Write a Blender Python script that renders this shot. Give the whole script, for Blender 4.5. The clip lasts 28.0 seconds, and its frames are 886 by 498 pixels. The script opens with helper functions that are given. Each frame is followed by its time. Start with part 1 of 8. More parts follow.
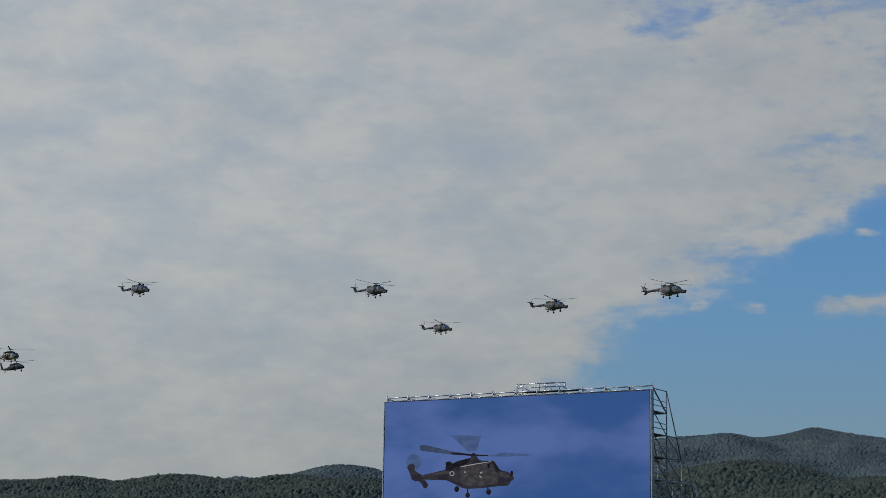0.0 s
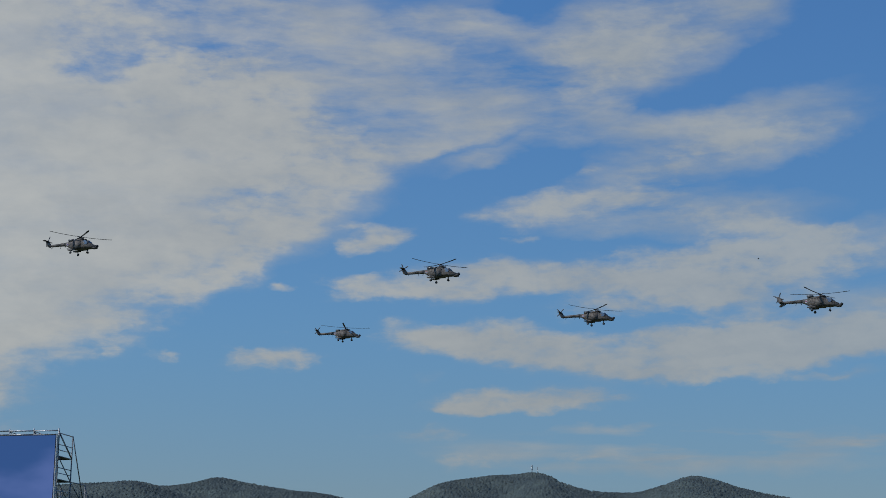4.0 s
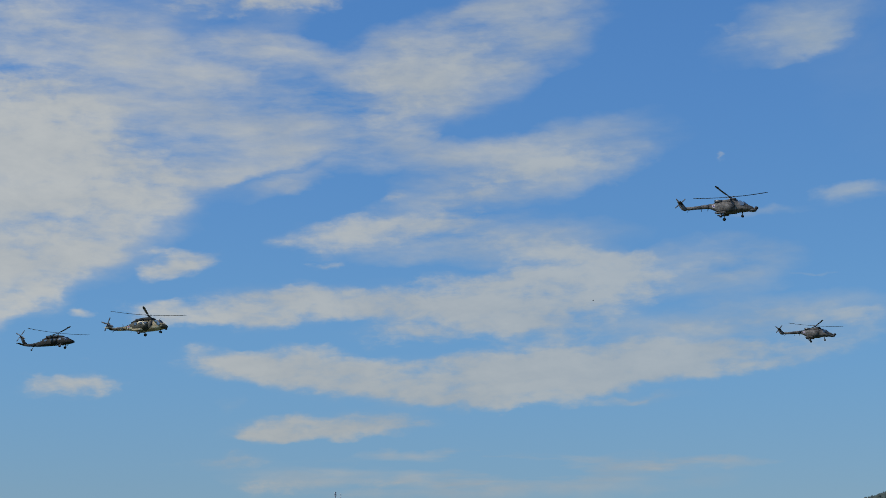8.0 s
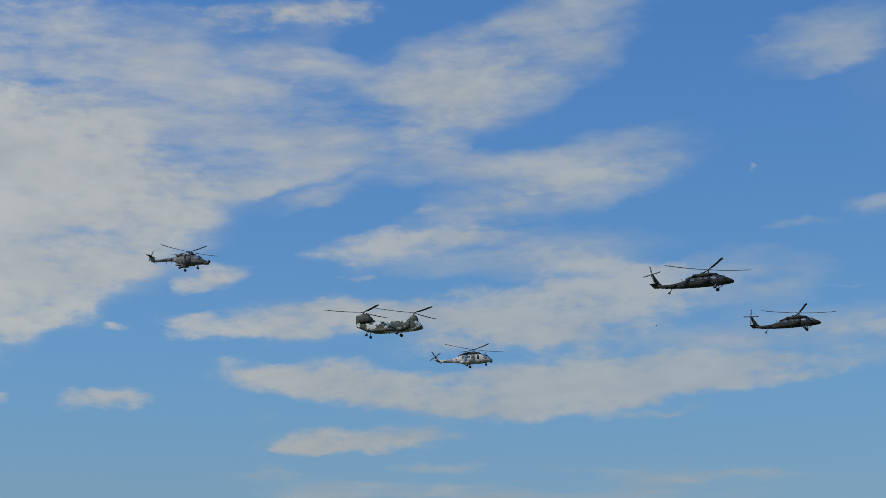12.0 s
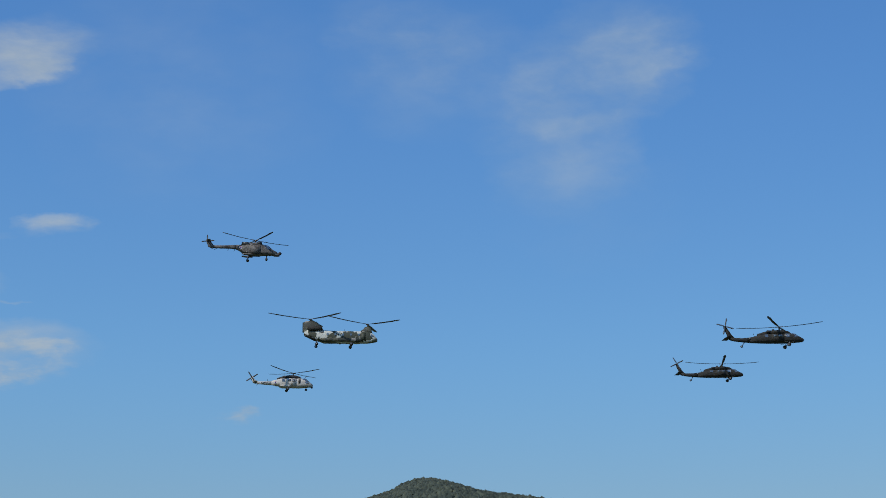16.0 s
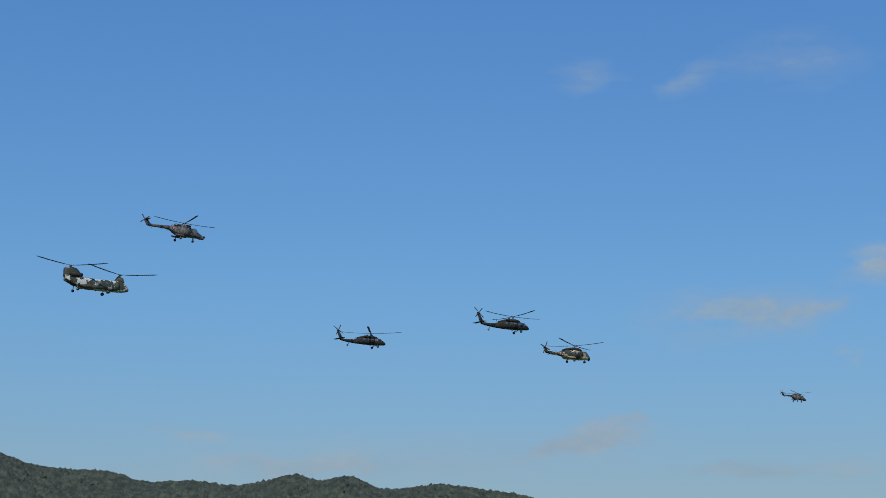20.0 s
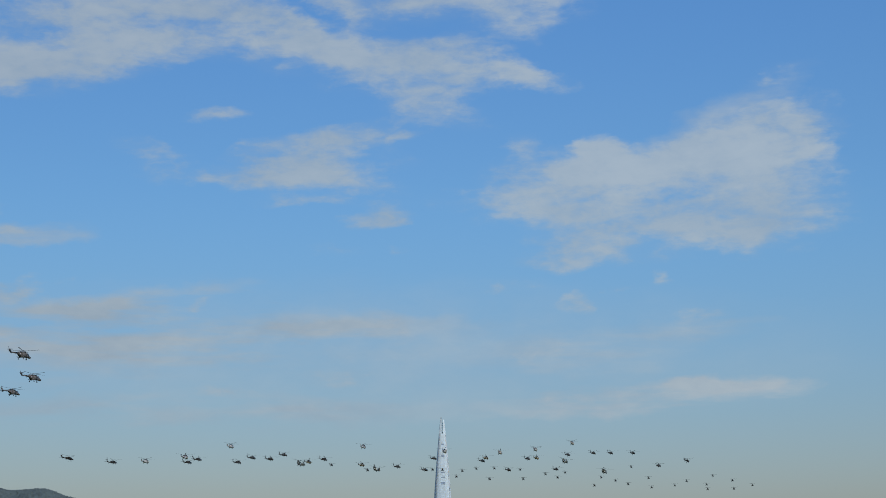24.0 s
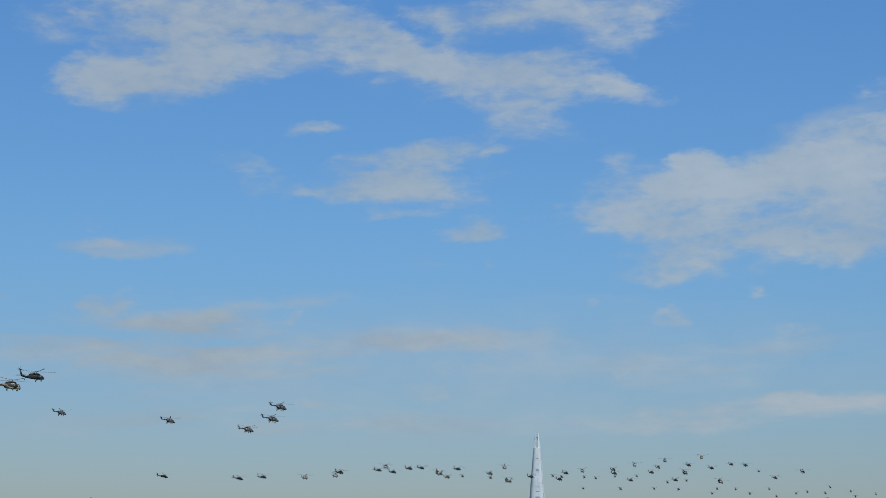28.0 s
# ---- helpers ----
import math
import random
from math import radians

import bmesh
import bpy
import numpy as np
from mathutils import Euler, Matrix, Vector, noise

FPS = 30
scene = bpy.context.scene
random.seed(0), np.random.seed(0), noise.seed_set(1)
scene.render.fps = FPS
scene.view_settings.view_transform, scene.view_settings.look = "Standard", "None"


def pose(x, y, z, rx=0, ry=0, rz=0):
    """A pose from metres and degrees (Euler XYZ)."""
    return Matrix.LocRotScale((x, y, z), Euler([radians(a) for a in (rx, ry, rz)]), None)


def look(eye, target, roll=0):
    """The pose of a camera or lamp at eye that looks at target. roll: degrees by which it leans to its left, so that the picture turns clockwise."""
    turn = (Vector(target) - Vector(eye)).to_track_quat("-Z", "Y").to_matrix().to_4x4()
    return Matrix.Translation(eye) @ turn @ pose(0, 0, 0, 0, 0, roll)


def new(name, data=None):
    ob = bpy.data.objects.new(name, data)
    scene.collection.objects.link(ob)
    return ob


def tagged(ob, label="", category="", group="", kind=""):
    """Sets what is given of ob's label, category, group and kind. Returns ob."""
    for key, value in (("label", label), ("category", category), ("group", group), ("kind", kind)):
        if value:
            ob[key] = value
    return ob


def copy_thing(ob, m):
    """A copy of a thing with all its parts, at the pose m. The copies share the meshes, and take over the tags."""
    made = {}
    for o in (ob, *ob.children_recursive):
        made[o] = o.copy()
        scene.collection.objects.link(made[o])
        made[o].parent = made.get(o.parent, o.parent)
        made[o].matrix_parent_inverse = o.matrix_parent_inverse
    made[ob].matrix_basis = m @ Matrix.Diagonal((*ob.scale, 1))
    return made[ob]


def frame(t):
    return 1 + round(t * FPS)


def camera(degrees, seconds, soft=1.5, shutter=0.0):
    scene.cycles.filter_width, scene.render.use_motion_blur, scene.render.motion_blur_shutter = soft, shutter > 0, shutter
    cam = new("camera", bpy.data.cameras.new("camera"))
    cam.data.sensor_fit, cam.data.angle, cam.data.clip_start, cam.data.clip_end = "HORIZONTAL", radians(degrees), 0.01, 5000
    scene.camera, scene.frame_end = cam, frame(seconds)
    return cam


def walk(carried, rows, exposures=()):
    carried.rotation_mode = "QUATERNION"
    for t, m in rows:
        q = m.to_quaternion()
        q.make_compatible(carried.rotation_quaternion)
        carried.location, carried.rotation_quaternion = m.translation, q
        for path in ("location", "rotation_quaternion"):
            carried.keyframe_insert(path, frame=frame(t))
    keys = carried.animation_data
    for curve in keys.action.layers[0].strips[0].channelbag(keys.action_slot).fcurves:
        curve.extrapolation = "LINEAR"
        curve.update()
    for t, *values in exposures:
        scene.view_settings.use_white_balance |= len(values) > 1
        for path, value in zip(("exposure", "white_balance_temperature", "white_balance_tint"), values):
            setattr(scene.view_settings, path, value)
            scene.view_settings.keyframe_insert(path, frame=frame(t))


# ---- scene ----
cam = camera(27.53, 28.0, soft=0.8)
EYE = (0.0, 0.0, 1.7)

# seconds, heading (degrees to the left of +y), pitch, lean
PATH = [
    (0.0, 0.00, 10.80, 0.87), (0.5, -0.24, 10.87, 0.82), (1.0, -1.99, 10.96, 0.66), (1.5, -4.44, 11.04, 1.12),
    (2.0, -7.15, 11.28, 1.21), (2.5, -10.01, 11.62, 0.91), (4.5, -21.53, 12.73, 0.45), (5.0, -24.59, 12.80, 0.08),
    (5.5, -28.24, 12.85, -0.22), (6.0, -32.08, 12.97, -0.70), (6.5, -35.08, 13.13, -1.11), (7.0, -35.20, 13.22, -1.22),
    (7.5, -31.16, 13.34, -0.92), (8.0, -24.99, 13.38, -0.51), (8.5, -19.09, 13.42, -0.07), (9.0, -14.78, 13.24, 0.30),
    (9.5, -12.99, 13.13, 0.45), (10.0, -13.46, 13.11, 0.34), (10.5, -15.16, 13.20, 0.24), (11.0, -17.53, 13.38, 0.07),
    (11.5, -20.49, 13.60, -0.14), (12.0, -23.95, 13.78, -0.41), (12.5, -27.43, 13.95, -0.47), (13.0, -31.01, 14.12, -0.62),
    (13.5, -34.71, 14.22, -0.57), (15.5, -47.99, 14.17, -0.67), (16.0, -50.71, 14.14, -0.49), (16.5, -53.09, 14.08, -0.11),
    (17.0, -55.23, 14.00, 0.33), (17.5, -57.80, 13.93, 0.50), (18.0, -60.93, 13.87, 0.97), (18.5, -64.37, 13.79, 1.65),
    (19.0, -68.47, 13.58, 1.47), (19.5, -74.12, 12.97, 0.76), (20.0, -81.63, 11.96, 0.32), (20.5, -90.75, 10.84, 0.20),
    (21.0, -99.79, 9.95, 0.40), (21.5, -107.39, 9.48, 0.23), (22.0, -112.91, 9.41, -0.13), (22.5, -116.84, 9.45, -0.28),
    (24.5, -122.24, 9.78, -0.34), (25.0, -121.60, 9.75, -0.56), (25.5, -120.46, 9.85, -0.46), (26.0, -119.41, 9.95, -0.49),
    (26.5, -118.23, 9.92, -0.33), (27.0, -117.57, 10.05, -0.21), (27.5, -117.98, 10.13, 0.02), (28.0, -118.96, 10.18, 0.26),
]

def aim(yaw, pitch, roll):
    return pose(*EYE, 90 + pitch, 0, yaw) @ pose(0, 0, 0, 0, 0, roll)


EXPOSURES = [(0.0, -0.12), (1.0, -0.11), (2.5, -0.14), (5.0, 0.05), (6.0, 0.2), (7.0, 0.24), (8.0, 0.2), (9.0, -0.01), (10.0, -0.03), (11.0, -0.02), (12.0, 0.13), (13.0, 0.19), (16.0, 0.31), (17.0, 0.3), (18.0, 0.29), (19.0, 0.27), (20.0, 0.22), (21.0, 0.24), (22.0, 0.19), (25.0, 0.21), (28.0, 0.21)]
walk(cam, [(t, aim(yaw, pitch, roll)) for t, yaw, pitch, roll in PATH], EXPOSURES)

# ---- sky, clouds and sun ----
SUN_AZIMUTH, SUN_ELEVATION = -95.0, 42.0     # azimuth clockwise from +y
world = bpy.data.worlds.new("sky")
scene.world = world
world.use_nodes = True
WT = world.node_tree
WT.nodes.clear()


def wn(kind, **sockets):
    """A node of the sky; sockets by name or, as s0, s1, by number."""
    n = WT.nodes.new(kind)
    for key, v in sockets.items():
        if key[0] == "s" and key[1:].isdigit():
            sock = n.inputs[int(key[1:])]
        else:
            sock = n.inputs[key]
        if isinstance(v, bpy.types.NodeSocket):
            WT.links.new(v, sock)
        else:
            sock.default_value = v
    return n


def wmath(op, a, b=0.0, c=0.0):
    n = wn("ShaderNodeMath", s0=a, s1=b, s2=c)
    n.operation = op
    return n.outputs[0]


def wvec(op, a, b=(0, 0, 0)):
    n = wn("ShaderNodeVectorMath", s0=a, s1=b)
    n.operation = op
    return n.outputs[0]


def wramp(v, lo, hi, to_lo=0.0, to_hi=1.0):
    n = wn("ShaderNodeMapRange", Value=v)
    n.interpolation_type = "SMOOTHSTEP"
    for name, x in (("From Min", lo), ("From Max", hi), ("To Min", to_lo), ("To Max", to_hi)):
        n.inputs[name].default_value = x
    return n.outputs[0]


def wmix(f, a, b):
    n = wn("ShaderNodeMix")
    n.data_type = "RGBA"
    for sock, v in ((n.inputs[0], f), (n.inputs[6], a), (n.inputs[7], b)):
        if isinstance(v, bpy.types.NodeSocket):
            WT.links.new(v, sock)
        else:
            sock.default_value = v
    return n.outputs[2]


def wnoise(vector, scale, detail=6.0, rough=0.55):
    n = wn("ShaderNodeTexNoise", Vector=vector, Scale=scale, Detail=detail, Roughness=rough)
    return n.outputs["Fac"], n.outputs["Color"]


# bearing and height above the horizon, in degrees
toward = wn("ShaderNodeSeparateXYZ", s0=wn("ShaderNodeTexCoord").outputs["Generated"])
bearing = wmath("MULTIPLY", wmath("ARCTAN2", toward.outputs[0], toward.outputs[1]), 180 / math.pi)
height = wmath("MULTIPLY", wmath("ARCSINE", toward.outputs[2]), 180 / math.pi)
at_sky = wn("ShaderNodeCombineXYZ", X=bearing, Y=height, Z=0.0).outputs[0]
slant = wn("ShaderNodeMapping", Vector=at_sky, Rotation=(0, 0, radians(-10)), Scale=(0.5, 1.0, 1)).outputs[0]
warp_a = wvec("MULTIPLY", wvec("SUBTRACT", wnoise(slant, 0.30, 2.0)[1], (0.5, 0.5, 0.5)), (1.6, 0.7, 0.0))
warp_b = wvec("MULTIPLY", wvec("SUBTRACT", wnoise(slant, 1.3, 4.0, 0.55)[1], (0.5, 0.5, 0.5)), (2.4, 0.9, 0.0))
at_cloud = wvec("ADD", wvec("ADD", at_sky, warp_a), warp_b)
cover = {"T": 0.0, "W": 0.0, "S": 0.0, "B": 0.0, "O": 0.0}


def sky_clouds(banks):
    """Clouds: kind (T heaped, W cirrus, S haze, B low layers, O overcast, H gap), bearing, height, half width, half height, tilt, density."""
    for kind, a, e, w, h, tilt, density in banks:
        if kind == "T" and w < 2.2:      # small puffs are thinner
            density *= 0.82
        m = wn("ShaderNodeMapping", Vector=at_cloud, Location=(a, e, 0), Rotation=(0, 0, radians(tilt)), Scale=(w * 1.25, h * (1.9 if kind == "B" else 1.25), 1))
        m.vector_type = "TEXTURE"
        g = wn("ShaderNodeTexGradient", Vector=m.outputs[0])
        g.gradient_type = "SPHERICAL"
        for key in ("T", "O", "W") if kind == "H" else (kind,):
            cover[key] = wmath("MULTIPLY_ADD", g.outputs["Fac"], 2.0 * (-density if kind == "H" else density), cover[key])


sky_clouds([  # big overcast sheet
    ("O", -5.3, 14.1, 11.45, 7.52, 0, 1.20), ("O", -4.9, 7.1, 10.10, 5.73, 0, 1.10), ("O", 0.9, 16.3, 9.32, 5.37, 0, 1.00),
    ("O", 1.6, 11.3, 8.76, 3.94, 10, 1.00), ("O", 7.4, 13.3, 7.73, 3.40, 18, 0.90), ("O", -0.9, 8.2, 5.97, 2.51, 5, 0.90),
    ("O", -11.9, 11.0, 12.77, 12.53, 0, 1.20), ("O", -5.8, 21.0, 17.26, 4.48, 0, 1.00), ("T", 9.8, 12.1, 4.76, 1.07, 20, 0.50),
    ("W", 11.1, 13.9, 7.74, 2.33, 22, 1.20), ("W", 13.8, 15.6, 6.51, 1.97, 24, 1.20), ("W", 12.0, 17.4, 4.88, 1.43, 20, 1.20),
    ("T", 10.3, 17.6, 3.00, 0.90, 18, 0.55), ("O", 8.8, 15.6, 4.83, 2.15, 10, 0.60), ("W", 15.7, 18.1, 4.90, 1.07, 28, 0.90),
    ("W", 18.0, 16.2, 3.73, 0.72, 25, 0.70), ("T", 10.4, 11.2, 2.92, 0.50, 22, 0.50), ("T", 8.4, 9.9, 1.64, 0.32, 25, 0.35),
    ("T", 3.2, 7.6, 2.17, 0.36, 12, 0.40), ("H", 6.6, 17.8, 1.69, 0.50, -10, 0.40), ("H", 4.4, 14.6, 1.67, 0.90, 0, 0.35),
    ("H", 1.3, 15.6, 1.12, 0.39, 0, 0.25), ("H", 3.9, 8.7, 2.17, 0.36, 8, 0.50), ("H", 0.9, 7.7, 1.45, 0.25, 5, 0.40),
])
sky_clouds([  # big overcast sheet
    ("T", 16.3, 12.8, 1.29, 0.47, 5, 0.45), ("T", 15.6, 11.1, 1.00, 0.32, 5, 0.50), ("T", 8.0, 9.1, 0.40, 0.25, -15, 0.40),
    ("T", 9.6, 9.0, 0.47, 0.16, 0, 0.35), ("T", 13.1, 9.0, 1.63, 0.39, 3, 0.40), ("W", 13.3, 11.2, 0.55, 0.18, 0, 0.50),
    ("T", 4.3, 8.3, 1.79, 0.30, 10, 0.60), ("W", 5.8, 9.5, 3.00, 0.60, 18, 0.80),
])
sky_clouds([  # cirrus plumes and the broken bank beside the sheet
    ("T", 11.3, 17.5, 3.57, 1.25, -10, 0.70), ("T", 11.8, 15.6, 4.46, 1.97, 0, 0.80), ("T", 14.3, 15.2, 3.71, 1.07, 10, 0.50),
    ("T", 11.9, 13.2, 2.57, 0.81, 0, 0.70), ("W", 15.1, 16.8, 4.86, 2.15, 20, 0.90), ("W", 17.7, 18.7, 1.51, 0.72, 35, 0.80),
    ("W", 12.3, 19.8, 4.76, 1.25, 5, 0.80), ("W", 16.6, 17.6, 3.76, 0.54, 30, 0.50), ("T", 18.7, 21.1, 3.26, 0.39, 3, 0.70),
    ("W", 25.0, 19.1, 5.31, 1.61, 18, 1.30), ("T", 24.6, 18.9, 3.79, 1.07, 15, 0.40), ("W", 23.1, 17.3, 2.06, 0.90, 20, 1.00),
    ("W", 26.7, 20.1, 4.20, 1.07, 20, 0.90), ("W", 20.8, 19.4, 3.04, 0.54, -10, 0.70), ("T", 23.5, 18.0, 1.69, 0.81, 20, 0.35),
    ("W", 19.7, 16.4, 3.36, 0.54, 18, 0.90), ("W", 25.3, 16.3, 3.36, 0.54, 3, 0.80), ("W", 20.1, 15.5, 1.67, 0.36, 20, 0.50),
    ("T", 26.4, 15.2, 2.60, 0.90, 25, 0.50), ("T", 29.0, 16.0, 2.42, 0.47, 8, 0.50), ("W", 27.7, 15.7, 4.65, 1.07, 15, 1.00),
    ("T", 22.3, 13.9, 2.40, 0.64, 8, 0.55), ("T", 25.3, 14.1, 2.22, 0.72, 10, 0.35), ("W", 25.7, 13.6, 4.79, 0.72, 0, 0.80),
])
sky_clouds([  # cirrus plumes and the broken bank beside the sheet
    ("T", 27.7, 14.2, 0.65, 0.14, 8, 0.40), ("T", 21.4, 12.9, 0.66, 0.11, 0, 0.35), ("T", 23.3, 15.0, 0.74, 0.18, 5, 0.35),
    ("T", 16.3, 12.8, 1.14, 0.36, 4, 0.55), ("T", 16.0, 13.3, 0.74, 0.14, 0, 0.30), ("T", 11.4, 11.8, 0.91, 0.32, 20, 0.40),
])
sky_clouds([  # main bank
    ("T", 19.4, 11.6, 3.29, 0.64, 2, 0.75), ("T", 22.3, 11.7, 2.93, 0.64, 2, 0.70), ("T", 26.0, 11.6, 3.66, 0.90, 4, 0.85),
    ("T", 28.9, 11.9, 3.11, 1.25, 5, 0.90), ("T", 30.9, 12.4, 1.10, 0.64, 20, 0.60), ("T", 28.0, 13.4, 2.58, 0.47, -8, 0.55),
    ("T", 23.4, 10.7, 2.00, 0.39, 0, 0.55), ("T", 15.8, 11.5, 1.46, 0.29, 0, 0.55), ("T", 18.5, 11.1, 2.01, 0.39, 0, 0.50),
    ("T", 27.1, 10.8, 3.64, 0.39, 0, 0.35), ("T", 33.7, 12.6, 1.28, 0.50, 3, 0.35), ("W", 33.8, 12.6, 2.39, 0.90, 3, 0.80),
    ("T", 18.4, 9.6, 2.00, 0.57, -10, 0.75), ("T", 20.9, 9.5, 2.36, 0.72, -5, 0.85), ("T", 24.2, 9.3, 3.99, 0.75, 2, 1.00),
    ("T", 28.0, 9.6, 4.54, 0.90, 5, 1.00), ("T", 31.2, 9.7, 4.36, 0.75, 3, 0.85), ("T", 34.8, 10.0, 3.64, 0.64, 6, 0.60),
    ("T", 37.8, 10.9, 1.09, 0.29, 0, 0.50), ("W", 34.3, 10.7, 4.74, 0.90, 4, 0.70), ("T", 27.0, 8.6, 4.53, 0.25, 1, 0.50),
    ("T", 31.5, 8.6, 1.81, 0.18, 0, 0.45), ("T", 33.7, 9.3, 2.18, 0.29, 3, 0.40), ("T", 35.0, 11.0, 2.92, 0.36, 2, 0.40),
])
sky_clouds([  # lower banks and small puffs
    ("T", 21.5, 7.8, 3.25, 0.47, 4, 1.00), ("T", 20.0, 7.4, 1.44, 0.25, 0, 0.60), ("T", 24.0, 7.9, 1.08, 0.18, 0, 0.50),
    ("T", 18.1, 6.6, 1.53, 0.32, 0, 0.55), ("T", 19.9, 5.9, 1.80, 0.43, 0, 0.40), ("T", 23.2, 6.0, 1.08, 0.25, 0, 0.40),
    ("B", 27.0, 6.7, 4.51, 0.18, 0, 0.60), ("B", 32.3, 6.5, 2.52, 0.14, 0, 0.70), ("B", 26.1, 6.1, 7.20, 0.43, 0, 0.60),
    ("T", 13.3, 9.1, 1.81, 0.32, 0, 0.42), ("T", 14.2, 8.9, 0.72, 0.25, 0, 0.30), ("T", 18.2, 8.4, 0.54, 0.25, 20, 0.35),
    ("T", 13.5, 9.8, 0.29, 0.07, 0, 0.25), ("T", 13.2, 11.3, 0.44, 0.14, 0, 0.30), ("T", 34.2, 20.1, 0.34, 0.25, -20, 0.40),
    ("T", 35.2, 19.7, 0.95, 0.29, -15, 0.35), ("W", 36.6, 19.9, 2.67, 0.90, 10, 0.70), ("W", 37.3, 19.4, 1.52, 0.29, 20, 0.40),
    ("T", 33.8, 15.9, 0.19, 0.21, 0, 0.35), ("W", 38.2, 14.6, 1.11, 0.36, 0, 0.70), ("T", 38.4, 14.5, 0.74, 0.18, 0, 0.20),
    ("W", 35.7, 14.3, 1.11, 0.14, 0, 0.40), ("W", 37.2, 12.4, 0.73, 0.07, 0, 0.40),
])
sky_clouds([  # smoke-like patch
    ("T", 43.9, 9.1, 0.73, 0.18, 0, 0.45), ("T", 43.9, 8.9, 0.62, 0.29, 0, 0.30), ("S", 56.1, 19.7, 2.85, 1.97, 15, 0.85),
    ("S", 57.0, 19.9, 1.71, 1.25, 30, 0.50), ("S", 54.8, 17.8, 2.44, 2.33, 0, 0.50), ("S", 50.6, 19.8, 3.24, 1.97, 0, 0.40),
    ("S", 49.4, 21.0, 2.49, 1.07, -10, 0.30), ("S", 55.5, 15.6, 2.60, 1.97, 0, 0.15), ("S", 41.8, 19.2, 4.74, 3.58, 0, 0.20),
])
sky_clouds([  # low clouds over the wooded hill
    ("T", 90.6, 9.6, 2.18, 0.43, 2, 0.40), ("T", 93.4, 10.0, 1.27, 0.21, 12, 0.35), ("T", 90.9, 10.1, 1.27, 0.32, 0, 0.25),
    ("W", 90.9, 9.8, 3.27, 0.90, 4, 0.50), ("T", 95.2, 11.1, 0.64, 0.25, 0, 0.35), ("T", 87.1, 6.3, 1.98, 0.47, 14, 0.55),
    ("T", 85.2, 5.7, 2.34, 0.36, 10, 0.50), ("T", 80.2, 5.1, 3.06, 0.36, 5, 0.45), ("T", 77.0, 5.0, 2.88, 0.39, 0, 0.45),
    ("S", 80.2, 5.2, 8.09, 0.90, 4, 0.50), ("T", 73.6, 6.0, 2.16, 0.32, -3, 0.35), ("T", 90.6, 5.0, 1.62, 0.25, 4, 0.35),
    ("T", 86.6, 7.8, 0.90, 0.14, 0, 0.20), ("T", 94.5, 8.3, 0.33, 0.32, 0, 0.25), ("W", 86.4, 17.3, 1.13, 0.54, 0, 0.40),
    ("W", 89.9, 17.2, 1.12, 0.54, 30, 0.35), ("W", 93.0, 17.6, 2.25, 0.90, 0, 0.35),
])
sky_clouds([  # thin streaks between the hill and the tower
    ("T", 90.9, 9.7, 2.18, 0.47, -2, 0.42), ("T", 93.4, 9.9, 1.45, 0.21, 8, 0.35), ("T", 91.2, 10.3, 0.91, 0.29, 0, 0.25),
    ("T", 95.4, 11.1, 1.09, 0.32, 0, 0.30), ("W", 96.4, 11.2, 2.37, 0.54, 8, 0.60), ("T", 97.5, 11.4, 1.10, 0.11, 12, 0.30),
    ("T", 101.0, 12.7, 1.47, 0.14, 0, 0.45), ("W", 98.6, 12.5, 2.93, 0.32, 0, 0.60), ("T", 97.1, 12.4, 1.10, 0.11, 0, 0.25),
    ("W", 95.3, 11.7, 0.91, 0.32, 0, 0.40), ("T", 87.5, 6.2, 1.98, 0.47, 0, 0.40), ("T", 87.3, 6.6, 1.08, 0.18, 0, 0.30),
    ("T", 90.2, 5.0, 1.44, 0.14, 2, 0.35), ("B", 93.0, 5.1, 3.59, 0.18, 0, 0.50), ("T", 102.4, 8.5, 0.63, 0.21, 10, 0.30),
    ("T", 105.1, 8.4, 0.72, 0.18, 0, 0.30), ("T", 108.5, 8.3, 0.81, 0.29, 20, 0.40), ("T", 94.5, 8.5, 0.22, 0.36, 0, 0.20),
    ("T", 108.2, 10.2, 1.09, 0.21, 0, 0.35), ("W", 109.1, 10.1, 1.82, 0.36, 0, 0.40), ("T", 107.5, 10.9, 0.55, 0.14, 0, 0.25),
])
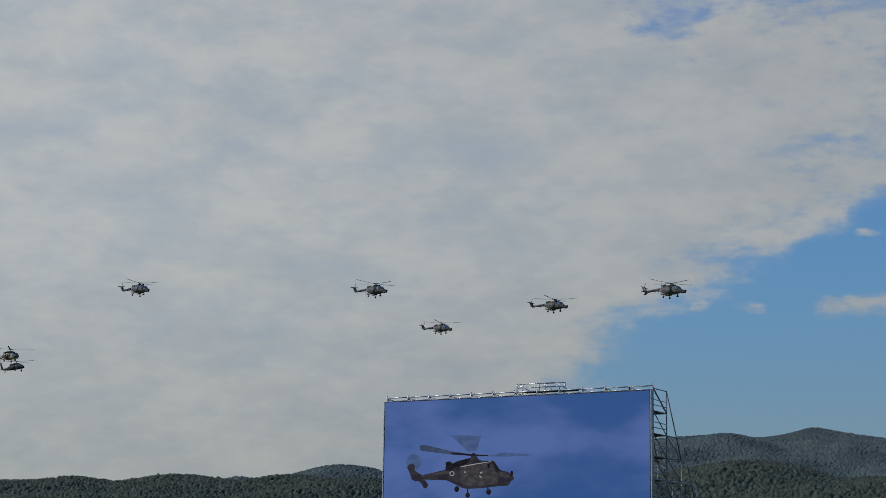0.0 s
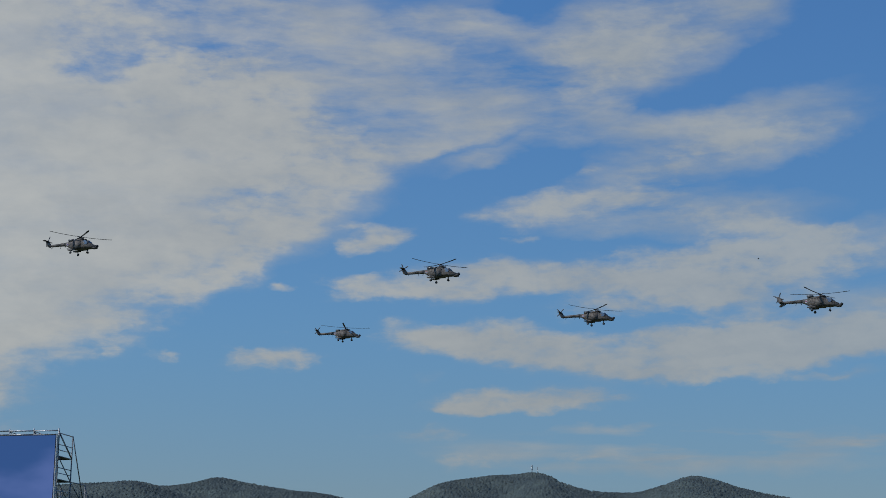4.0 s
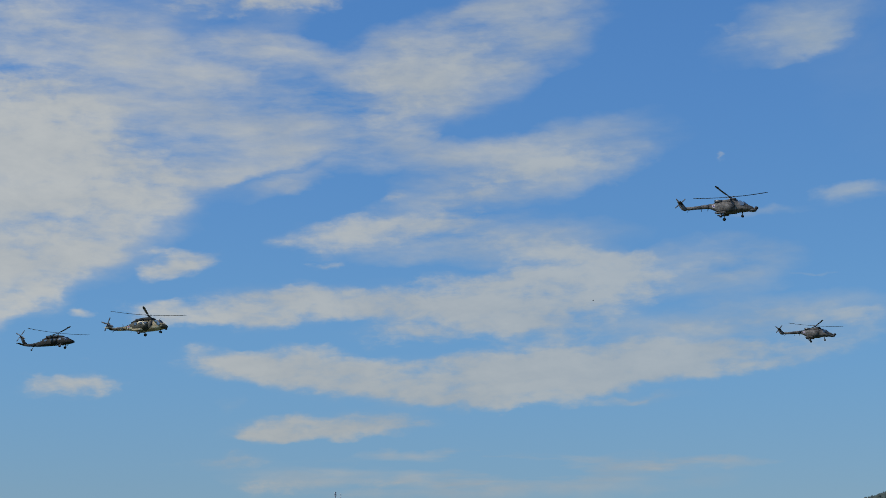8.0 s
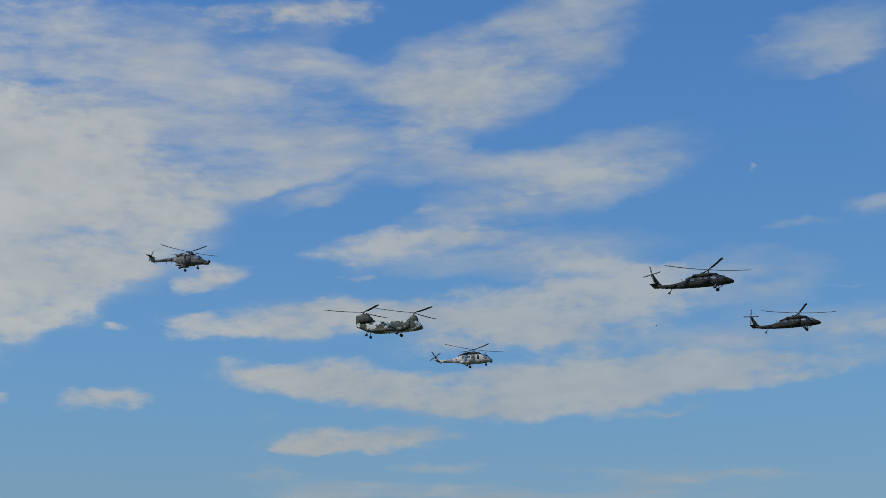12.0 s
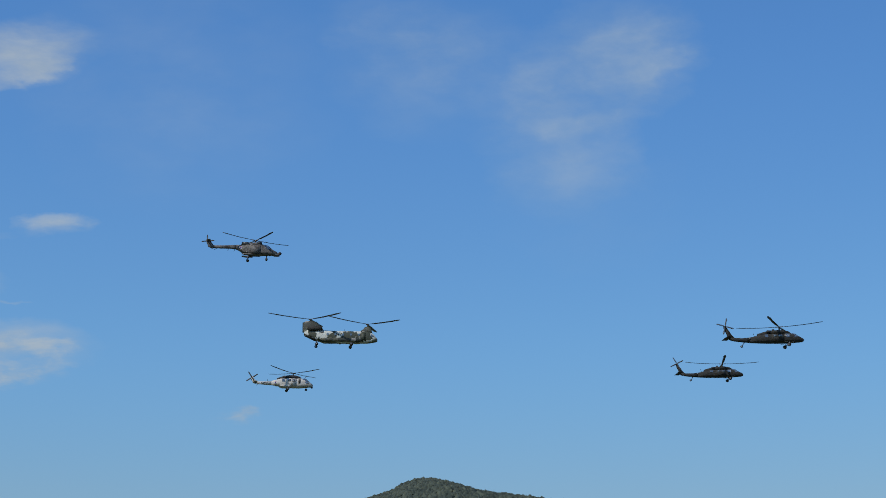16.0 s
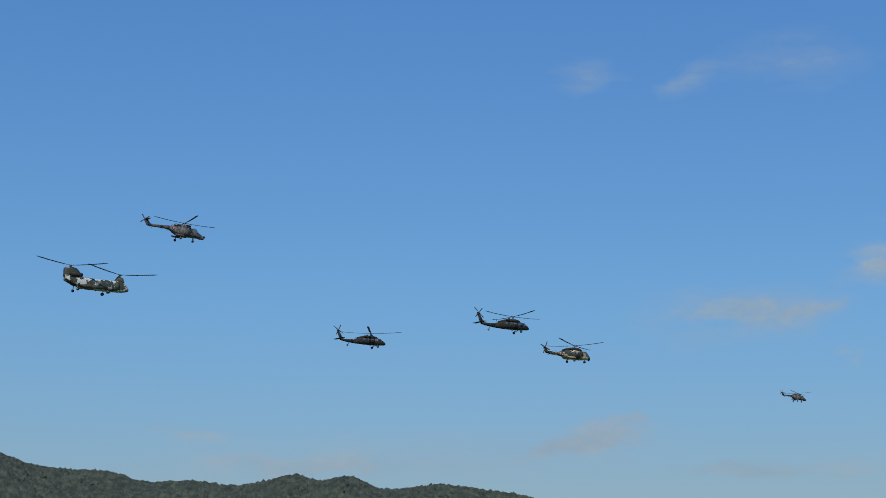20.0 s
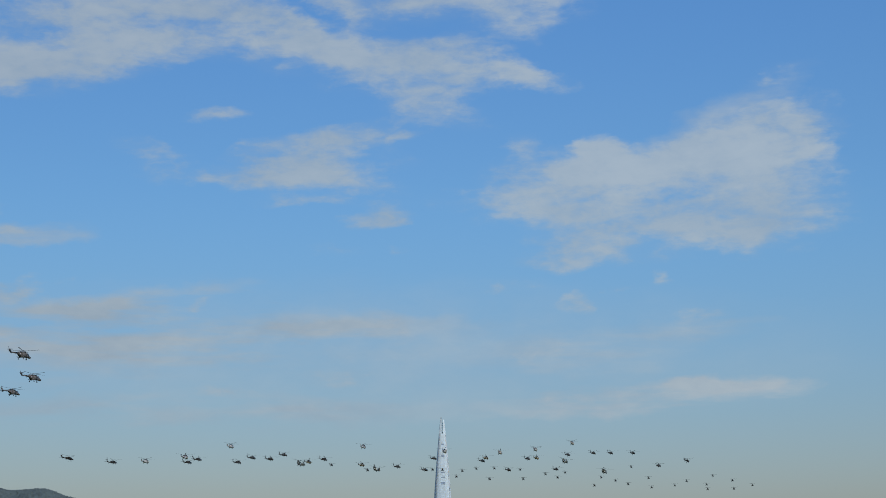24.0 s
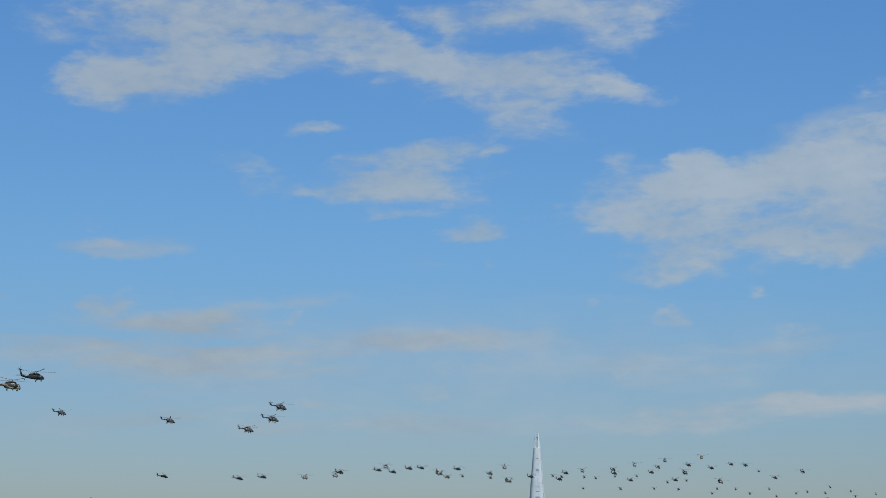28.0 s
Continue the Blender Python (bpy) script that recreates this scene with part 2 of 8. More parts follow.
sky_clouds([  # high bank over the tower
    ("T", 108.4, 15.1, 2.04, 0.81, -5, 0.80), ("T", 110.6, 15.9, 3.16, 1.07, 5, 0.75), ("T", 114.0, 16.9, 4.12, 1.25, 3, 0.75),
    ("T", 110.0, 17.3, 4.87, 0.90, 5, 0.50), ("T", 117.4, 16.1, 2.42, 1.07, -20, 0.60), ("T", 120.2, 15.4, 3.16, 0.90, -10, 0.60),
    ("T", 122.6, 15.7, 2.60, 0.72, -8, 0.80), ("T", 124.8, 15.2, 1.48, 0.39, -8, 0.70), ("T", 121.1, 17.5, 5.63, 0.72, 5, 0.55),
    ("T", 124.8, 17.1, 2.43, 0.72, 10, 0.35), ("H", 117.7, 17.2, 1.12, 0.45, -35, 0.50), ("T", 121.6, 14.2, 2.03, 0.72, -15, 0.45),
    ("T", 114.8, 13.9, 1.11, 0.25, 0, 0.50), ("T", 112.5, 12.8, 1.10, 0.39, -15, 0.50), ("T", 113.4, 12.1, 1.28, 0.43, -10, 0.50),
    ("T", 117.0, 12.5, 2.20, 0.81, 10, 0.70), ("T", 119.1, 13.1, 2.02, 0.64, 5, 0.75), ("T", 118.3, 11.8, 3.11, 0.61, -5, 0.60),
    ("T", 120.2, 10.8, 1.28, 0.43, 12, 0.80), ("T", 116.3, 11.9, 1.83, 0.54, 0, 0.50), ("T", 120.7, 13.2, 0.74, 0.18, 10, 0.50),
    ("T", 117.4, 11.2, 1.64, 0.18, 0, 0.40), ("T", 120.5, 12.4, 1.10, 0.29, 0, 0.40),
])
sky_clouds([  # bank beside the tower
    ("T", 124.5, 13.0, 0.74, 0.47, 0, 0.40), ("T", 126.9, 12.8, 0.73, 0.43, 5, 0.80), ("T", 125.3, 11.8, 2.19, 1.07, 10, 0.50),
    ("T", 128.9, 12.6, 2.93, 0.72, 8, 0.80), ("T", 131.5, 12.8, 2.39, 1.07, 15, 0.95), ("T", 132.9, 13.1, 1.84, 1.07, 15, 0.90),
    ("T", 128.3, 11.3, 4.20, 1.07, 0, 0.75), ("T", 131.8, 11.1, 3.28, 1.61, 0, 0.80), ("T", 126.5, 9.8, 2.00, 0.61, 5, 0.90),
    ("T", 125.6, 10.7, 2.19, 0.72, -5, 0.50), ("T", 130.0, 10.1, 3.45, 0.72, 3, 0.60), ("T", 123.1, 11.3, 1.28, 0.36, 5, 0.35),
    ("T", 132.6, 14.8, 0.93, 0.43, 20, 0.70), ("W", 131.0, 13.9, 2.95, 0.54, 20, 0.50), ("T", 123.8, 8.5, 1.00, 0.29, 3, 0.55),
    ("T", 126.1, 8.1, 0.61, 0.39, 8, 0.60), ("T", 130.1, 7.6, 0.76, 0.32, 0, 0.40), ("T", 128.8, 8.8, 0.40, 0.29, 0, 0.25),
    ("T", 127.6, 8.5, 0.25, 0.21, 0, 0.25), ("T", 120.5, 9.8, 0.44, 0.14, 0, 0.30), ("T", 118.5, 9.7, 1.09, 0.25, 0, 0.30),
    ("W", 108.8, 10.0, 2.00, 0.29, -3, 0.50), ("T", 108.5, 8.1, 0.90, 0.29, 12, 0.50), ("T", 109.9, 8.5, 0.33, 0.18, 0, 0.30),
])
sky_clouds([  # bank beside the tower
    ("T", 107.6, 10.7, 0.55, 0.14, 0, 0.25), ("T", 114.0, 7.9, 0.65, 0.21, 20, 0.40),
])
sky_clouds([  # thin layers over the horizon
    ("B", 112.4, 8.0, 3.62, 0.32, 8, 0.90), ("B", 108.6, 7.2, 4.51, 0.43, 3, 0.90), ("B", 115.7, 7.1, 4.69, 0.50, 2, 1.00),
    ("B", 113.0, 6.4, 5.04, 0.43, 2, 0.80), ("B", 120.2, 7.2, 3.61, 0.29, 0, 0.50), ("B", 110.3, 6.6, 2.88, 0.18, 3, 0.50),
    ("T", 115.3, 5.2, 1.26, 0.21, 0, 0.55), ("T", 118.5, 5.7, 1.26, 0.32, 0, 0.45), ("B", 117.5, 4.6, 5.39, 0.36, 0, 0.50),
    ("B", 128.1, 4.9, 4.67, 0.32, 3, 1.10), ("T", 126.4, 4.9, 1.80, 0.25, 4, 0.45), ("T", 129.9, 5.1, 2.16, 0.25, 3, 0.40),
    ("B", 131.3, 5.2, 2.16, 0.25, 0, 0.70), ("B", 126.4, 6.4, 3.60, 0.54, 5, 0.50), ("T", 124.6, 6.3, 1.98, 0.54, 10, 0.30),
    ("B", 129.9, 7.1, 2.71, 0.21, 0, 0.30), ("S", 119.3, 6.4, 14.41, 2.15, 0, 0.60), ("B", 110.4, 4.6, 5.39, 0.36, 0, 0.40),
    ("B", 106.9, 5.7, 4.50, 0.25, 0, 0.40),
])
sky_clouds([  # streaks above the low ridge
    ("W", 101.1, 12.7, 1.47, 0.21, 3, 0.70), ("T", 101.1, 12.7, 1.28, 0.14, 0, 0.30), ("T", 108.5, 10.2, 0.91, 0.14, 5, 0.30),
    ("W", 108.5, 10.1, 1.64, 0.36, 0, 0.40), ("B", 103.4, 7.3, 2.89, 0.14, 2, 0.60), ("T", 102.4, 8.6, 0.54, 0.18, 0, 0.30),
    ("T", 105.3, 8.5, 0.54, 0.18, 0, 0.25), ("B", 105.2, 5.8, 1.62, 0.21, -4, 0.50),
])

curl = wvec("ADD", slant, wvec("MULTIPLY", warp_b, (0.15, 0.3, 0.0)))
grain_fac = wnoise(curl, 0.55, 7.0, 0.56)[0]
fine_fac = wnoise(curl, 2.8, 6.0, 0.58)[0]
lean = wn("ShaderNodeMapping", Vector=at_sky, Rotation=(0, 0, radians(-22)), Scale=(0.25, 1.0, 1))
streak_fac = wnoise(wvec("ADD", lean.outputs[0], wvec("MULTIPLY", warp_b, (0.05, 0.2, 0.0))), 0.9, 7.0, 0.6)[0]
layer_fac = wnoise(wvec("MULTIPLY", at_sky, (0.16, 1.0, 1.0)), 1.0, 5.0, 0.55)[0]


def swing(fac, amount):
    return wmath("MULTIPLY", wmath("SUBTRACT", fac, 0.5), amount)


def spread(fac, lo=0.33, hi=0.67):
    n = wn("ShaderNodeMapRange", Value=fac)
    n.inputs["From Min"].default_value, n.inputs["From Max"].default_value = lo, hi
    return n.outputs[0]


ragged = wmath("ADD", swing(spread(grain_fac), 0.85), wmath("ADD", swing(spread(fine_fac), 0.60), swing(spread(streak_fac, 0.36, 0.64), 0.80)))
heaped = wmath("ADD", wmath("MINIMUM", cover["T"], 1.4), ragged)
thick = wmath("MULTIPLY", wramp(heaped, 0.1, 1.65, 0.0, 0.98), wramp(cover["T"], 0.0, 0.35))
# thin shreds round the banks, and cirrus
shreds = wmath("MULTIPLY", wramp(wmath("ADD", cover["T"], cover["W"]), 0.0, 0.9, 0.0, 0.5), spread(streak_fac, 0.34, 0.66))
cirrus = wmath("MULTIPLY", wmath("MAXIMUM", wmath("MINIMUM", cover["W"], 1.3), 0.0), spread(wmath("ADD", wmath("MULTIPLY", streak_fac, 0.65), wmath("MULTIPLY", grain_fac, 0.35)), 0.34, 0.66))
haze = wmath("MULTIPLY", wmath("MINIMUM", cover["S"], 1.2), spread(grain_fac, 0.2, 0.75))
layers = wmath("MULTIPLY", wmath("MINIMUM", cover["B"], 1.2), spread(layer_fac, 0.42, 0.58))
veil = wmath("MULTIPLY", wmath("MULTIPLY", wramp(cover["O"], 0.0, 0.4), wramp(wmath("ADD", wmath("MINIMUM", cover["O"], 2.2), wmath("MULTIPLY", ragged, 0.75)), 0.0, 1.7)), wramp(wmath("ADD", wmath("MULTIPLY", grain_fac, 0.5), wmath("MULTIPLY", streak_fac, 0.5)), 0.34, 0.6, 0.84, 1.0))
clearness = 1.0
for part_of_sky, share in ((thick, 1.0), (veil, 1.0), (wmath("MINIMUM", cirrus, 1.2), 0.74), (shreds, 0.8), (haze, 0.62), (layers, 0.92)):
    clearness = wmath("MULTIPLY", clearness, wmath("SUBTRACT", 1.0, wmath("MULTIPLY", part_of_sky, share)))
opacity = wmath("MULTIPLY", wmath("SUBTRACT", 1.0, clearness), wramp(bearing, -10.0, 70.0, 0.95, 0.82))

nishita = wn("ShaderNodeTexSky")
nishita.sky_type = "NISHITA"
nishita.sun_disc = False
nishita.sun_elevation, nishita.sun_rotation = radians(SUN_ELEVATION), radians(SUN_AZIMUTH)
nishita.altitude, nishita.air_density, nishita.dust_density, nishita.ozone_density = 0.0, 1.0, 0.7, 1.5
clear = wn("ShaderNodeMix")
clear.data_type, clear.blend_type = "RGBA", "MULTIPLY"
clear.inputs[0].default_value = 1.0
WT.links.new(nishita.outputs[0], clear.inputs[6])
tint = wmix(wramp(height, 0.0, 12.0), (0.525, 0.565, 0.68, 1), (0.55, 0.84, 1.06, 1))
WT.links.new(wmix(wramp(height, 7.0, 24.0), tint, (0.56, 0.98, 1.40, 1)), clear.inputs[7])
# cloud light: thick parts greyer, edges and tops whiter
bright = wramp(wmath("ADD", wmath("MULTIPLY", grain_fac, 0.75), wmath("MULTIPLY", fine_fac, 0.25)), 0.3, 0.7)
sunward = wramp(bearing, -15.0, 25.0, 1.12, 0.99)
cool = wmath("MULTIPLY", wramp(bearing, 10.0, 60.0), wramp(bearing, 75.0, 105.0, 1.0, 0.7))
cloud_colour = wmix(bright, wmix(cool, (3.85, 4.12, 4.25, 1), (2.9, 4.0, 5.2, 1)), wmix(cool, (4.75, 4.9, 4.8, 1), (3.95, 4.85, 5.65, 1)))
lit = wn("ShaderNodeVectorMath", s0=cloud_colour)
lit.operation = "SCALE"
WT.links.new(wmath("MULTIPLY", sunward, wmath("MAXIMUM", wramp(height, 2.0, 13.0, 0.83, 1.0), wramp(bearing, 15.0, 50.0, 0.0, 0.97))), lit.inputs["Scale"])
cloud_colour = lit.outputs[0]
sky_colour = wmix(opacity, clear.outputs[2], cloud_colour)
# the sky dims away from the sun and brightens again past its far side
glare = wmath("MULTIPLY", wramp(bearing, -32.0, 72.0, 1.02, 0.76), wramp(bearing, 88.0, 136.0, 1.0, 1.17))
spread_light = wn("ShaderNodeVectorMath", s0=sky_colour)
spread_light.operation = "SCALE"
WT.links.new(glare, spread_light.inputs["Scale"])
back = wn("ShaderNodeBackground", Color=spread_light.outputs[0], Strength=0.1)
WT.links.new(back.outputs[0], wn("ShaderNodeOutputWorld").inputs["Surface"])

sun = new("sun", bpy.data.lights.new("sun", "SUN"))
sun.data.energy, sun.data.angle, sun.data.color = 2.7, radians(2.0), (1.0, 0.95, 0.88)
a, e = radians(SUN_AZIMUTH), radians(SUN_ELEVATION)
sun.matrix_world = look((0, 0, 0), (-math.sin(a) * math.cos(e), -math.cos(a) * math.cos(e), -math.sin(e)))


# ---- materials ----
def material(name, colour, second=None, rough=0.6, metal=0.0, scale=2.0, amount=0.5, bump=0.0, bump_scale=20.0, coords="Object", lo=0.42, hi=0.6, island=0.0):
    """A surface of two tones in soft patches, with grain and fine relief. island: how far joined pieces differ."""
    m = bpy.data.materials.new(name)
    m.use_nodes = True
    t = m.node_tree
    b = t.nodes["Principled BSDF"]
    b.inputs["Roughness"].default_value, b.inputs["Metallic"].default_value = rough, metal
    tc = t.nodes.new("ShaderNodeTexCoord")
    patch = t.nodes.new("ShaderNodeTexNoise")
    patch.inputs["Scale"].default_value, patch.inputs["Detail"].default_value = scale, 5.0
    t.links.new(tc.outputs[coords], patch.inputs["Vector"])
    ramp = t.nodes.new("ShaderNodeMapRange")
    ramp.inputs["From Min"].default_value, ramp.inputs["From Max"].default_value = lo, hi
    ramp.inputs["To Max"].default_value = amount
    t.links.new(patch.outputs["Fac"], ramp.inputs["Value"])
    mix = t.nodes.new("ShaderNodeMix")
    mix.data_type = "RGBA"
    mix.inputs[6].default_value = (*colour, 1)
    mix.inputs[7].default_value = (*(second or [c * 0.7 for c in colour]), 1)
    t.links.new(ramp.outputs[0], mix.inputs[0])
    grain = t.nodes.new("ShaderNodeTexNoise")
    grain.inputs["Scale"].default_value, grain.inputs["Detail"].default_value = scale * 9, 3.0
    t.links.new(tc.outputs[coords], grain.inputs["Vector"])
    shade = t.nodes.new("ShaderNodeMapRange")
    shade.inputs["To Min"].default_value, shade.inputs["To Max"].default_value = 0.8, 1.2
    t.links.new(grain.outputs["Fac"], shade.inputs["Value"])
    out = shade.outputs[0]
    if island:
        geo = t.nodes.new("ShaderNodeNewGeometry")
        vary = t.nodes.new("ShaderNodeMapRange")
        vary.inputs["To Min"].default_value, vary.inputs["To Max"].default_value = 1 - island, 1 + island
        t.links.new(geo.outputs["Random Per Island"], vary.inputs["Value"])
        times = t.nodes.new("ShaderNodeMath")
        times.operation = "MULTIPLY"
        t.links.new(out, times.inputs[0])
        t.links.new(vary.outputs[0], times.inputs[1])
        out = times.outputs[0]
    full = t.nodes.new("ShaderNodeVectorMath")
    full.operation = "SCALE"
    t.links.new(mix.outputs[2], full.inputs[0])
    t.links.new(out, full.inputs["Scale"])
    t.links.new(full.outputs[0], b.inputs["Base Color"])
    if bump:
        relief = t.nodes.new("ShaderNodeTexNoise")
        relief.inputs["Scale"].default_value, relief.inputs["Detail"].default_value = bump_scale, 4.0
        t.links.new(tc.outputs[coords], relief.inputs["Vector"])
        bp = t.nodes.new("ShaderNodeBump")
        bp.inputs["Strength"].default_value, bp.inputs["Distance"].default_value = bump, 0.05
        t.links.new(relief.outputs["Fac"], bp.inputs["Height"])
        t.links.new(bp.outputs[0], b.inputs["Normal"])
    return m


def camouflage(name, tones, scale=0.55, rough=0.65):
    """Hard-edged patches of several paints; tones: (share of the patches from which it starts, colour)."""
    m = material(name, tones[0][1], rough=rough)
    t = m.node_tree
    b = t.nodes["Principled BSDF"]
    tc = t.nodes.new("ShaderNodeTexCoord")
    n = t.nodes.new("ShaderNodeTexNoise")
    n.inputs["Scale"].default_value, n.inputs["Detail"].default_value = scale * 2.2, 2.0
    t.links.new(tc.outputs["Object"], n.inputs["Vector"])
    bend = t.nodes.new("ShaderNodeVectorMath")
    bend.operation = "MULTIPLY_ADD"
    bend.inputs[1].default_value = (1.3 / scale,) * 3
    t.links.new(n.outputs["Color"], bend.inputs[0])
    t.links.new(tc.outputs["Object"], bend.inputs[2])
    cells = t.nodes.new("ShaderNodeTexVoronoi")
    cells.inputs["Scale"].default_value = scale
    t.links.new(bend.outputs[0], cells.inputs["Vector"])
    pick = t.nodes.new("ShaderNodeSeparateColor")
    t.links.new(cells.outputs["Color"], pick.inputs[0])
    r = t.nodes.new("ShaderNodeValToRGB")
    r.color_ramp.interpolation = "CONSTANT"
    r.color_ramp.elements[0].position, r.color_ramp.elements[0].color = 0.0, (*tones[0][1], 1)
    r.color_ramp.elements[1].position, r.color_ramp.elements[1].color = tones[1][0], (*tones[1][1], 1)
    for p, c in tones[2:]:
        r.color_ramp.elements.new(p).color = (*c, 1)
    t.links.new(pick.outputs[0], r.inputs["Fac"])
    g = t.nodes.new("ShaderNodeTexNoise")
    g.inputs["Scale"].default_value = 5.0
    t.links.new(tc.outputs["Object"], g.inputs["Vector"])
    s = t.nodes.new("ShaderNodeMapRange")
    s.inputs["To Min"].default_value, s.inputs["To Max"].default_value = 0.6, 1.4
    t.links.new(g.outputs["Fac"], s.inputs["Value"])
    v = t.nodes.new("ShaderNodeVectorMath")
    v.operation = "SCALE"
    t.links.new(r.outputs[0], v.inputs[0])
    t.links.new(s.outputs[0], v.inputs["Scale"])
    t.links.new(v.outputs[0], b.inputs["Base Color"])
    return m


M_NAVY = material("navy_grey_paint", (0.105, 0.092, 0.080), (0.022, 0.020, 0.018), rough=0.65, scale=2.0, amount=0.9, lo=0.45, hi=0.60, bump=0.2, bump_scale=6.0)
M_OLIVE = material("dark_olive_paint", (0.012, 0.011, 0.008), (0.024, 0.021, 0.015), rough=0.85, scale=1.6, amount=0.9, bump=0.15)
M_WHITE = camouflage("pale_grey_paint", [(0, (0.40, 0.375, 0.335)), (0.62, (0.32, 0.295, 0.26)), (0.82, (0.24, 0.22, 0.19)), (0.92, (0.43, 0.40, 0.36))], 0.9, 0.6)
M_CAMO = camouflage("brown_camouflage", [(0, (0.035, 0.032, 0.018)), (0.34, (0.30, 0.23, 0.12)), (0.60, (0.06, 0.055, 0.028)), (0.72, (0.46, 0.40, 0.26))], 0.9)
M_WINTER = camouflage("grey_green_camouflage", [(0, (0.030, 0.034, 0.018)), (0.34, (0.42, 0.42, 0.37)), (0.72, (0.09, 0.088, 0.05)), (0.84, (0.36, 0.34, 0.29))], 0.62)
M_DRAB = camouflage("dark_camouflage", [(0, (0.022, 0.024, 0.015)), (0.58, (0.06, 0.058, 0.036)), (0.80, (0.20, 0.18, 0.155)), (0.90, (0.018, 0.02, 0.012))], 0.8)
M_BLACK = material("black_rubber", (0.018, 0.018, 0.019), rough=0.75, scale=4)
M_BLADE = material("rotor_blade_paint", (0.03, 0.031, 0.033), (0.05, 0.05, 0.05), rough=0.5, scale=1.5)
M_METAL = material("dark_metal", (0.12, 0.12, 0.12), rough=0.42, metal=0.7, scale=5)
M_GLASS = material("tinted_glass", (0.16, 0.18, 0.20), rough=0.08, metal=0.6, scale=1)
M_RED = material("red_insignia_paint", (0.35, 0.03, 0.03), rough=0.5)
M_BLUE = material("blue_insignia_paint", (0.03, 0.05, 0.25), rough=0.5)
M_PALE = material("white_insignia_paint", (0.6, 0.6, 0.6), rough=0.5)
M_STEEL = material("galvanised_tube", (0.45, 0.46, 0.47), (0.3, 0.3, 0.3), rough=0.45, metal=0.55, scale=3)
M_TUBE = material("weathered_tube", (0.20, 0.21, 0.22), (0.08, 0.08, 0.08), rough=0.5, metal=0.45, scale=3)
M_PLANK = material("deck_plank", (0.05, 0.045, 0.04), (0.03, 0.03, 0.03), rough=0.8, scale=2, bump=0.3)
M_GRASS = material("airfield_grass", (0.06, 0.085, 0.03), (0.10, 0.10, 0.05), rough=0.9, scale=0.02, amount=0.8, bump=0.4, bump_scale=1.0)
M_LEAF = material("oak_foliage", (0.018, 0.027, 0.018), (0.062, 0.072, 0.046), rough=0.95, scale=0.13, amount=0.9, lo=0.38, hi=0.64, bump=0.4, bump_scale=1.2)
M_PINE = material("pine_foliage", (0.034, 0.048, 0.038), (0.072, 0.088, 0.07), rough=0.95, scale=0.1, amount=0.9, bump=0.4, bump_scale=1.0)
# farther woods: leaf colour made paler and bluer to stand in for haze
M_FAR_HAZED = material("hazed_foliage", (0.045, 0.063, 0.064), (0.070, 0.092, 0.086), rough=1.0, scale=0.02, amount=0.9, bump=0.2, bump_scale=0.6)
M_SOIL = material("forest_floor", (0.036, 0.048, 0.034), (0.044, 0.056, 0.04), rough=0.95, scale=0.02, bump=0.5, bump_scale=0.5)
# horizon mountains: aerial haze is put into these pale blue base colours
M_HAZY = material("hazed_far_ridge", (0.115, 0.16, 0.205), (0.09, 0.13, 0.17), rough=1.0, scale=0.004)
M_HAZED_PEAK = material("hazed_far_peak", (0.23, 0.265, 0.285), (0.30, 0.33, 0.34), rough=1.0, scale=0.02, amount=0.9)
M_CONCRETE = material("pale_concrete", (0.55, 0.54, 0.52), (0.42, 0.41, 0.4), rough=0.8, scale=0.3)
M_TOWER = material("tower_glass_skin", (0.46, 0.51, 0.50), (0.40, 0.45, 0.46), rough=0.45, scale=0.02)
M_TOWER_BAND = material("tower_plant_floor", (0.22, 0.26, 0.30), (0.16, 0.19, 0.22), rough=0.4, scale=0.05)


# ---- building helpers ----
def mesh_of(bm, name, mat, smooth=True):
    me = bpy.data.meshes.new(name)
    bmesh.ops.recalc_face_normals(bm, faces=bm.faces)
    if smooth:
        for fc in bm.faces:
            fc.smooth = True
    bm.to_mesh(me)
    bm.free()
    me.materials.append(mat)
    return me


def part(name, bm, mat, parent=None, label="", smooth=True):
    ob = new(name, mesh_of(bm, name, mat, smooth))
    ob.parent = parent
    if label:
        ob["label"] = label
    return ob


def loft(sections, seg=20, power=2.6, closed=True):
    """A skin through rings: each x, middle z, half width, half height up, half height down."""
    bm = bmesh.new()
    rings = []
    for x, z, w, up, dn in sections:
        ring = []
        for i in range(seg):
            a = 2 * math.pi * i / seg
            c, s = math.cos(a), math.sin(a)
            y = w * math.copysign(abs(c) ** (2 / power), c)
            zz = (up if s >= 0 else dn) * math.copysign(abs(s) ** (2 / power), s)
            ring.append(bm.verts.new((x, y, z + zz)))
        rings.append(ring)
    for r0, r1 in zip(rings, rings[1:]):
        for i in range(seg):
            bm.faces.new((r0[i], r0[(i + 1) % seg], r1[(i + 1) % seg], r1[i]))
    if closed:
        bm.faces.new(rings[0])
        bm.faces.new(rings[-1][::-1])
    return bm


def slab(points, y0, y1, bm=None, taper=1.0):
    """A plate with an outline in x, z, from y0 to y1, its edges softened."""
    bm = bm or bmesh.new()
    a = [bm.verts.new((x, y0, z)) for x, z in points]
    cx, cz = sum(p[0] for p in points) / len(points), sum(p[1] for p in points) / len(points)
    b = [bm.verts.new((cx + (x - cx) * taper, y1, cz + (z - cz) * taper)) for x, z in points]
    bm.faces.new(a)
    bm.faces.new(b[::-1])
    n = len(a)
    for i in range(n):
        bm.faces.new((a[i], b[i], b[(i + 1) % n], a[(i + 1) % n]))
    return bm


